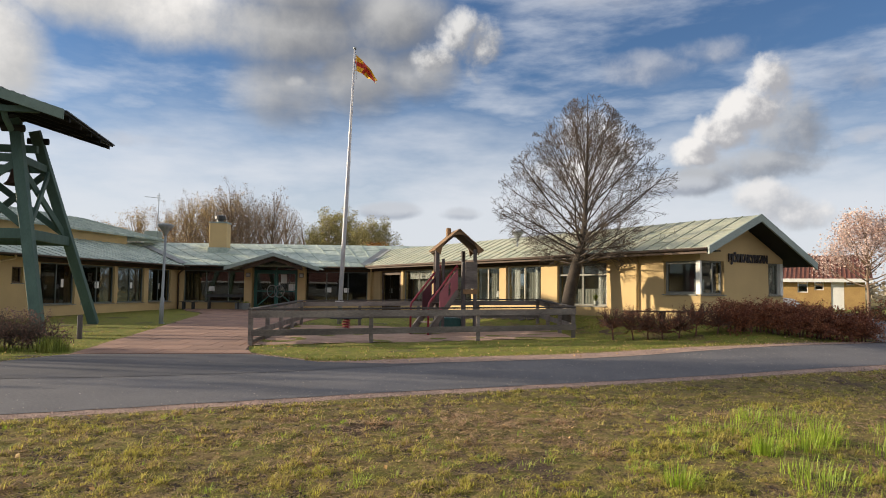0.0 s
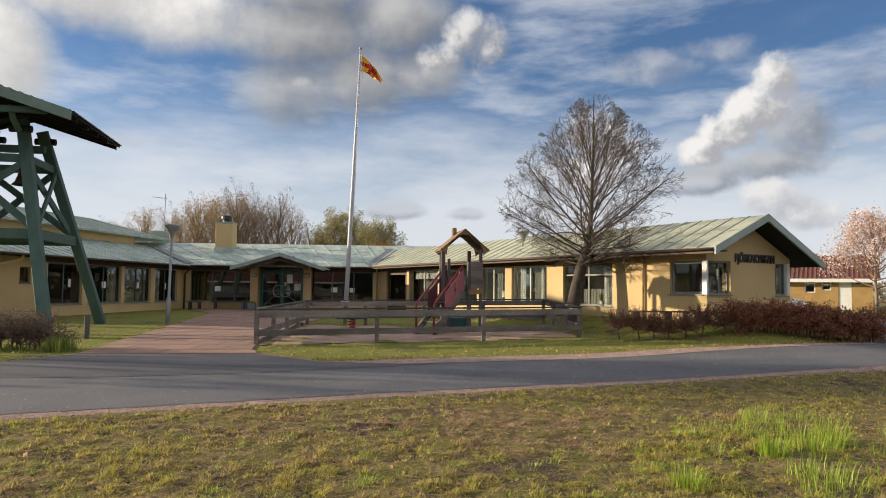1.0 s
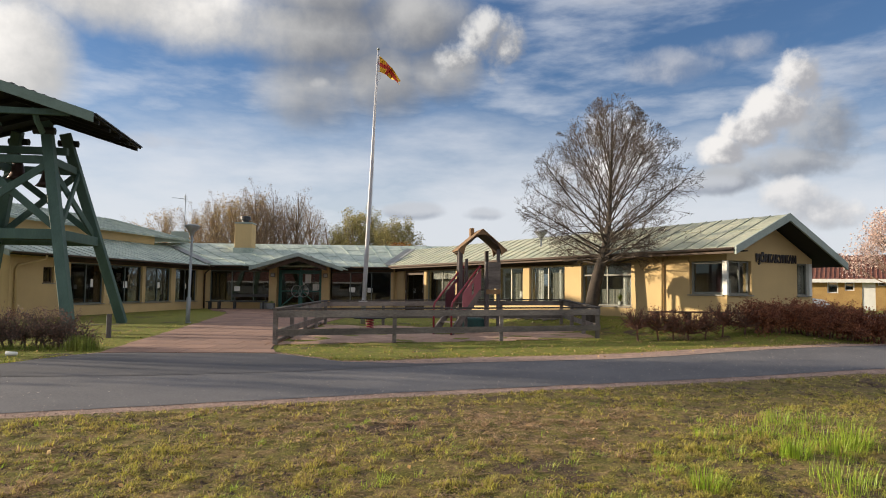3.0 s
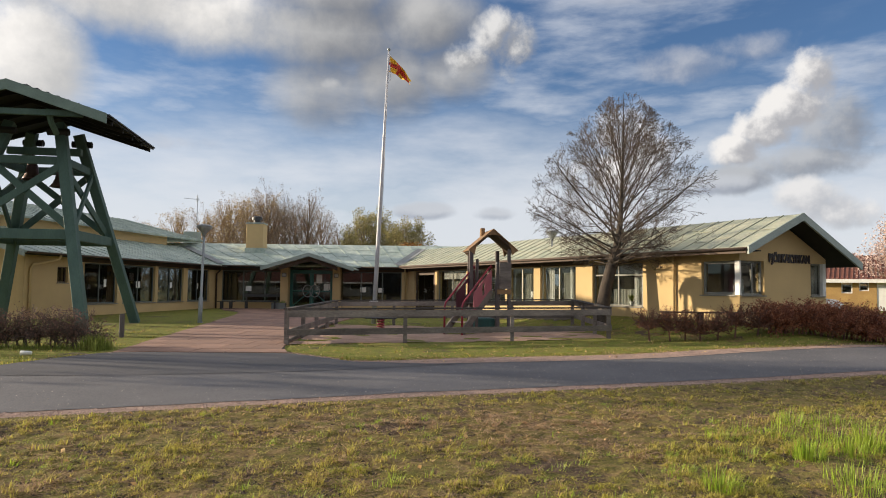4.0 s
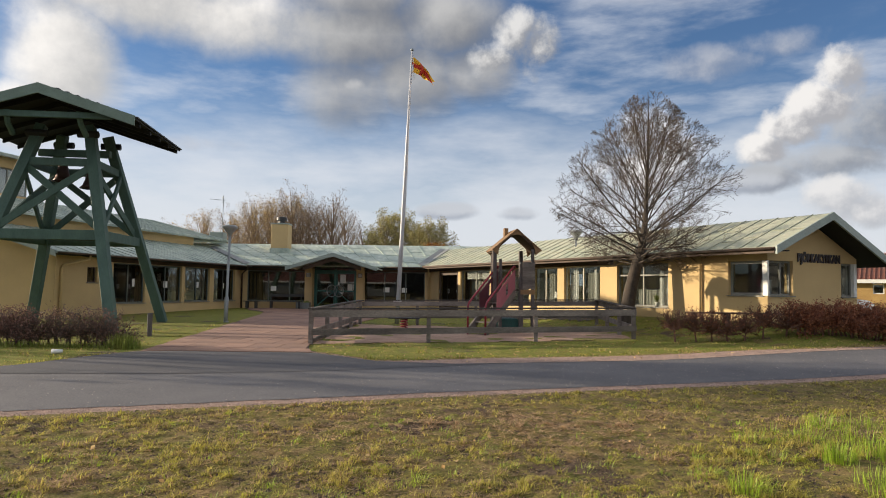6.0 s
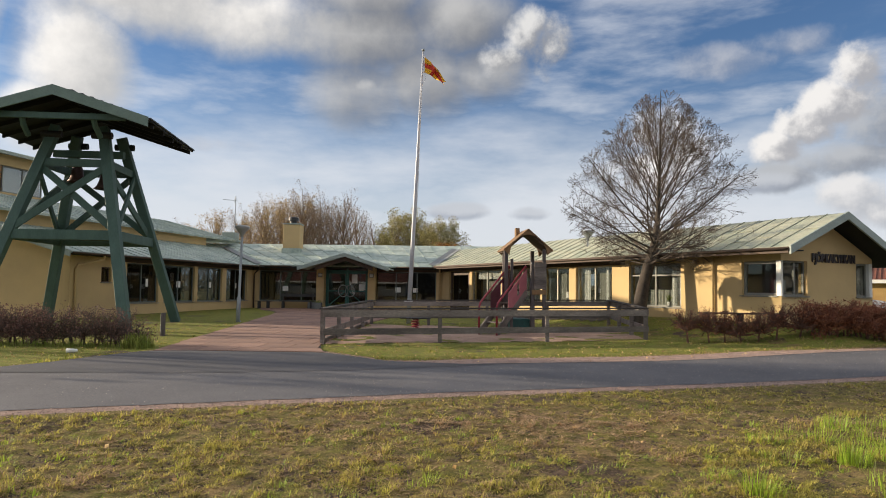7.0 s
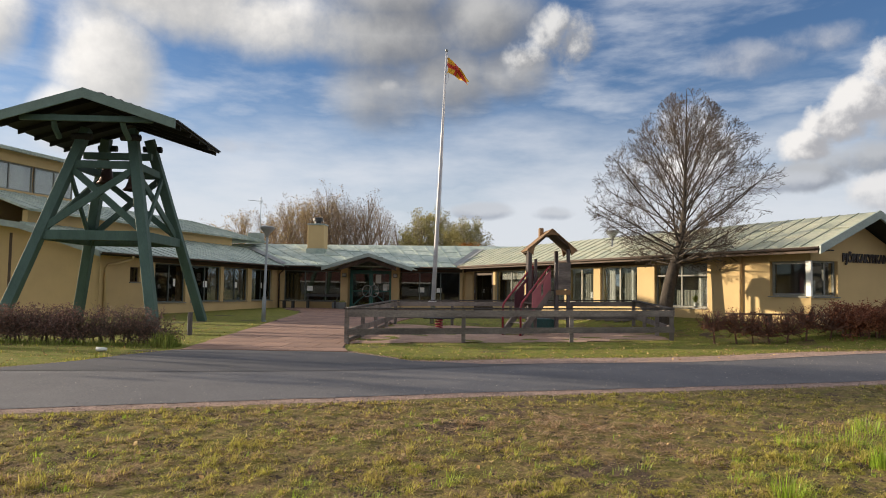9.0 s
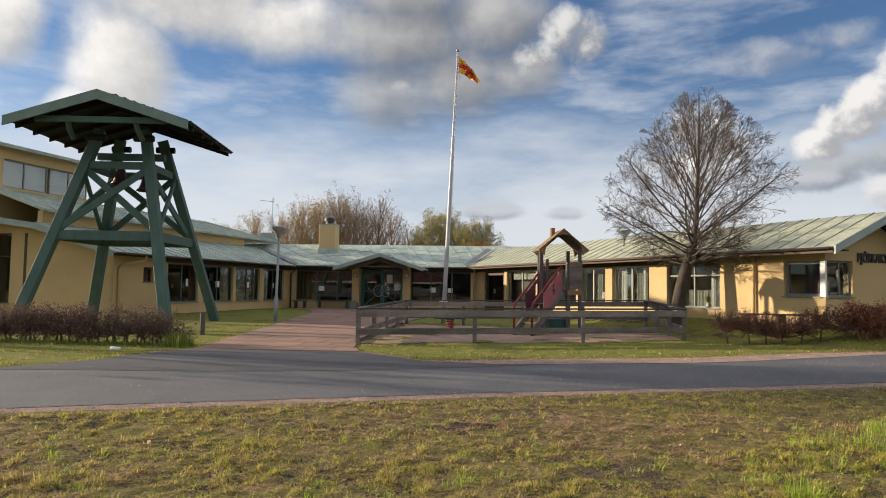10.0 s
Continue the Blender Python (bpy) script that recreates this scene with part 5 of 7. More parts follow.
# ---- flagpole ----
def flagpole():
    x, y = -2.09, 25.9
    z = gz(x, y)
    root = thing("flagpole", Matrix.Translation((x, y, z)), "tall slightly leaning white flagpole with a gilt ball", "flagpole")
    top = Vector((0.40, 0, 10.28))
    bm = bmesh.new()
    tube(bm, [(0, 0, 0), top * 0.3, top * 0.7, top], [0.085, 0.078, 0.055, 0.035], 12)
    part("pole", bm, "pole_white", root, smooth=True)
    bm = bmesh.new()
    lathe(bm, [(0.001, 0), (0.05, 0.02), (0.065, 0.06), (0.05, 0.10), (0.001, 0.12)], 12, Matrix.Translation(top))
    part("finial", bm, "metal_grey", root, smooth=True)
    bm = bmesh.new()
    box(bm, -0.15, 0.15, -0.15, 0.15, 0.66, 0.84, None, 0.01)
    part("collar", bm, "white_paint", root)
    bm = bmesh.new()
    tube(bm, [top * 0.985 + Vector((0.05, -0.05, 0)), top * 0.93 + Vector((0.09, -0.05, 0)), top * 0.895 + Vector((0.14, -0.05, 0)), top * 0.87 + Vector((0.02, -0.09, 0)), top * 0.5 + Vector((0.09, -0.07, 0)), (0.1, -0.1, 1.2)], 0.008, 4)
    part("halyard", bm, "pole_white", root)
    # drooping flag: an upright cross on a field, in folds
    base = top * 0.985
    NU, NV = 22, 12
    fl = thing("flag", Matrix.Translation(Vector((x, y, z)) + base), "drooping yellow and red cross flag at the masthead", "flag")

    def cloth(u, v):
        a = u ** 0.85
        px = 0.06 + 0.78 * a - 0.05 * v
        pz = -0.05 - 0.62 * v * (1 - 0.75 * u) - 0.95 * u ** 1.25
        py = 0.10 * math.sin(9 * u + 3 * v) * (0.2 + u) + 0.05 * math.sin(17 * u - 2 * v)
        return Vector((px - 0.04 * math.sin(6 * v + 5 * u), py, pz))
    for nm, mat, test in (("field", "flag_cloth_yellow", lambda u, v: not (0.30 < u < 0.46 or 0.36 < v < 0.66)), ("cross", "flag_cloth_red", lambda u, v: 0.30 < u < 0.46 or 0.36 < v < 0.66)):
        bm = bmesh.new()
        g = {}
        for i in range(NU):
            for j in range(NV):
                u, v = (i + .5) / NU, (j + .5) / NV
                if test(u, v):
                    q = []
                    for a, b in ((i, j), (i + 1, j), (i + 1, j + 1), (i, j + 1)):
                        if (a, b) not in g:
                            g[a, b] = bm.verts.new(cloth(a / NU, b / NV))
                        q.append(g[a, b])
                    bm.faces.new(q)
        part(nm, bm, mat, fl, smooth=True)


flagpole()


# ---- lamps, bollard, benches ----
def street_lamp(x, y, h, s=1.0):
    root = thing("street_lamp", Matrix.Translation((x, y, gz(x, y))) @ pose(0, 0, 0, 0, 1.1, 0), "slim grey lamp post with a bowl-shaped head", "street lamp", "lamp posts")
    bm = bmesh.new()
    tube(bm, [(0, 0, -0.1), (0, 0, 0.9), (0, 0, 0.93), (0, 0, h - 0.3)], [0.075 * s, 0.075 * s, 0.048 * s, 0.042 * s], 12)
    part("post", bm, "lamp_grey", root, smooth=True)
    bm = bmesh.new()
    lathe(bm, [(0.05 * s, h - 0.42), (0.09 * s, h - 0.30), (0.21 * s, h - 0.16), (0.26 * s, h - 0.10), (0.26 * s, h - 0.07)], 20)
    part("bowl", bm, "lamp_grey", root, smooth=True)
    bm = bmesh.new()
    lathe(bm, [(0.27 * s, h - 0.07), (0.28 * s, h - 0.05), (0.20 * s, h), (0.001, h + 0.02)], 20)
    part("cap", bm, "lamp_grey", root, smooth=True)
    bm = bmesh.new()
    box(bm, -0.03, 0.1, -0.07, 0.07, -0.02, 0.05)
    part("foot", bm, "lamp_grey", root)
    return root


street_lamp(-8.22, 25.1, 3.52)
street_lamp(5.0, 29.0, 3.55)


def bollard():
    x, y = -8.05, 18.43
    root = thing("marker_post", Matrix.Translation((x, y, gz(x, y))), "short dark wooden marker post, sunward side painted pale as if lit", "post")
    bm = bmesh.new()
    box(bm, -0.05, 0.05, -0.05, 0.05, -0.15, 0.62, None, 0.012)
    part("shaft", bm, "play_post", root)
    # white plate paints the sunlight on the post's left face
    bm = bmesh.new()
    box(bm, -0.056, -0.0505, -0.035, 0.035, 0.1, 0.58)
    part("reflector", bm, "white_paint", root)


bollard()


def bench(m, length, seat_h, back, label, mat, group=""):
    root = thing("bench", m, label, "bench", group)
    for i, y in enumerate((-0.18, -0.04, 0.10)):
        bm = bmesh.new()
        box(bm, 0, length, y, y + 0.12, seat_h - 0.04, seat_h, None, 0.008)
        part("seat_plank", bm, mat, root)
    n = 2 if length < 2.2 else 4
    for i in range(n):
        x = 0.15 + (length - 0.4) * i / (n - 1)
        for y in (-0.16, 0.12):
            bm = bmesh.new()
            box(bm, x, x + 0.09, y, y + 0.08, -0.1, seat_h - 0.04)
            part("leg", bm, mat, root)
    if back:
        for x in (0.1, length - 0.2):
            bm = bmesh.new()
            box(bm, x, x + 0.07, 0.2, 0.26, 0.0, seat_h + 0.42)
            part("back_post", bm, mat, root)
        bm = bmesh.new()
        box(bm, 0, length, 0.17, 0.2, seat_h + 0.22, seat_h + 0.38)
        part("backrest", bm, mat, root)
    return root


bench(BACK @ Matrix.Translation((1.75, -0.55, 0.0)), 2.0, 0.46, True, "dark slatted bench against the wall", "bench_grey")
bench(BACK @ Matrix.Translation((0.55, -1.1, 0.0)) @ pose(0, 0, 0), 0.9, 0.44, False, "short dark bench beside the wall", "bench_grey")
bx, by = 6.55, 19.75
bench(Matrix.Translation((bx, by, gz(bx + 1.5, by - 0.3) - 0.02)) @ pose(0, 0, 0, 0, 0, -6), 3.1, 0.46, False, "long dark wooden bench behind the hedge", "brown_timber")


def planter(x, y):
    root = thing("flower_pot", BACK @ Matrix.Translation((x, y, 0)), "grey concrete plant pot by the entrance", "plant pot", "plant pots")
    bm = bmesh.new()
    box(bm, -0.2, 0.2, -0.2, 0.2, 0, 0.38, None, 0.02)
    part("pot", bm, "planter_grey", root)
    bm = bmesh.new()
    rnd = random.Random(int(x * 10))
    for i in range(60):
        a, r, h = rnd.uniform(0, 6.28), rnd.uniform(0, 0.17), rnd.uniform(0.05, 0.2)
        p = Vector((r * math.cos(a), r * math.sin(a), 0.36))
        q = p + Vector((rnd.uniform(-0.05, 0.05), rnd.uniform(-0.05, 0.05), h))
        bm.faces.new([bm.verts.new(v) for v in (p - Vector((0.015, 0, 0)), p + Vector((0.015, 0, 0)), q)])
    part("foliage", bm, "grass_dark", root)


planter(3.55, -0.45)
planter(4.02, -0.95)


# ---- rooms behind the glass ----
plate("room_floor", WING, [(0.3, 21.6, 0.3, 3.85, -0.1, 0.0)], "play_ochre", "brown wooden floor of the rooms", "floor")
plate("ceiling_wing", WING, [(0.0, 21.6, 0.302, 3.848, 2.40, 2.44)], "white_paint", "white ceiling of the rooms", "ceiling")
plate("partitions_wing", WING, [(x, x + 0.12, 0.3, 3.85, 0.0, 2.4) for x in (6.5, 15.2, 18.8)], "white_paint", "white partition walls between the rooms", "wall")
plate("ceiling_left", LEFT, [(0.3, 13.8, 0.3, 4.2, 2.42, 2.46)], "render_inside", "pale ceiling behind the windows", "ceiling")
plate("ceiling_back", BACK, [(0.0, 10.8, 0.3, 5.0, 2.46, 2.50)], "render_inside", "pale ceiling of the entrance hall", "ceiling")
plate("hall_floor", BACK, [(0.0, 10.8, 0.3, 5.0, -0.1, 0.0)], "paving", "reddish tiled hall floor", "floor")
plate("hall_floor_left", LEFT, [(0.3, 13.8, 0.3, 4.2, -0.1, 0.0)], "paving", "reddish tiled floor", "floor")


def drape(m, x0, x1, z0, z1, y=0.30, label="white curtain hanging inside the window", mat="curtain"):
    """A hanging curtain with folds."""
    bm = bmesh.new()
    n = max(int((x1 - x0) / 0.03), 4)
    a, b = [], []
    for i in range(n + 1):
        x = x0 + (x1 - x0) * i / n
        yy = y + 0.028 * math.sin(i * 1.3) + 0.01 * math.sin(i * 0.57)
        a.append((x, yy, z0)); b.append((x, yy, z1))
    lo = [bm.verts.new(p) for p in a]; hi = [bm.verts.new(p) for p in b]
    lo2 = [bm.verts.new((p[0], p[1] + 0.006, p[2])) for p in a]; hi2 = [bm.verts.new((p[0], p[1] + 0.006, p[2])) for p in b]
    for i in range(n):
        bm.faces.new((lo[i], lo[i + 1], hi[i + 1], hi[i]))
        bm.faces.new((lo2[i], hi2[i], hi2[i + 1], lo2[i + 1]))
    ob = part("curtain", bm, mat, smooth=True)
    ob.matrix_world = m
    tagged(ob, label, "curtain", "curtains")


drape(WING, 17.45, 18.10, 0.75, 1.95)
drape(WING, 12.45, 12.95, 0.75, 2.15)
drape(WING, 13.95, 14.10, 0.75, 2.15)
drape(WING, 10.06, 10.22, 0.75, 2.15)
drape(WING, 3.7, 6.3, 1.75, 2.15, label="pale roller blind drawn half way down")
drape(GAB, 0.12, 0.6, 1.2, 1.62, label="white half curtain at the corner window")
drape(GAB, 3.40, 3.62, 1.2, 2.12, label="white curtain in the narrow end window")


# added grey sheets stand in for the pale rooms behind the glass
material("interior_grey", (0.30, 0.30, 0.265), (0.25, 0.25, 0.22), rough=0.9, scale=3, fine=20, bump=0.1, var=0.1)
for a, b in ((10.25, 11.0), (11.05, 11.9), (13.0, 13.9), (14.12, 14.6), (4.9, 6.4), (3.6, 4.8)):
    drape(WING, a, b, 0.74, 2.14, y=0.62, label="grey folded sheet added behind the glass as the pale interior", mat="interior_grey")
drape(WING, 15.7, 17.4, 0.74, 1.30, y=0.62, label="grey folded sheet added low in the window as the pale interior", mat="interior_grey")


def table_lamp(m):
    root = thing("table_lamp", m, "small table lamp with a white drum shade on the sill", "table lamp")
    bm = bmesh.new()
    lathe(bm, [(0.09, 0), (0.09, 0.02), (0.02, 0.04), (0.02, 0.22)], 12)
    part("stand", bm, "black_metal", root)
    bm = bmesh.new()
    lathe(bm, [(0.15, 0.20), (0.13, 0.46), (0.12, 0.46), (0.14, 0.20)], 16)
    part("shade", bm, "paper", root, "white drum shade", smooth=True)


table_lamp(WING @ Matrix.Translation((11.45, 0.40, 0.72)))
plate("inner_sill", WING, [(3.23, 6.0, 0.3, 0.55, 0.50, 0.54), (10.04, 11.94, 0.3, 0.55, 0.67, 0.71), (12.67, 14.61, 0.3, 0.55, 0.67, 0.71), (15.63, 18.13, 0.3, 0.55, 0.66, 0.70)], "white_paint", "white inner window sill", "sill")


def wreath(m):
    bm = bmesh.new()
    rnd = random.Random(3)
    pts = [(0.17 * math.cos(t), 0, 0.17 * math.sin(t)) for t in np.linspace(0, 2 * math.pi, 20)]
    tube(bm, pts, 0.028, 6, False)
    ob = part("wreath", bm, "brown_timber", smooth=True)
    ob.matrix_world = m
    tagged(ob, "dark twig wreath hanging in the window", "wreath")


wreath(WING @ Matrix.Translation((16.2, 0.26, 1.62)))


def sill_pot(m, h, mat, label):
    root = thing("potted_plant", m, label, "potted plant", "potted plants")
    bm = bmesh.new()
    lathe(bm, [(0.06, 0.0), (0.09, 0.16), (0.08, 0.16), (0.001, 0.14)], 12)
    part("pot", bm, mat, root, smooth=True)
    bm = bmesh.new()
    rnd = random.Random(int(h * 100))
    for i in range(40):
        a, t = rnd.uniform(0, 6.28), rnd.uniform(0.1, 0.7)
        p = Vector((0, 0, 0.14))
        q = p + Vector((math.cos(a) * math.sin(t), math.sin(a) * math.sin(t), math.cos(t))) * h * rnd.uniform(0.6, 1.1)
        s = Vector((-math.sin(a), math.cos(a), 0)) * 0.02
        mid = p.lerp(q, 0.6)
        bm.faces.new([bm.verts.new(v) for v in (p, mid + s, q, mid - s)])
    part("leaves", bm, "grass_dark", root)


sill_pot(WING @ Matrix.Translation((17.2, 0.42, 0.71)), 0.30, "white_paint", "leafy potted plant on the white sill")
for x in (5.1, 8.75, 10.6, 11.6, 13.2):
    sill_pot(LEFT @ Matrix.Translation((x, 0.42, 0.44)), 0.22, "white_paint", "small plant in a white pot inside the window")
plate("inner_sill_left", LEFT, [(a, b, 0.3, 0.58, 0.39, 0.43) for a, b, lo, hi in left_open[1:]], "white_paint", "white inner window sill", "sill")


def notice(m, x, z, w, h, y=0.118):
    bm = bmesh.new()
    box(bm, x, x + w, y, y + 0.004, z, z + h)
    ob = part("notice", bm, "paper")
    ob.matrix_world = m
    tagged(ob, "white paper notice taped to the window", "notice", "paper notices")


for x, z, w, h in ((4.65, 1.15, 0.16, 0.34), (6.95, 1.12, 0.30, 0.30), (9.75, 1.12, 0.2, 0.3), (12.35, 1.1, 0.14, 0.3)):
    notice(LEFT, x, z, w, h)
notice(BACK, 1.72, 1.0, 0.32, 0.28)
notice(BACK, 8.0 + 0.2, 1.0, 0.32, 0.28)
notice(BACK, 4.02 + 5.2, 1.0, 0.28, 0.26)


def litter():
    x, y = -7.95, 13.95
    bm = bmesh.new()
    tube(bm, [(-0.1, 0, 0.05), (0.1, 0.02, 0.05)], [0.05, 0.035], 8)
    ob = part("paper_cup", bm, "white_paint", smooth=True)
    ob.matrix_world = Matrix.Translation((x, y, gz(x, y)))
    tagged(ob, "crushed white paper cup lying in the grass", "litter")


litter()


def parked_car():
    """A pale grey car beyond the hedge, seen only by its windscreen and bonnet."""
    m = Matrix.Translation((21.3, 39.6, -0.05)) @ pose(0, 0, 0, 0, 0, 150)
    root = thing("parked_car", m, "pale grey hatchback parked behind the gable", "car")
    prof = [(-2.0, 0.35), (-2.05, 0.75), (-1.75, 0.95), (-1.2, 1.02), (-0.55, 1.45), (0.9, 1.48), (1.75, 1.05), (2.0, 0.9), (2.05, 0.4)]
    bm = bmesh.new()
    solid(bm, [(x, -0.82, z) for x, z in prof], (0, 1.64, 0))
    body = part("body", bm, "car_paint", root)
    for s in (-1, 1):
        bm = bmesh.new()
        y = 0.824 * s
        solid(bm, [(-1.05, y, 1.06), (-0.52, y, 1.40), (0.85, y, 1.42), (1.45, y, 1.10)], (0, 0.006 * s, 0))
        part("side_window", bm, "black_metal", root)
        for x in (-1.3, 1.25):
            bm = bmesh.new()
            tube(bm, [(x, 0.70 * s, 0.31), (x, 0.86 * s, 0.31)], 0.31, 16)
            part("wheel", bm, "black_metal", root)
        bm = bmesh.new()
        box(bm, -1.05, -0.85, 0.84 * s - 0.06, 0.84 * s + 0.10, 1.02, 1.16, None, 0.02)
        part("wing_mirror", bm, "black_metal", root)
    bm = bmesh.new()
    solid(bm, [(-1.19, -0.72, 1.035), (-1.19, 0.72, 1.035), (-0.58, 0.66, 1.442), (-0.58, -0.66, 1.442)], (-0.006, 0, 0.008))
    part("windscreen", bm, "black_metal", root)


parked_car()


sheet("drive", (12.2, 30.0, 14.0, 40.0), 0.5, "asphalt", 0.03, lambda x, y: y > road_far(x) + 0.1 and 12.35 + 0.30 * (y - 17) < x < 15.6 + 0.5 * (y - 17), "worn asphalt drive between two hedges")


# ---- plants ----
class Soup:
    """Collects vertices and faces of many small pieces for one mesh."""

    def __init__(self):
        self.v, self.f = [], []

    def tube(self, pts, radii, sides):
        base = len(self.v)
        n = len(pts)
        for i in range(n):
            t = pts[min(i + 1, n - 1)] - pts[max(i - 1, 0)]
            u = t.cross(Vector((0.31, 0.85, 0.42)))
            u = u.normalized() if u.length > 1e-5 else Vector((1, 0, 0))
            w = t.cross(u).normalized() if t.length > 1e-6 else Vector((0, 1, 0))
            for k in range(sides):
                a = 2 * math.pi * k / sides
                self.v.append(tuple(pts[i] + (u * math.cos(a) + w * math.sin(a)) * radii[i]))
        for i in range(n - 1):
            for k in range(sides):
                a, b = base + i * sides + k, base + i * sides + (k + 1) % sides
                self.f.append((a, b, b + sides, a + sides))
        self.f.append(tuple(base + (n - 1) * sides + k for k in range(sides)))

    def leaf(self, p, d, size, rnd, width=0.5):
        """A small creased leaf of two triangles."""
        d = d.normalized()
        s = d.cross(Vector((rnd.uniform(-1, 1), rnd.uniform(-1, 1), rnd.uniform(-1, 1))))
        s = s.normalized() if s.length > 1e-4 else Vector((1, 0, 0))
        b = len(self.v)
        n = d.cross(s) * size * 0.12
        self.v += [tuple(p), tuple(p + d * size * 0.5 + s * size * width * 0.5 + n), tuple(p + d * size), tuple(p + d * size * 0.5 - s * size * width * 0.5 + n)]
        self.f += [(b, b + 1, b + 2), (b, b + 2, b + 3)]

    def blade(self, p, h, lean, width):
        """A bent blade of grass: three triangles."""
        b = len(self.v)
        s = Vector((-lean.y, lean.x, 0))
        s = s.normalized() * width if s.length > 1e-5 else Vector((width, 0, 0))
        m = p + Vector((lean.x * 0.35, lean.y * 0.35, h * 0.62))
        t = p + Vector((lean.x, lean.y, h))
        self.v += [tuple(p - s), tuple(p + s), tuple(m + s * 0.7), tuple(m - s * 0.7), tuple(t)]
        self.f += [(b, b + 1, b + 2, b + 3), (b + 3, b + 2, b + 4)]

    def clod(self, p, r, rnd):
        b = len(self.v)
        for d in ((1, 0, 0), (0, 1, 0), (-1, 0, 0), (0, -1, 0), (0, 0, 0.8)):
            k = r * rnd.uniform(0.6, 1.3)
            self.v.append((p.x + d[0] * k, p.y + d[1] * k, p.z + d[2] * k))
        self.f += [(b, b + 1, b + 4), (b + 1, b + 2, b + 4), (b + 2, b + 3, b + 4), (b + 3, b, b + 4)]

    def make(self, name, mat, parent=None, smooth=False, label=""):
        me = bpy.data.meshes.new(name)
        me.from_pydata(self.v, [], self.f)
        me.update()
        if smooth:
            me.polygons.foreach_set("use_smooth", [True] * len(me.polygons))
        me.materials.append(MATS[mat])
        ob = new(name, me)
        if parent is not None:
            ob.parent = parent
        if label:
            ob["label"] = label
        return ob


def spread(d, angle, rnd):
    """d turned by about that many degrees in a random direction."""
    a = d.orthogonal().normalized()
    a.rotate(Matrix.Rotation(rnd.uniform(0, 2 * math.pi), 3, d))
    r = d.copy()
    r.rotate(Matrix.Rotation(radians(angle), 3, a))
    return r.normalized()


def grow(wood, fine, p, d, length, r, level, rnd, tips, up=0.12, kids=(7, 6, 5), angle=38, wob=9, shrink=0.52, last=3, inside=None):
    """A limb and what grows from it, ending at the outline of the crown; tips collects places for buds and leaves."""
    n = 6 if level < 2 else 4 if level == 2 else 2
    pts, rad = [p.copy()], [r]
    dirs = [d.copy()]
    for i in range(n):
        d = spread(d, rnd.uniform(0, wob), rnd)
        d = (d + Vector((0, 0, up))).normalized()
        q = p + d * (length / n)
        if inside is not None and level and not inside(q):
            break
        p = q
        pts.append(p.copy())
        dirs.append(d.copy())
        rad.append(r * (1 - 0.82 * (i + 1) / n) if level else r * (1 - 0.72 * (i + 1) / n))
    n = len(pts) - 1
    if n < 1:
        return
    (wood if level < 2 else fine).tube(pts, rad, 6 if level == 0 else 5 if level == 1 else 3)
    if level >= last:
        for i in range(1, n + 1):
            tips.append((pts[i], dirs[i]))
        return
    k = kids[min(level, len(kids) - 1)]
    for j in range(k):
        f = 0.28 + 0.72 * (j + rnd.random() * 0.9) / k
        i = min(int(f * n), n - 1)
        q = pts[i].lerp(pts[i + 1], f * n - i)
        nd = spread(dirs[i], rnd.uniform(angle * 0.6, angle * 1.25), rnd)
        ln = length * shrink * (1.15 - 0.55 * f) * rnd.uniform(0.75, 1.25)
        grow(wood, fine, q, nd, ln, max(rad[i] * 0.42, 0.0048), level + 1, rnd, tips, up, kids, angle, wob, shrink, last, inside)


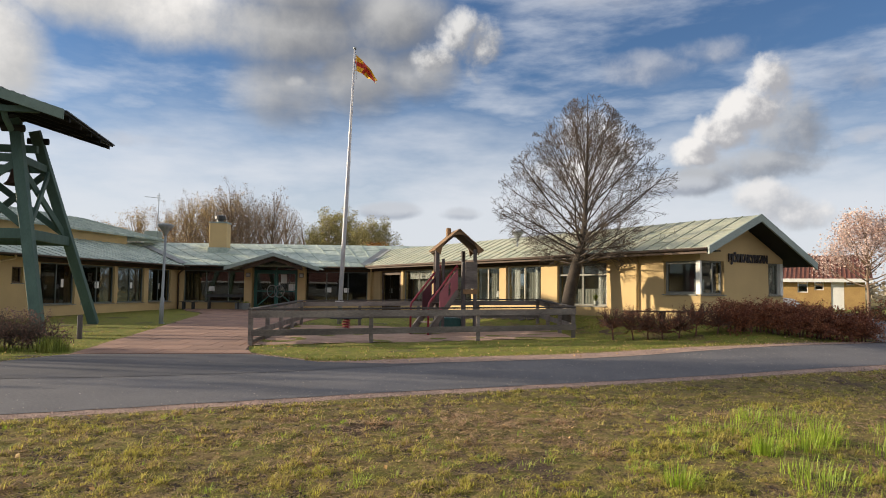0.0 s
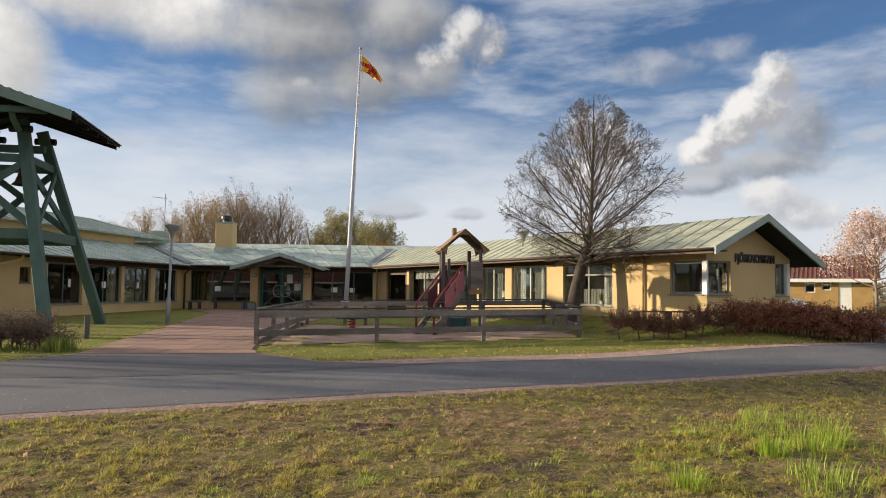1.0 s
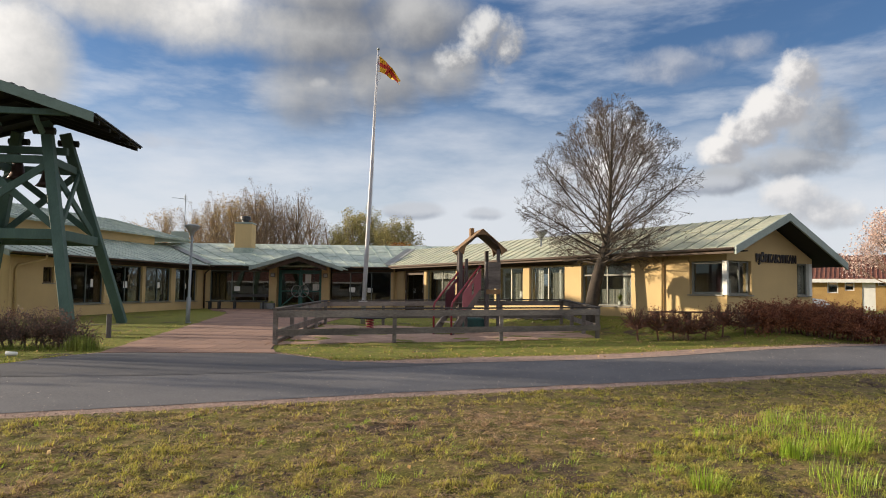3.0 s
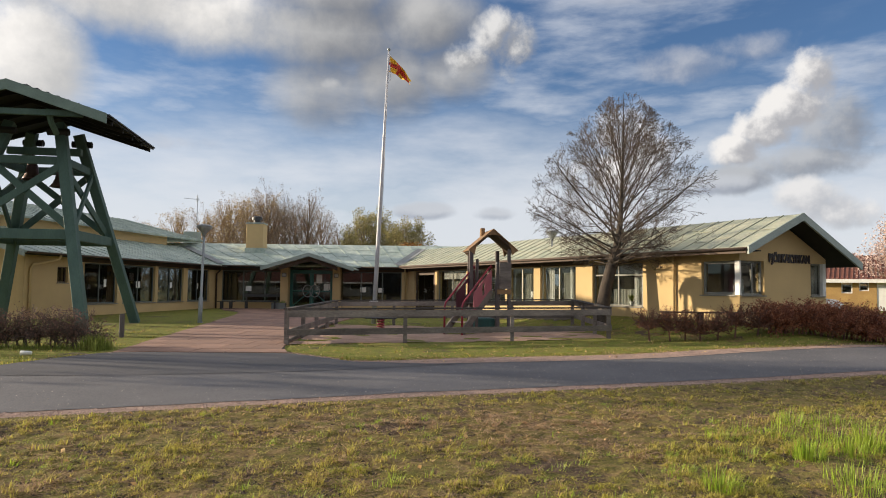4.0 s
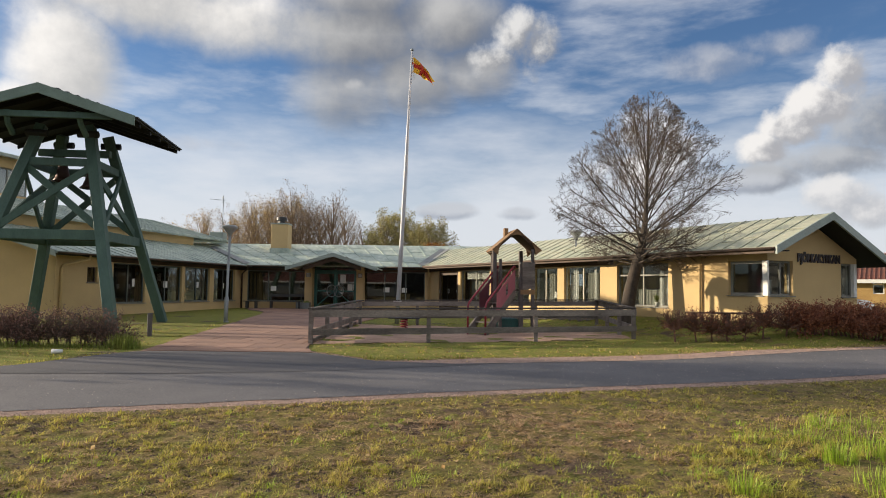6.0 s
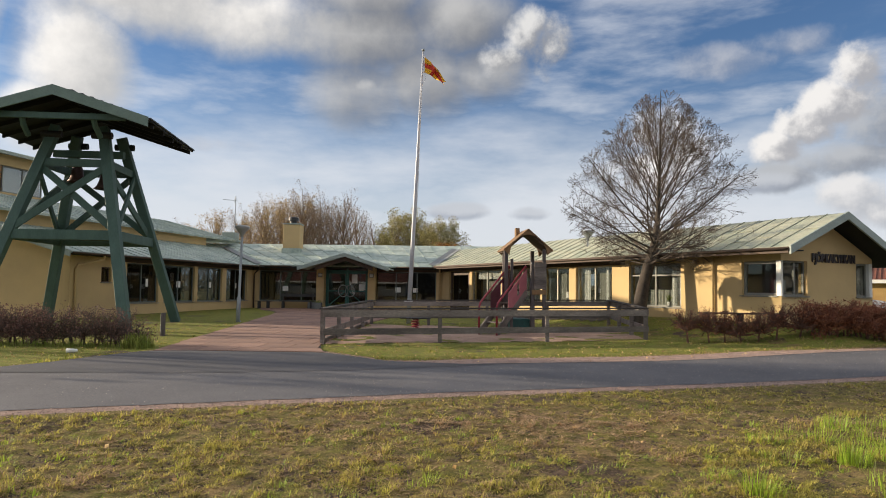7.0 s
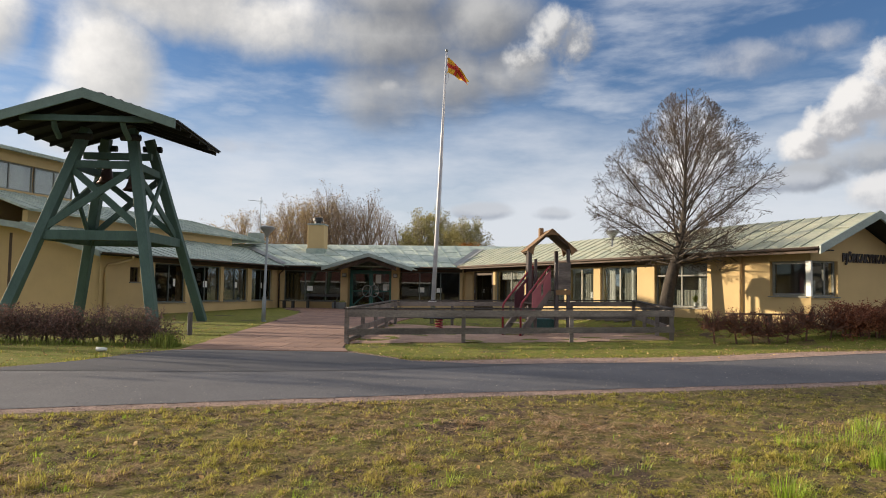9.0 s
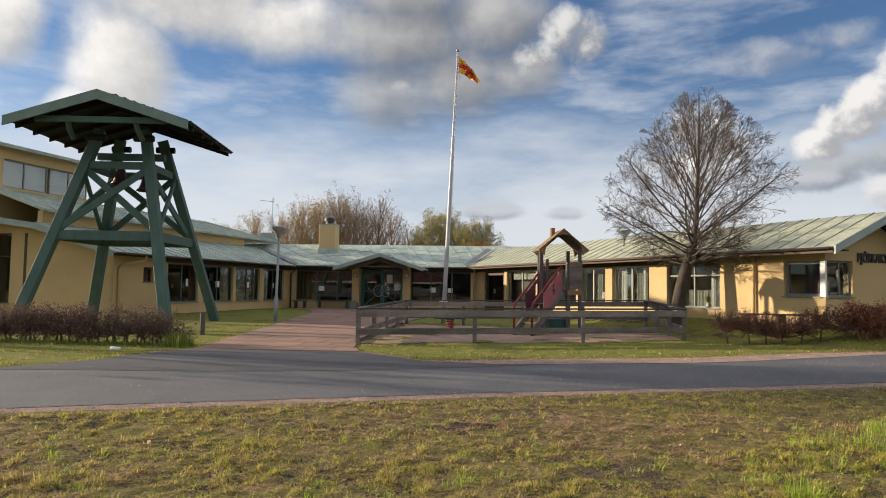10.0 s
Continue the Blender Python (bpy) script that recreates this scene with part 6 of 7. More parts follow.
def lime_tree():
    """The large bare tree before the wing: a leaning trunk, a fan of limbs and buds on every twig."""
    rnd = random.Random(11)
    x, y = 5.73, 23.43
    root = thing("bare_tree", Matrix.Translation((x, y, gz(x, y))), "broad bare tree with fine twigs covered in buds", "tree")
    wood, fine, tips = Soup(), Soup(), []
    trunk = [Vector(p) for p in ((0, 0, -0.2), (0.03, 0, 0.1), (0.10, 0.02, 0.6), (0.20, 0.03, 1.2), (0.36, 0.04, 1.8), (0.52, 0.05, 2.3), (0.64, 0.03, 2.9), (0.70, 0.0, 3.6), (0.74, 0.02, 4.5), (0.78, -0.02, 5.6), (0.80, 0.0, 6.6), (0.80, 0.02, 7.85))]
    wood.tube(trunk, [0.33, 0.27, 0.225, 0.20, 0.19, 0.17, 0.11, 0.08, 0.06, 0.042, 0.025, 0.008], 10)
    axis = Vector((0.80, 0, 0))

    CROWN = [(1.6, 0.6), (1.9, 1.5), (2.3, 2.5), (3.0, 3.35), (3.6, 3.7), (4.15, 3.65), (5.0, 3.3), (5.9, 2.6), (6.6, 1.8), (7.2, 1.1), (7.75, 0.5), (8.1, 0.05)]

    def crown(z):
        """Half width of the crown at that height: a broad dome with a blunt point, drooping below."""
        return lerp_table(CROWN, z)

    def inside(p):
        k = crown(p.z) * (1.0 + 0.09 * noise.noise((p.x * 0.8, p.y * 0.8, p.z * 0.8)))
        return math.hypot(p.x - axis.x, p.y) < k * rnd.uniform(0.93, 1.05)

    def room(p, d):
        """How far it is from p along d to the outline of the crown."""
        k = 0.3
        while k < 6.0:
            q = p + d * k
            if math.hypot(q.x - axis.x, q.y) > crown(q.z) and k > 0.8:
                break
            k += 0.1
        return k
    for i in range(66):
        f = i / 65
        z = 1.95 + 3.4 * f ** 1.4
        tilt = radians(84 - 68 * f ** 0.95 + rnd.uniform(-8, 8))
        if i % 5 == 3 and f < 0.5:
            tilt = radians(rnd.uniform(88, 98))
        az = radians(i * 137.5 + rnd.uniform(-25, 25))
        j = 0
        while j < len(trunk) - 2 and trunk[j + 1].z < z:
            j += 1
        p = trunk[j].lerp(trunk[j + 1], (z - trunk[j].z) / (trunk[j + 1].z - trunk[j].z))
        d = Vector((math.sin(tilt) * math.cos(az), math.sin(tilt) * math.sin(az), math.cos(tilt)))
        ln = min(room(p, d), 5.0) * rnd.uniform(0.82, 0.96)
        grow(wood, fine, p, d, ln, (0.009 + 0.0066 * ln) * (1.15 if z < 3 else 0.85), 0, rnd, tips, up=0.012, kids=(13, 6, 5), angle=40, wob=7, shrink=0.42, last=3, inside=inside)
    wood.make("trunk", "bark", root, True)
    fine.make("branchwork", "twig", root)
    buds = Soup()
    for p, d in tips:
        edge = math.hypot(p.x - axis.x, p.y) / max(crown(p.z), 0.2)
        if rnd.random() < 0.12 + 0.35 * max(0.0, edge - 0.5):
            buds.leaf(p, spread(d, 50, rnd), rnd.uniform(0.025, 0.05), rnd, 0.6)
    buds.make("budding", "bud", root)


lime_tree()


def small_tree(name, seed, height, crown, leafmat, n_leaf, size, label, bare, width=1.0, category="tree", fluffy=0.0):
    """A tree model at the origin: trunk, rising limbs, twigs and leaf flecks."""
    rnd = random.Random(seed)
    root = thing(name, Matrix.Identity(4), label, category, "trees behind the roofs")
    wood, fine, tips = Soup(), Soup(), []
    h0 = height * crown
    tr = [Vector((0, 0, -0.2)), Vector((0.03, 0.02, h0 * 0.6)), Vector((0.0, 0.05, h0)), Vector((0.08, 0.0, height * 0.75))]
    r = height * 0.014
    wood.tube(tr, [r * 1.3, r, r * 0.85, r * 0.4], 6)
    for i in range(bare):
        f = i / max(bare - 1, 1)
        z = h0 * 0.75 + (height * 0.72 - h0 * 0.75) * f
        a, t = radians(i * 137.5 + rnd.uniform(-20, 20)), radians((52 - 34 * f) * width + rnd.uniform(-6, 6))
        d = Vector((math.sin(t) * math.cos(a), math.sin(t) * math.sin(a), math.cos(t)))
        grow(wood, fine, Vector((0.03, 0.03, z)), d, height * (0.46 - 0.20 * f) * rnd.uniform(0.85, 1.15), r * 0.5, 1, rnd, tips, up=0.10, kids=(7, 6, 4), angle=34, wob=9, shrink=0.5, last=3)
    wood.make("trunk", "pale_twig", root, True)
    fine.make("branchwork", "pale_twig", root)
    if n_leaf:
        lv = Soup()
        for i in range(n_leaf):
            p, d = tips[rnd.randrange(len(tips))]
            q = p + Vector((rnd.gauss(0, 1), rnd.gauss(0, 1), rnd.gauss(0, 1))) * (0.12 + fluffy)
            lv.leaf(q, spread(d, 70, rnd), size * rnd.uniform(0.6, 1.4), rnd, 0.7)
        lv.make("crown", leafmat, root)
    return root


def far_trees():
    bare = small_tree("bare_tree", 3, 10.5, 0.12, "tan_bud", 2600, 0.10, "tall bare grey brown tree behind the roofs", 34, 1.15)
    birch = small_tree("golden_tree", 5, 10.0, 0.12, "gold_leaf", 4200, 0.12, "tree with thin golden spring leaves behind the roofs", 32, 1.1, fluffy=0.04)
    olive = small_tree("olive_tree", 7, 9.0, 0.10, "olive_leaf", 8000, 0.14, "tree with olive green young leaves behind the roofs", 30, 1.15, fluffy=0.05)
    # direction (degrees from straight ahead at mid clip), distance, scale
    spots = {
        bare: [(-13.2, 74, 1.08), (-14.6, 80, 1.06), (-11.9, 78, 1.08), (-10.0, 75, 1.04), (-9.0, 80, 1.0), (-7.5, 80, 0.80), (-18.0, 82, 0.92), (-11.0, 84, 1.06), (-22.5, 84, 0.78), (-25.5, 80, 0.75), (-16.2, 77, 0.98), (-12.5, 72, 0.92)],
        birch: [(-20.0, 74, 0.86), (-16.2, 72, 0.94), (-14.8, 74, 1.0), (-13.4, 77, 1.07), (-17.4, 78, 0.86), (-21.6, 80, 0.76)],
        olive: [(-5.6, 68, 0.92), (-4.4, 72, 0.98), (-2.4, 66, 0.82), (-1.3, 72, 0.88), (-6.7, 72, 0.78), (-3.3, 70, 0.80)],
    }
    rnd = random.Random(21)
    for model, places in spots.items():
        for i, (az, dist, s) in enumerate(places):
            a = radians(az)
            m = Matrix.Translation((dist * math.sin(a), dist * math.cos(a), 0)) @ pose(0, 0, 0, 0, 0, rnd.uniform(0, 360))
            if i == 0:
                ob = model
                ob.matrix_world = m @ Matrix.Diagonal((s, s, s, 1))
            else:
                ob = copy_thing(model, m)
                ob.scale = (s * rnd.uniform(0.92, 1.08), s * rnd.uniform(0.92, 1.08), s)
    o = small_tree("orange_shrub", 9, 4.6, 0.1, "orange_leaf", 5000, 0.14, "orange leaved shrub showing over the ridge", 14, 1.2, fluffy=0.06)
    o.matrix_world = Matrix.Translation((-1.6, 58, 0.2))


far_trees()

# unseen tree added by the lane to shade the asphalt and far field edge
shade = small_tree("leafy_tree", 15, 15.0, 0.16, "dark_leaf", 26000, 0.30, "unseen tall dark leafy tree added to shade the lane", 40, 0.62, fluffy=0.22)
del shade["group"]
shade.matrix_world = Matrix.Translation((-26.5, 17.3, -0.2)) @ Matrix.Diagonal((0.62, 0.62, 1, 1))


def hedge(a, b, h, w, plants, leafmat, n_leaf, size, label, seed, stem_h=0.35, dense=lambda f: 1.0, dead=1.0, thick=0.012, reach=1.0, bark="twig"):
    """A clipped hedge of many stems with twigs, and leaves where they still hang."""
    rnd = random.Random(seed)
    a, b = Vector((*a, 0)), Vector((*b, 0))
    root = thing("hedge", Matrix.Translation((a.x, a.y, gz(a.x, a.y))), label, "hedge", "hedges")
    side = Vector((-(b - a).y, (b - a).x, 0)).normalized()
    wood, fine, leaves = Soup(), Soup(), Soup()
    z0 = gz(a.x, a.y)
    spots = []
    for i in range(plants):
        f = (i + rnd.uniform(0.2, 0.8)) / plants
        c = a.lerp(b, f) + side * rnd.uniform(-0.12, 0.12) * w
        g = gz(c.x, c.y)
        top = h * rnd.uniform(0.93, 1.03)
        base = Vector((c.x - a.x, c.y - a.y, g - z0 - 0.05))
        fork = base + Vector((rnd.uniform(-0.06, 0.06), rnd.uniform(-0.06, 0.06), stem_h * rnd.uniform(0.7, 1.3)))
        wood.tube([base, fork], [rnd.uniform(0.018, 0.034), 0.02], 5)
        for k in range(int(7 * dead)):
            d = Vector((rnd.uniform(-1, 1) * 0.9, rnd.uniform(-1, 1) * 0.9, rnd.uniform(0.25, 1.0))).normalized()
            p, r = fork.copy(), thick
            for s in range(5):
                d = spread(d, rnd.uniform(5, 32), rnd)
                q = p + d * rnd.uniform(0.08, 0.17) * reach
                # keep inside the clipped box
                rel = q - base
                if rel.z > top or rel.z < 0.12:
                    d.z = -abs(d.z) * 0.4 if rel.z > top else abs(d.z)
                    q.z = min(max(q.z, base.z + 0.12), base.z + top)
                off = Vector((rel.x, rel.y, 0)).dot(side)
                if abs(off) > w / 2:
                    q -= side * (off - math.copysign(w / 2, off))
                wood.tube([p, q], [r, r * 0.8], 3)
                spots.append((q.copy(), d.copy(), f))
                for t in range(2):
                    e = spread(d, rnd.uniform(35, 80), rnd)
                    q2 = q + e * rnd.uniform(0.06, 0.18)
                    q2.z = min(q2.z, base.z + top + 0.03)
                    fine.tube([q, q2], [0.005, 0.002], 3)
                    spots.append((q2.copy(), e.copy(), f))
                p, r = q, r * 0.8
    for i in range(n_leaf):
        p, d, f = spots[rnd.randrange(len(spots))]
        if rnd.random() > dense(f):
            continue
        q = p + Vector((rnd.gauss(0, 0.04), rnd.gauss(0, 0.04), rnd.gauss(0, 0.03)))
        leaves.leaf(q, spread(d, 70, rnd), size * rnd.uniform(0.7, 1.35), rnd, 0.62)
    wood.make("brushwood", bark, root)
    fine.make("branchwork", bark, root)
    leaves.make("foliage", leafmat, root)
    return root


# left hedge, bare and brown; right hedge: open and gnarled first, then dense with dry beech leaves
hedge((-16.6, 15.75), (-7.35, 15.6), 0.96, 0.66, 64, "purple_twig_leaf", 46000, 0.042, "clipped bare hedge with purplish brown twigs", 31, stem_h=0.22, dense=lambda f: 1.0 if f < 0.80 else 0.45, dead=2.2)
hedge((5.55, 18.38), (8.75, 17.95), 0.98, 0.60, 7, "beech_leaf", 2600, 0.045, "gnarled open hedge with few dry brown leaves", 33, stem_h=0.30, dense=lambda f: 0.9, dead=6.5, thick=0.026, reach=0.88, bark="hedge_twig")
hedge((8.7, 17.95), (12.25, 17.45), 0.98, 0.85, 34, "beech_leaf", 36000, 0.048, "dense clipped beech hedge with dry russet leaves", 35, stem_h=0.22, dead=1.6, bark="hedge_twig")
hedge((16.2, 23.2), (25.5, 19.0), 1.05, 0.7, 36, "beech_leaf", 12000, 0.065, "clipped beech hedge with dry leaves beside the drive", 37, stem_h=0.3, dead=1.2)
hedge((15.9, 25.3), (14.2, 30.5), 1.05, 0.7, 20, "beech_leaf", 7000, 0.065, "clipped beech hedge behind the gable", 39, stem_h=0.3, dead=1.0)


def cherry():
    t = small_tree("cherry_tree", 41, 4.6, 0.42, "blossom", 9000, 0.085, "round blossoming cherry tree beside the brick house", 26, 1.55, fluffy=0.03)
    del t["group"]
    t.matrix_world = Matrix.Translation((20.6, 29.2, 0.0))


cherry()


# ---- brick houses ----
def brick_house(m, L, D, eave, ridge, windows, door, label, brick="yellow_brick"):
    h = thing("brick_house", m, label, "house", "brick houses")
    bm = bmesh.new()
    holes = sorted([w for w in windows] + ([door] if door else []))
    x = 0.0
    for a, b, lo, hi in holes:
        if a > x:
            box(bm, x, a, 0, 0.3, -0.3, eave)
        if lo > 0:
            box(bm, a, b, 0, 0.3, -0.3, lo)
        box(bm, a, b, 0, 0.3, hi, eave)
        x = b
    box(bm, x, L, 0, 0.3, -0.3, eave)
    box(bm, 0, L, D - 0.3, D, -0.3, eave)
    box(bm, 0, 0.3, 0.3, D - 0.3, -0.3, eave)
    box(bm, L - 0.3, L, 0.3, D - 0.3, -0.3, eave)
    part("wall", bm, brick, h)
    for gx in (0.0, L - 0.3):
        bm = bmesh.new()
        solid(bm, [(gx, 0.02, eave), (gx, D - 0.02, eave), (gx, D / 2, ridge - 0.12)], (0.3, 0, 0))
        part("gable", bm, "white_paint", h, "white boarded gable")
    o = 0.55
    for s in (0, 1):
        y0, y1 = (-o, D / 2) if s == 0 else (D + o, D / 2)
        k = (ridge - eave) / (D / 2)
        bm = bmesh.new()
        solid(bm, [(-0.5, y0, eave - o * k + 0.1), (L + 0.5, y0, eave - o * k + 0.1), (L + 0.5, y1, ridge + 0.1), (-0.5, y1, ridge + 0.1)], (0, 0, 0.08))
        roof = part("roof", bm, "roof_tile", h, "red clay tile roof")
        if s == 0:
            n = int((L + 1) / 0.32)
            for i in range(n):
                x = -0.45 + i * 0.32
                bm = bmesh.new()
                tube(bm, [(x + 0.1, y0, eave - o * k + 0.18), (x + 0.1, y1, ridge + 0.19)], 0.06, 6)
                part("tile_course", bm, "roof_tile", roof)
    bm = bmesh.new()
    box(bm, -0.5, L + 0.5, -o - 0.04, -o, eave - o * 0.35 - 0.18, eave - o * 0.35 + 0.10)
    part("fascia", bm, "white_paint", h)
    for a, b, lo, hi in windows:
        bm = bmesh.new()
        for q in ((a, a + 0.08, lo, hi), (b - 0.08, b, lo, hi), (a + 0.08, b - 0.08, lo, lo + 0.08), (a + 0.08, b - 0.08, hi - 0.08, hi)):
            box(bm, q[0], q[1], 0.08, 0.16, q[2], q[3])
        w = part("window", bm, "white_paint", h)
        bm = bmesh.new()
        box(bm, a + 0.07, b - 0.07, 0.12, 0.13, lo + 0.07, hi - 0.07)
        part("pane", bm, "window_glass", w)
    if door:
        bm = bmesh.new()
        box(bm, door[0] + 0.01, door[1] - 0.01, 0.05, 0.12, 0, door[3] - 0.01, None, 0.01)
        part("door", bm, "white_paint", h, "white door")
    if door:
        bm = bmesh.new()
        box(bm, 6.9, 7.6, 1.9, 2.5, eave, eave + 1.25, None, 0.01)
        part("chimney", bm, "roof_tile", h, "small brick chimney")
    return h


HX = Vector((0.843, -0.537))
brick_house(frame_at((26.9, 57.3, 0), HX), 10.85, 8.0, 2.5, 4.25, [(3.2, 4.4, 1.2, 2.35), (6.2, 6.95, 1.3, 2.35), (7.4, 8.05, 1.5, 2.35), (9.6, 10.15, 1.9, 2.35)], (8.55, 9.45, 0.0, 2.35), "low yellow brick house with a red tile roof")
brick_house(frame_at((26.0, 68.0, 0), HX), 13.0, 9.0, 2.7, 4.9, [(2, 4, 1, 2.4)], None, "yellow brick house behind with a steeper red roof")

brick_house(frame_at((-12.0, -60.0, 0), (-1, 0)), 26.0, 9.0, 2.6, 4.9, [(2, 4, 1, 2.3), (6, 8, 1, 2.3), (13, 15, 1, 2.3), (17, 19, 1, 2.3)], (10.0, 11.0, 0.0, 2.2), "long grey house with a red tile roof across the field", brick="planter_grey")


# ---- far line of shrubs closes the horizon ----
def horizon_woods():
    rnd = random.Random(77)
    lv, back = Soup(), Soup()
    for i in range(60000):
        a = rnd.uniform(-math.pi, math.pi)
        dist = rnd.uniform(150, 230)
        hmax = 3.0 + 1.6 * noise.noise((a * 9, 0, 0)) + 1.2 * noise.noise((a * 33, 4, 0))
        behind = abs(a) > 1.2
        if behind:
            hmax += 6.5
        p = Vector((dist * math.sin(a), dist * math.cos(a), rnd.uniform(0, max(hmax, 1.5))))
        (back if behind else lv).leaf(p, Vector((rnd.gauss(0, 1), rnd.gauss(0, 1), rnd.gauss(0, 1) + 0.3)), rnd.uniform(0.5, 1.3) * (3.2 if behind else 1), rnd, 0.8)
    tagged(lv.make("far_woods", "wood_far"), "brown and olive far woods along the horizon", "woods", kind="stuff")
    tagged(back.make("far_woods", "back_woods"), "dark woods across the open field", "woods", kind="stuff")


horizon_woods()


# ---- grass ----
def grass():
    rnd = random.Random(8)
    short, dry, lawn = Soup(), Soup(), Soup()

    def lush(x, y):
        return 0.5 + 0.9 * noise.noise((x * 0.45, y * 0.45, 3.0)) + 0.5 * noise.noise((x * 1.9, y * 1.9, 1.0))
    n = 0
    while n < 345000:
        y = 3.6 + 9.5 * rnd.random() ** 1.5
        x = rnd.uniform(-0.72, 0.72) * (y + 0.6)
        if y > road_near(x) - 0.50 + 0.12 * noise.noise((x * 2, 0, 0)):
            continue
        n += 1
        clump = noise.noise((x * 6.3, y * 6.3, 2)) + 0.6 * noise.noise((x * 15, y * 15, 5)) + 0.5 * noise.noise((x * 1.1, y * 1.1, 9))
        p = Vector((x, y, gz(x, y) - 0.004 + 0.016 * clump))
        lean = Vector((rnd.gauss(0.008, 0.034), rnd.gauss(0, 0.034), 0))
        w = 0.0016 + 0.0005 * y
        if clump < -0.16:
            if rnd.random() < 0.12:
                dry.blade(p, rnd.uniform(0.008, 0.03), lean * 1.6, w)
            continue
        k = lush(x, y)
        tall = 0.020 + 0.060 * max(clump, 0)
        if rnd.random() < k:
            short.blade(p, tall * rnd.uniform(0.5, 1.35), lean, w)
        else:
            dry.blade(p, tall * rnd.uniform(0.25, 0.9), lean * rnd.uniform(1.0, 3.5), w * 1.15)
    # verge beyond the road and lawn by the tower
    n = 0
    while n < 130000:
        x = rnd.uniform(-15, 14)
        y = road_far(x) + 0.05 + gravel_width(x) + 13 * rnd.random() ** 1.6
        if plaza_inside(x + 0.1, y) or plaza_inside(x - 0.1, y) or plaza_inside(x, y - 0.3) or in_quad(x, y, PLAY) or (x > -3.4 and y > 26.5):
            n += 1
            continue
        n += 1
        k = 0.75 + 0.5 * noise.noise((x * 0.6, y * 0.6, 8.0))
        p = Vector((x, y, gz(x, y) - 0.025))
        lean = Vector((rnd.gauss(0, 0.03), rnd.gauss(0, 0.03), 0))
        (dry if rnd.random() > k + 0.1 else lawn if rnd.random() < 0.55 else short).blade(p, rnd.uniform(0.025, 0.075) * (0.5 + 1.5 * max(0, noise.noise((x * 2.2, y * 2.2, 4)))), lean, 0.008)
    tagged(short.make("grass", "grass_blade"), "short green spring grass", "grass", kind="stuff")
    tagged(dry.make("dry_grass", "dry_blade"), "dry straw coloured grass between the green", "grass", kind="stuff")
    tagged(lawn.make("lawn_grass", "grass_dark"), "mown green grass of the lawn", "grass", kind="stuff")
    tuft = Soup()
    spots = []
    # bright clumps to one side of the field: place, spread, height, blades
    for x, y, r, h, c in ((2.28, 5.45, 0.16, 0.20, 110), (3.45, 6.35, 0.14, 0.26, 130), (3.95, 6.5, 0.22, 0.20, 110), (4.25, 6.75, 0.16, 0.30, 120), (3.35, 5.3, 0.30, 0.24, 90), (4.55, 6.35, 0.28, 0.28, 200), (4.05, 5.55, 0.22, 0.26, 170), (4.75, 5.75, 0.30, 0.30, 220), (3.85, 5.05, 0.20, 0.28, 160), (5.1, 6.3, 0.3, 0.26, 160), (4.5, 5.15, 0.3, 0.28, 170), (2.9, 6.4, 0.2, 0.14, 60), (5.4, 7.0, 0.4, 0.18, 120), (-1.0, 4.55, 0.12, 0.16, 90), (-0.75, 4.45, 0.10, 0.13, 60), (-2.15, 4.75, 0.09, 0.12, 60), (-1.35, 5.1, 0.08, 0.09, 40), (-0.25, 5.6, 0.09, 0.10, 40), (0.9, 4.9, 0.10, 0.12, 40), (-2.4, 6.6, 0.08, 0.06, 40), (-3.3, 4.6, 0.10, 0.12, 40), (1.4, 5.1, 0.1, 0.1, 36), (-3.0, 6.2, 0.1, 0.07, 36), (0.35, 6.6, 0.1, 0.08, 30), (3.1, 4.75, 0.25, 0.15, 60),
                          (2.96, 7.1, 0.17, 0.22, 260), (3.42, 7.45, 0.2, 0.2, 160), (3.6, 7.2, 0.22, 0.24, 260), (4.0, 7.6, 0.25, 0.3, 330), (3.5, 6.55, 0.2, 0.22, 220), (4.1, 7.05, 0.28, 0.28, 330), (3.45, 5.7, 0.24, 0.26, 300), (4.2, 6.7, 0.28, 0.28, 330), (4.5, 7.9, 0.28, 0.26, 280), (2.1, 5.85, 0.16, 0.17, 240), (4.15, 8.05, 0.2, 0.26, 200), (4.7, 7.75, 0.3, 0.24, 260)):
        spots.append((x, y, r, h, c))
    for i in range(520):
        y = 4.0 + 5.0 * rnd.random() ** 1.4
        x = rnd.uniform(-0.68, 0.68) * y
        if y < road_near(x) - 0.5:
            spots.append((x, y, rnd.uniform(0.03, 0.10), rnd.uniform(0.05, 0.11), rnd.randrange(8, 26)))
    for x, y, r, h, c in spots:
        if c > 140:
            c, h = c * 0.22, h * 0.72
        for j in range(int(c * 1.5)):
            a, q = rnd.uniform(0, 6.283), r * math.sqrt(rnd.random())
            px, py = x + q * math.cos(a), y + q * math.sin(a)
            hh = h * rnd.uniform(0.45, 1.15)
            lean = Vector((math.cos(a), math.sin(a), 0)) * hh * rnd.uniform(0.05, 0.55) + Vector((0.03, 0, 0))
            tuft.blade(Vector((px, py, gz(px, py) - 0.03)), hh, lean, rnd.uniform(0.0022, 0.0042))
    tagged(tuft.make("grass_tufts", "grass_tuft"), "bright green tufts of long grass in the field", "grass", kind="stuff")
    # long grass at the foot of the bare hedge
    foot = Soup()
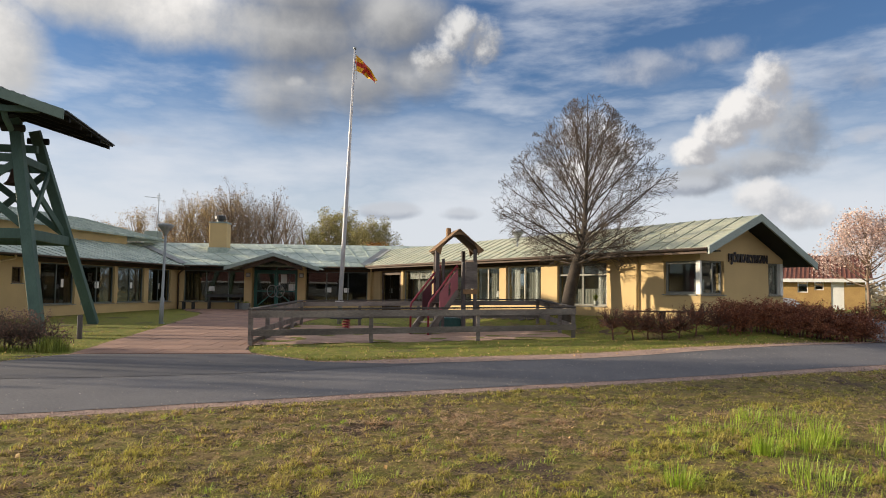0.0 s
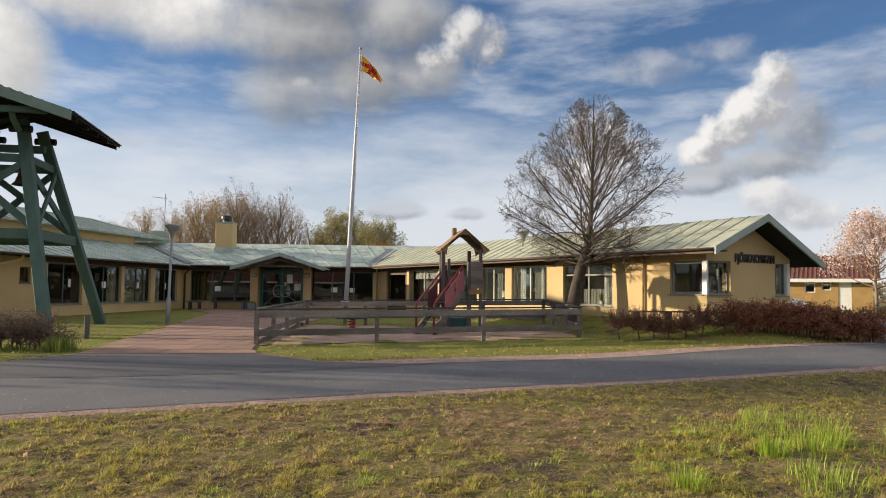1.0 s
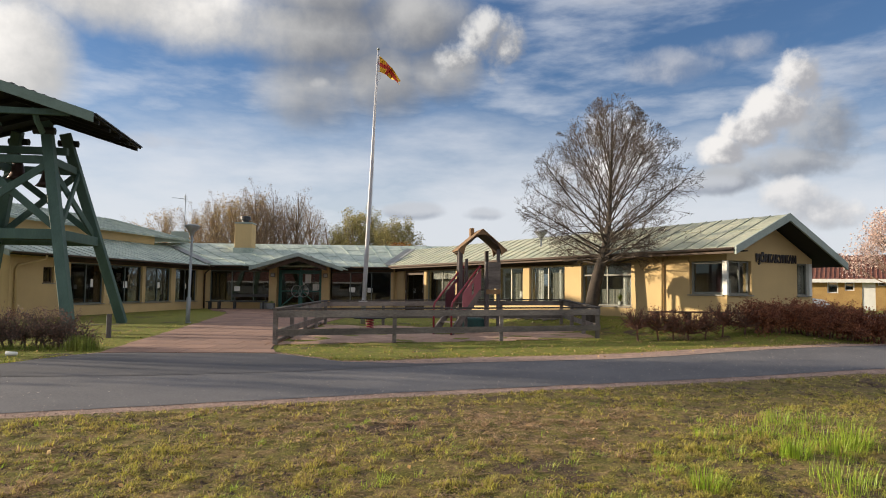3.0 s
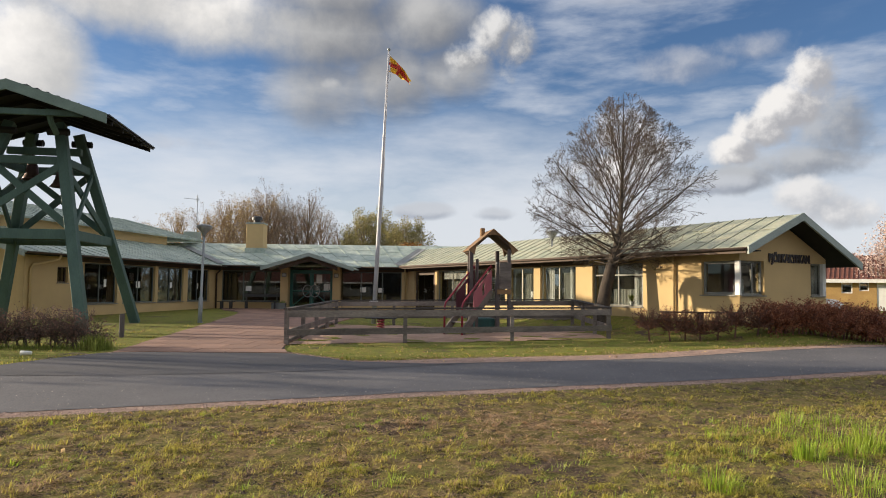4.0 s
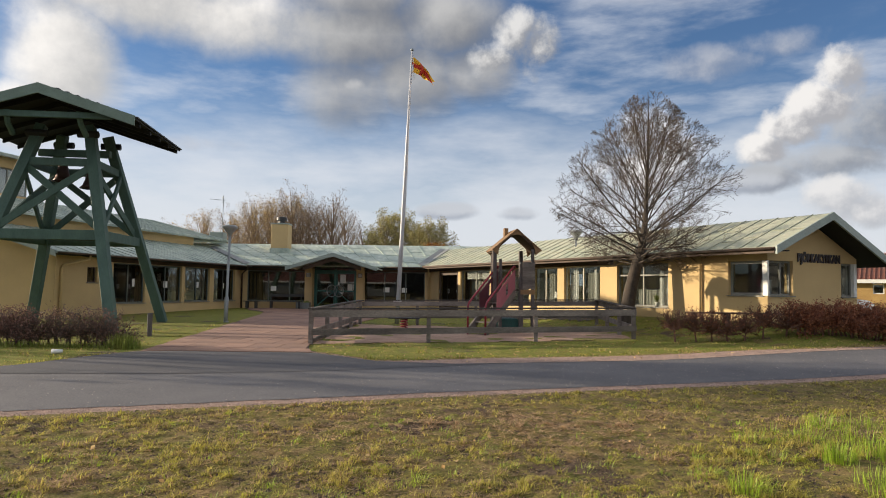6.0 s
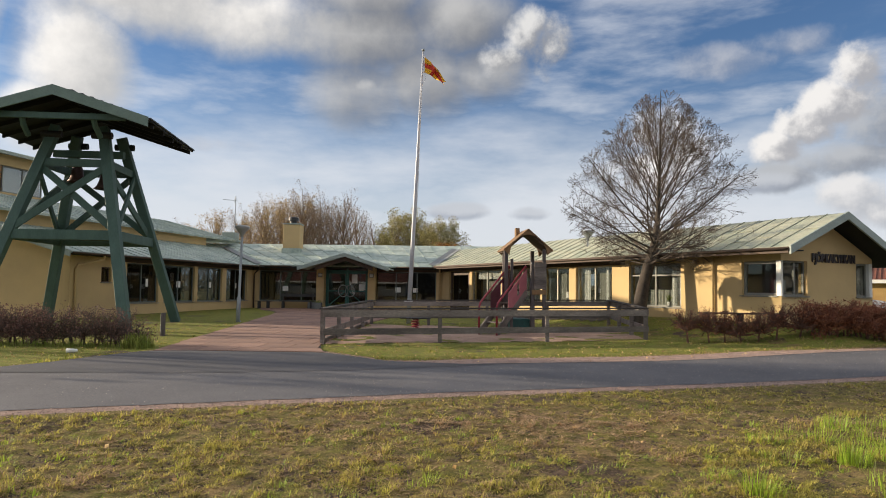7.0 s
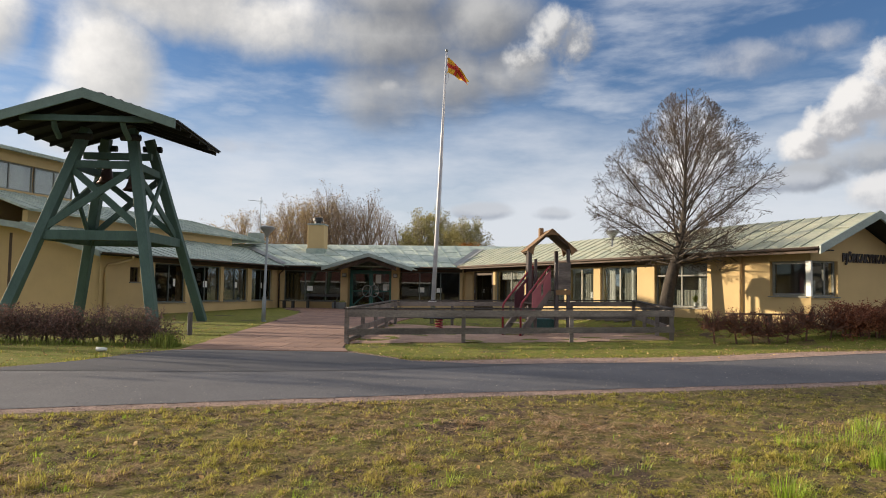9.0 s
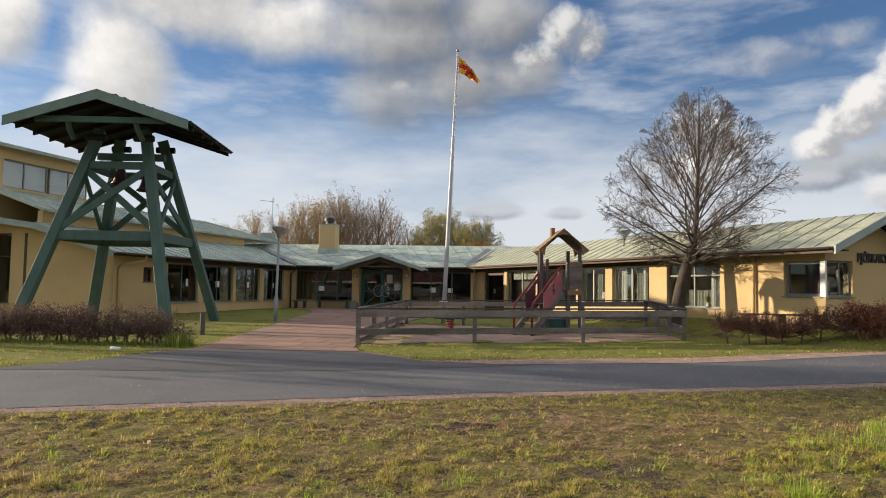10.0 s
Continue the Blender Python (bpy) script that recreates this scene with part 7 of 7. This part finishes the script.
    for i in range(2600):
        x, y = (rnd.uniform(-13, -6.9), 15.25 + rnd.gauss(0, 0.15)) if i % 3 else (-7.2 + rnd.gauss(0, 0.16), 15.2 + rnd.gauss(0, 0.14))
        hh = rnd.uniform(0.05, 0.2)
        if -7.45 < x < -6.95:
            hh *= 2.0
        foot.blade(Vector((x, y, gz(x, y) - 0.02)), hh, Vector((rnd.gauss(0, 0.05), rnd.gauss(0, 0.05), 0)), 0.006)
    tagged(foot.make("hedge_grass", "grass_dark"), "longer dark green grass at the hedge foot", "grass", kind="stuff")
    soil = Soup()
    for i in range(70000):
        y = 3.6 + 9.0 * rnd.random() ** 1.5
        x = rnd.uniform(-0.7, 0.7) * (y + 0.5)
        if y > road_near(x) - 0.3:
            continue
        if noise.noise((x * 6.3, y * 6.3, 2)) < 0.02 and rnd.random() < 0.55:
            soil.clod(Vector((x, y, gz(x, y) + 0.004)), rnd.uniform(0.006, 0.022), rnd)
    tagged(soil.make("soil_crumbs", "soil"), "dark crumbs of bare soil in the field", "soil", kind="stuff")
    stones = Soup()
    for i in range(15000):
        x = rnd.uniform(-12, 14)
        e = rnd.random()
        y = road_near(x) - 0.40 * e - 0.02 + rnd.gauss(0, 0.06) if rnd.random() < 0.55 else road_far(x) + 0.02 + (gravel_width(x) + 0.1) * e + rnd.gauss(0, 0.06)
        stones.clod(Vector((x, y, gz(x, y) + 0.008)), rnd.uniform(0.006, 0.018), rnd)
    fallen = Soup()
    for i in range(900):
        x = rnd.uniform(-10, 13)
        y = road_far(x) + rnd.uniform(0.1, 4.0) if i % 3 else 4.0 + 6.0 * rnd.random() ** 1.3
        if (i % 3 == 0 and y > road_near(x) - 0.4) or plaza_inside(x, y):
            continue
        fallen.leaf(Vector((x, y, gz(x, y) + 0.035)), Vector((rnd.gauss(0, 1), rnd.gauss(0, 1), rnd.gauss(0, 0.3))), rnd.uniform(0.03, 0.06), rnd, 0.7)
    tagged(fallen.make("fallen_leaves", "fallen_leaf"), "dry yellow brown leaves scattered on the grass", "leaves", kind="stuff")
    grit = Soup()
    for i in range(2600):
        x = rnd.uniform(-14, 14)
        e = rnd.random()
        y = road_near(x) + (road_far(x) - road_near(x)) * (e ** 1.7 if i % 2 else 1 - e ** 2.5)
        grit.clod(Vector((x, y, gz(x, y) + 0.018)), rnd.uniform(0.004, 0.012), rnd)
    tagged(grit.make("road_grit", "grit_stone"), "pale loose grit scattered on the asphalt", "grit", kind="stuff")
    tagged(stones.make("gravel_stones", "gravel_stone"), "loose reddish stones on the verge", "gravel", kind="stuff")


leaf_material("fallen_leaf", (0.46, 0.27, 0.11), (0.55, 0.40, 0.20), 0.3)
leaf_material("soil", (0.060, 0.042, 0.030), (0.085, 0.06, 0.042), 0.0, 0.95)
leaf_material("grit_stone", (0.36, 0.32, 0.30), (0.26, 0.22, 0.20), 0.0, 0.9)
leaf_material("gravel_stone", (0.36, 0.23, 0.185), (0.30, 0.22, 0.19), 0.0, 0.9)
grass()
slabs()
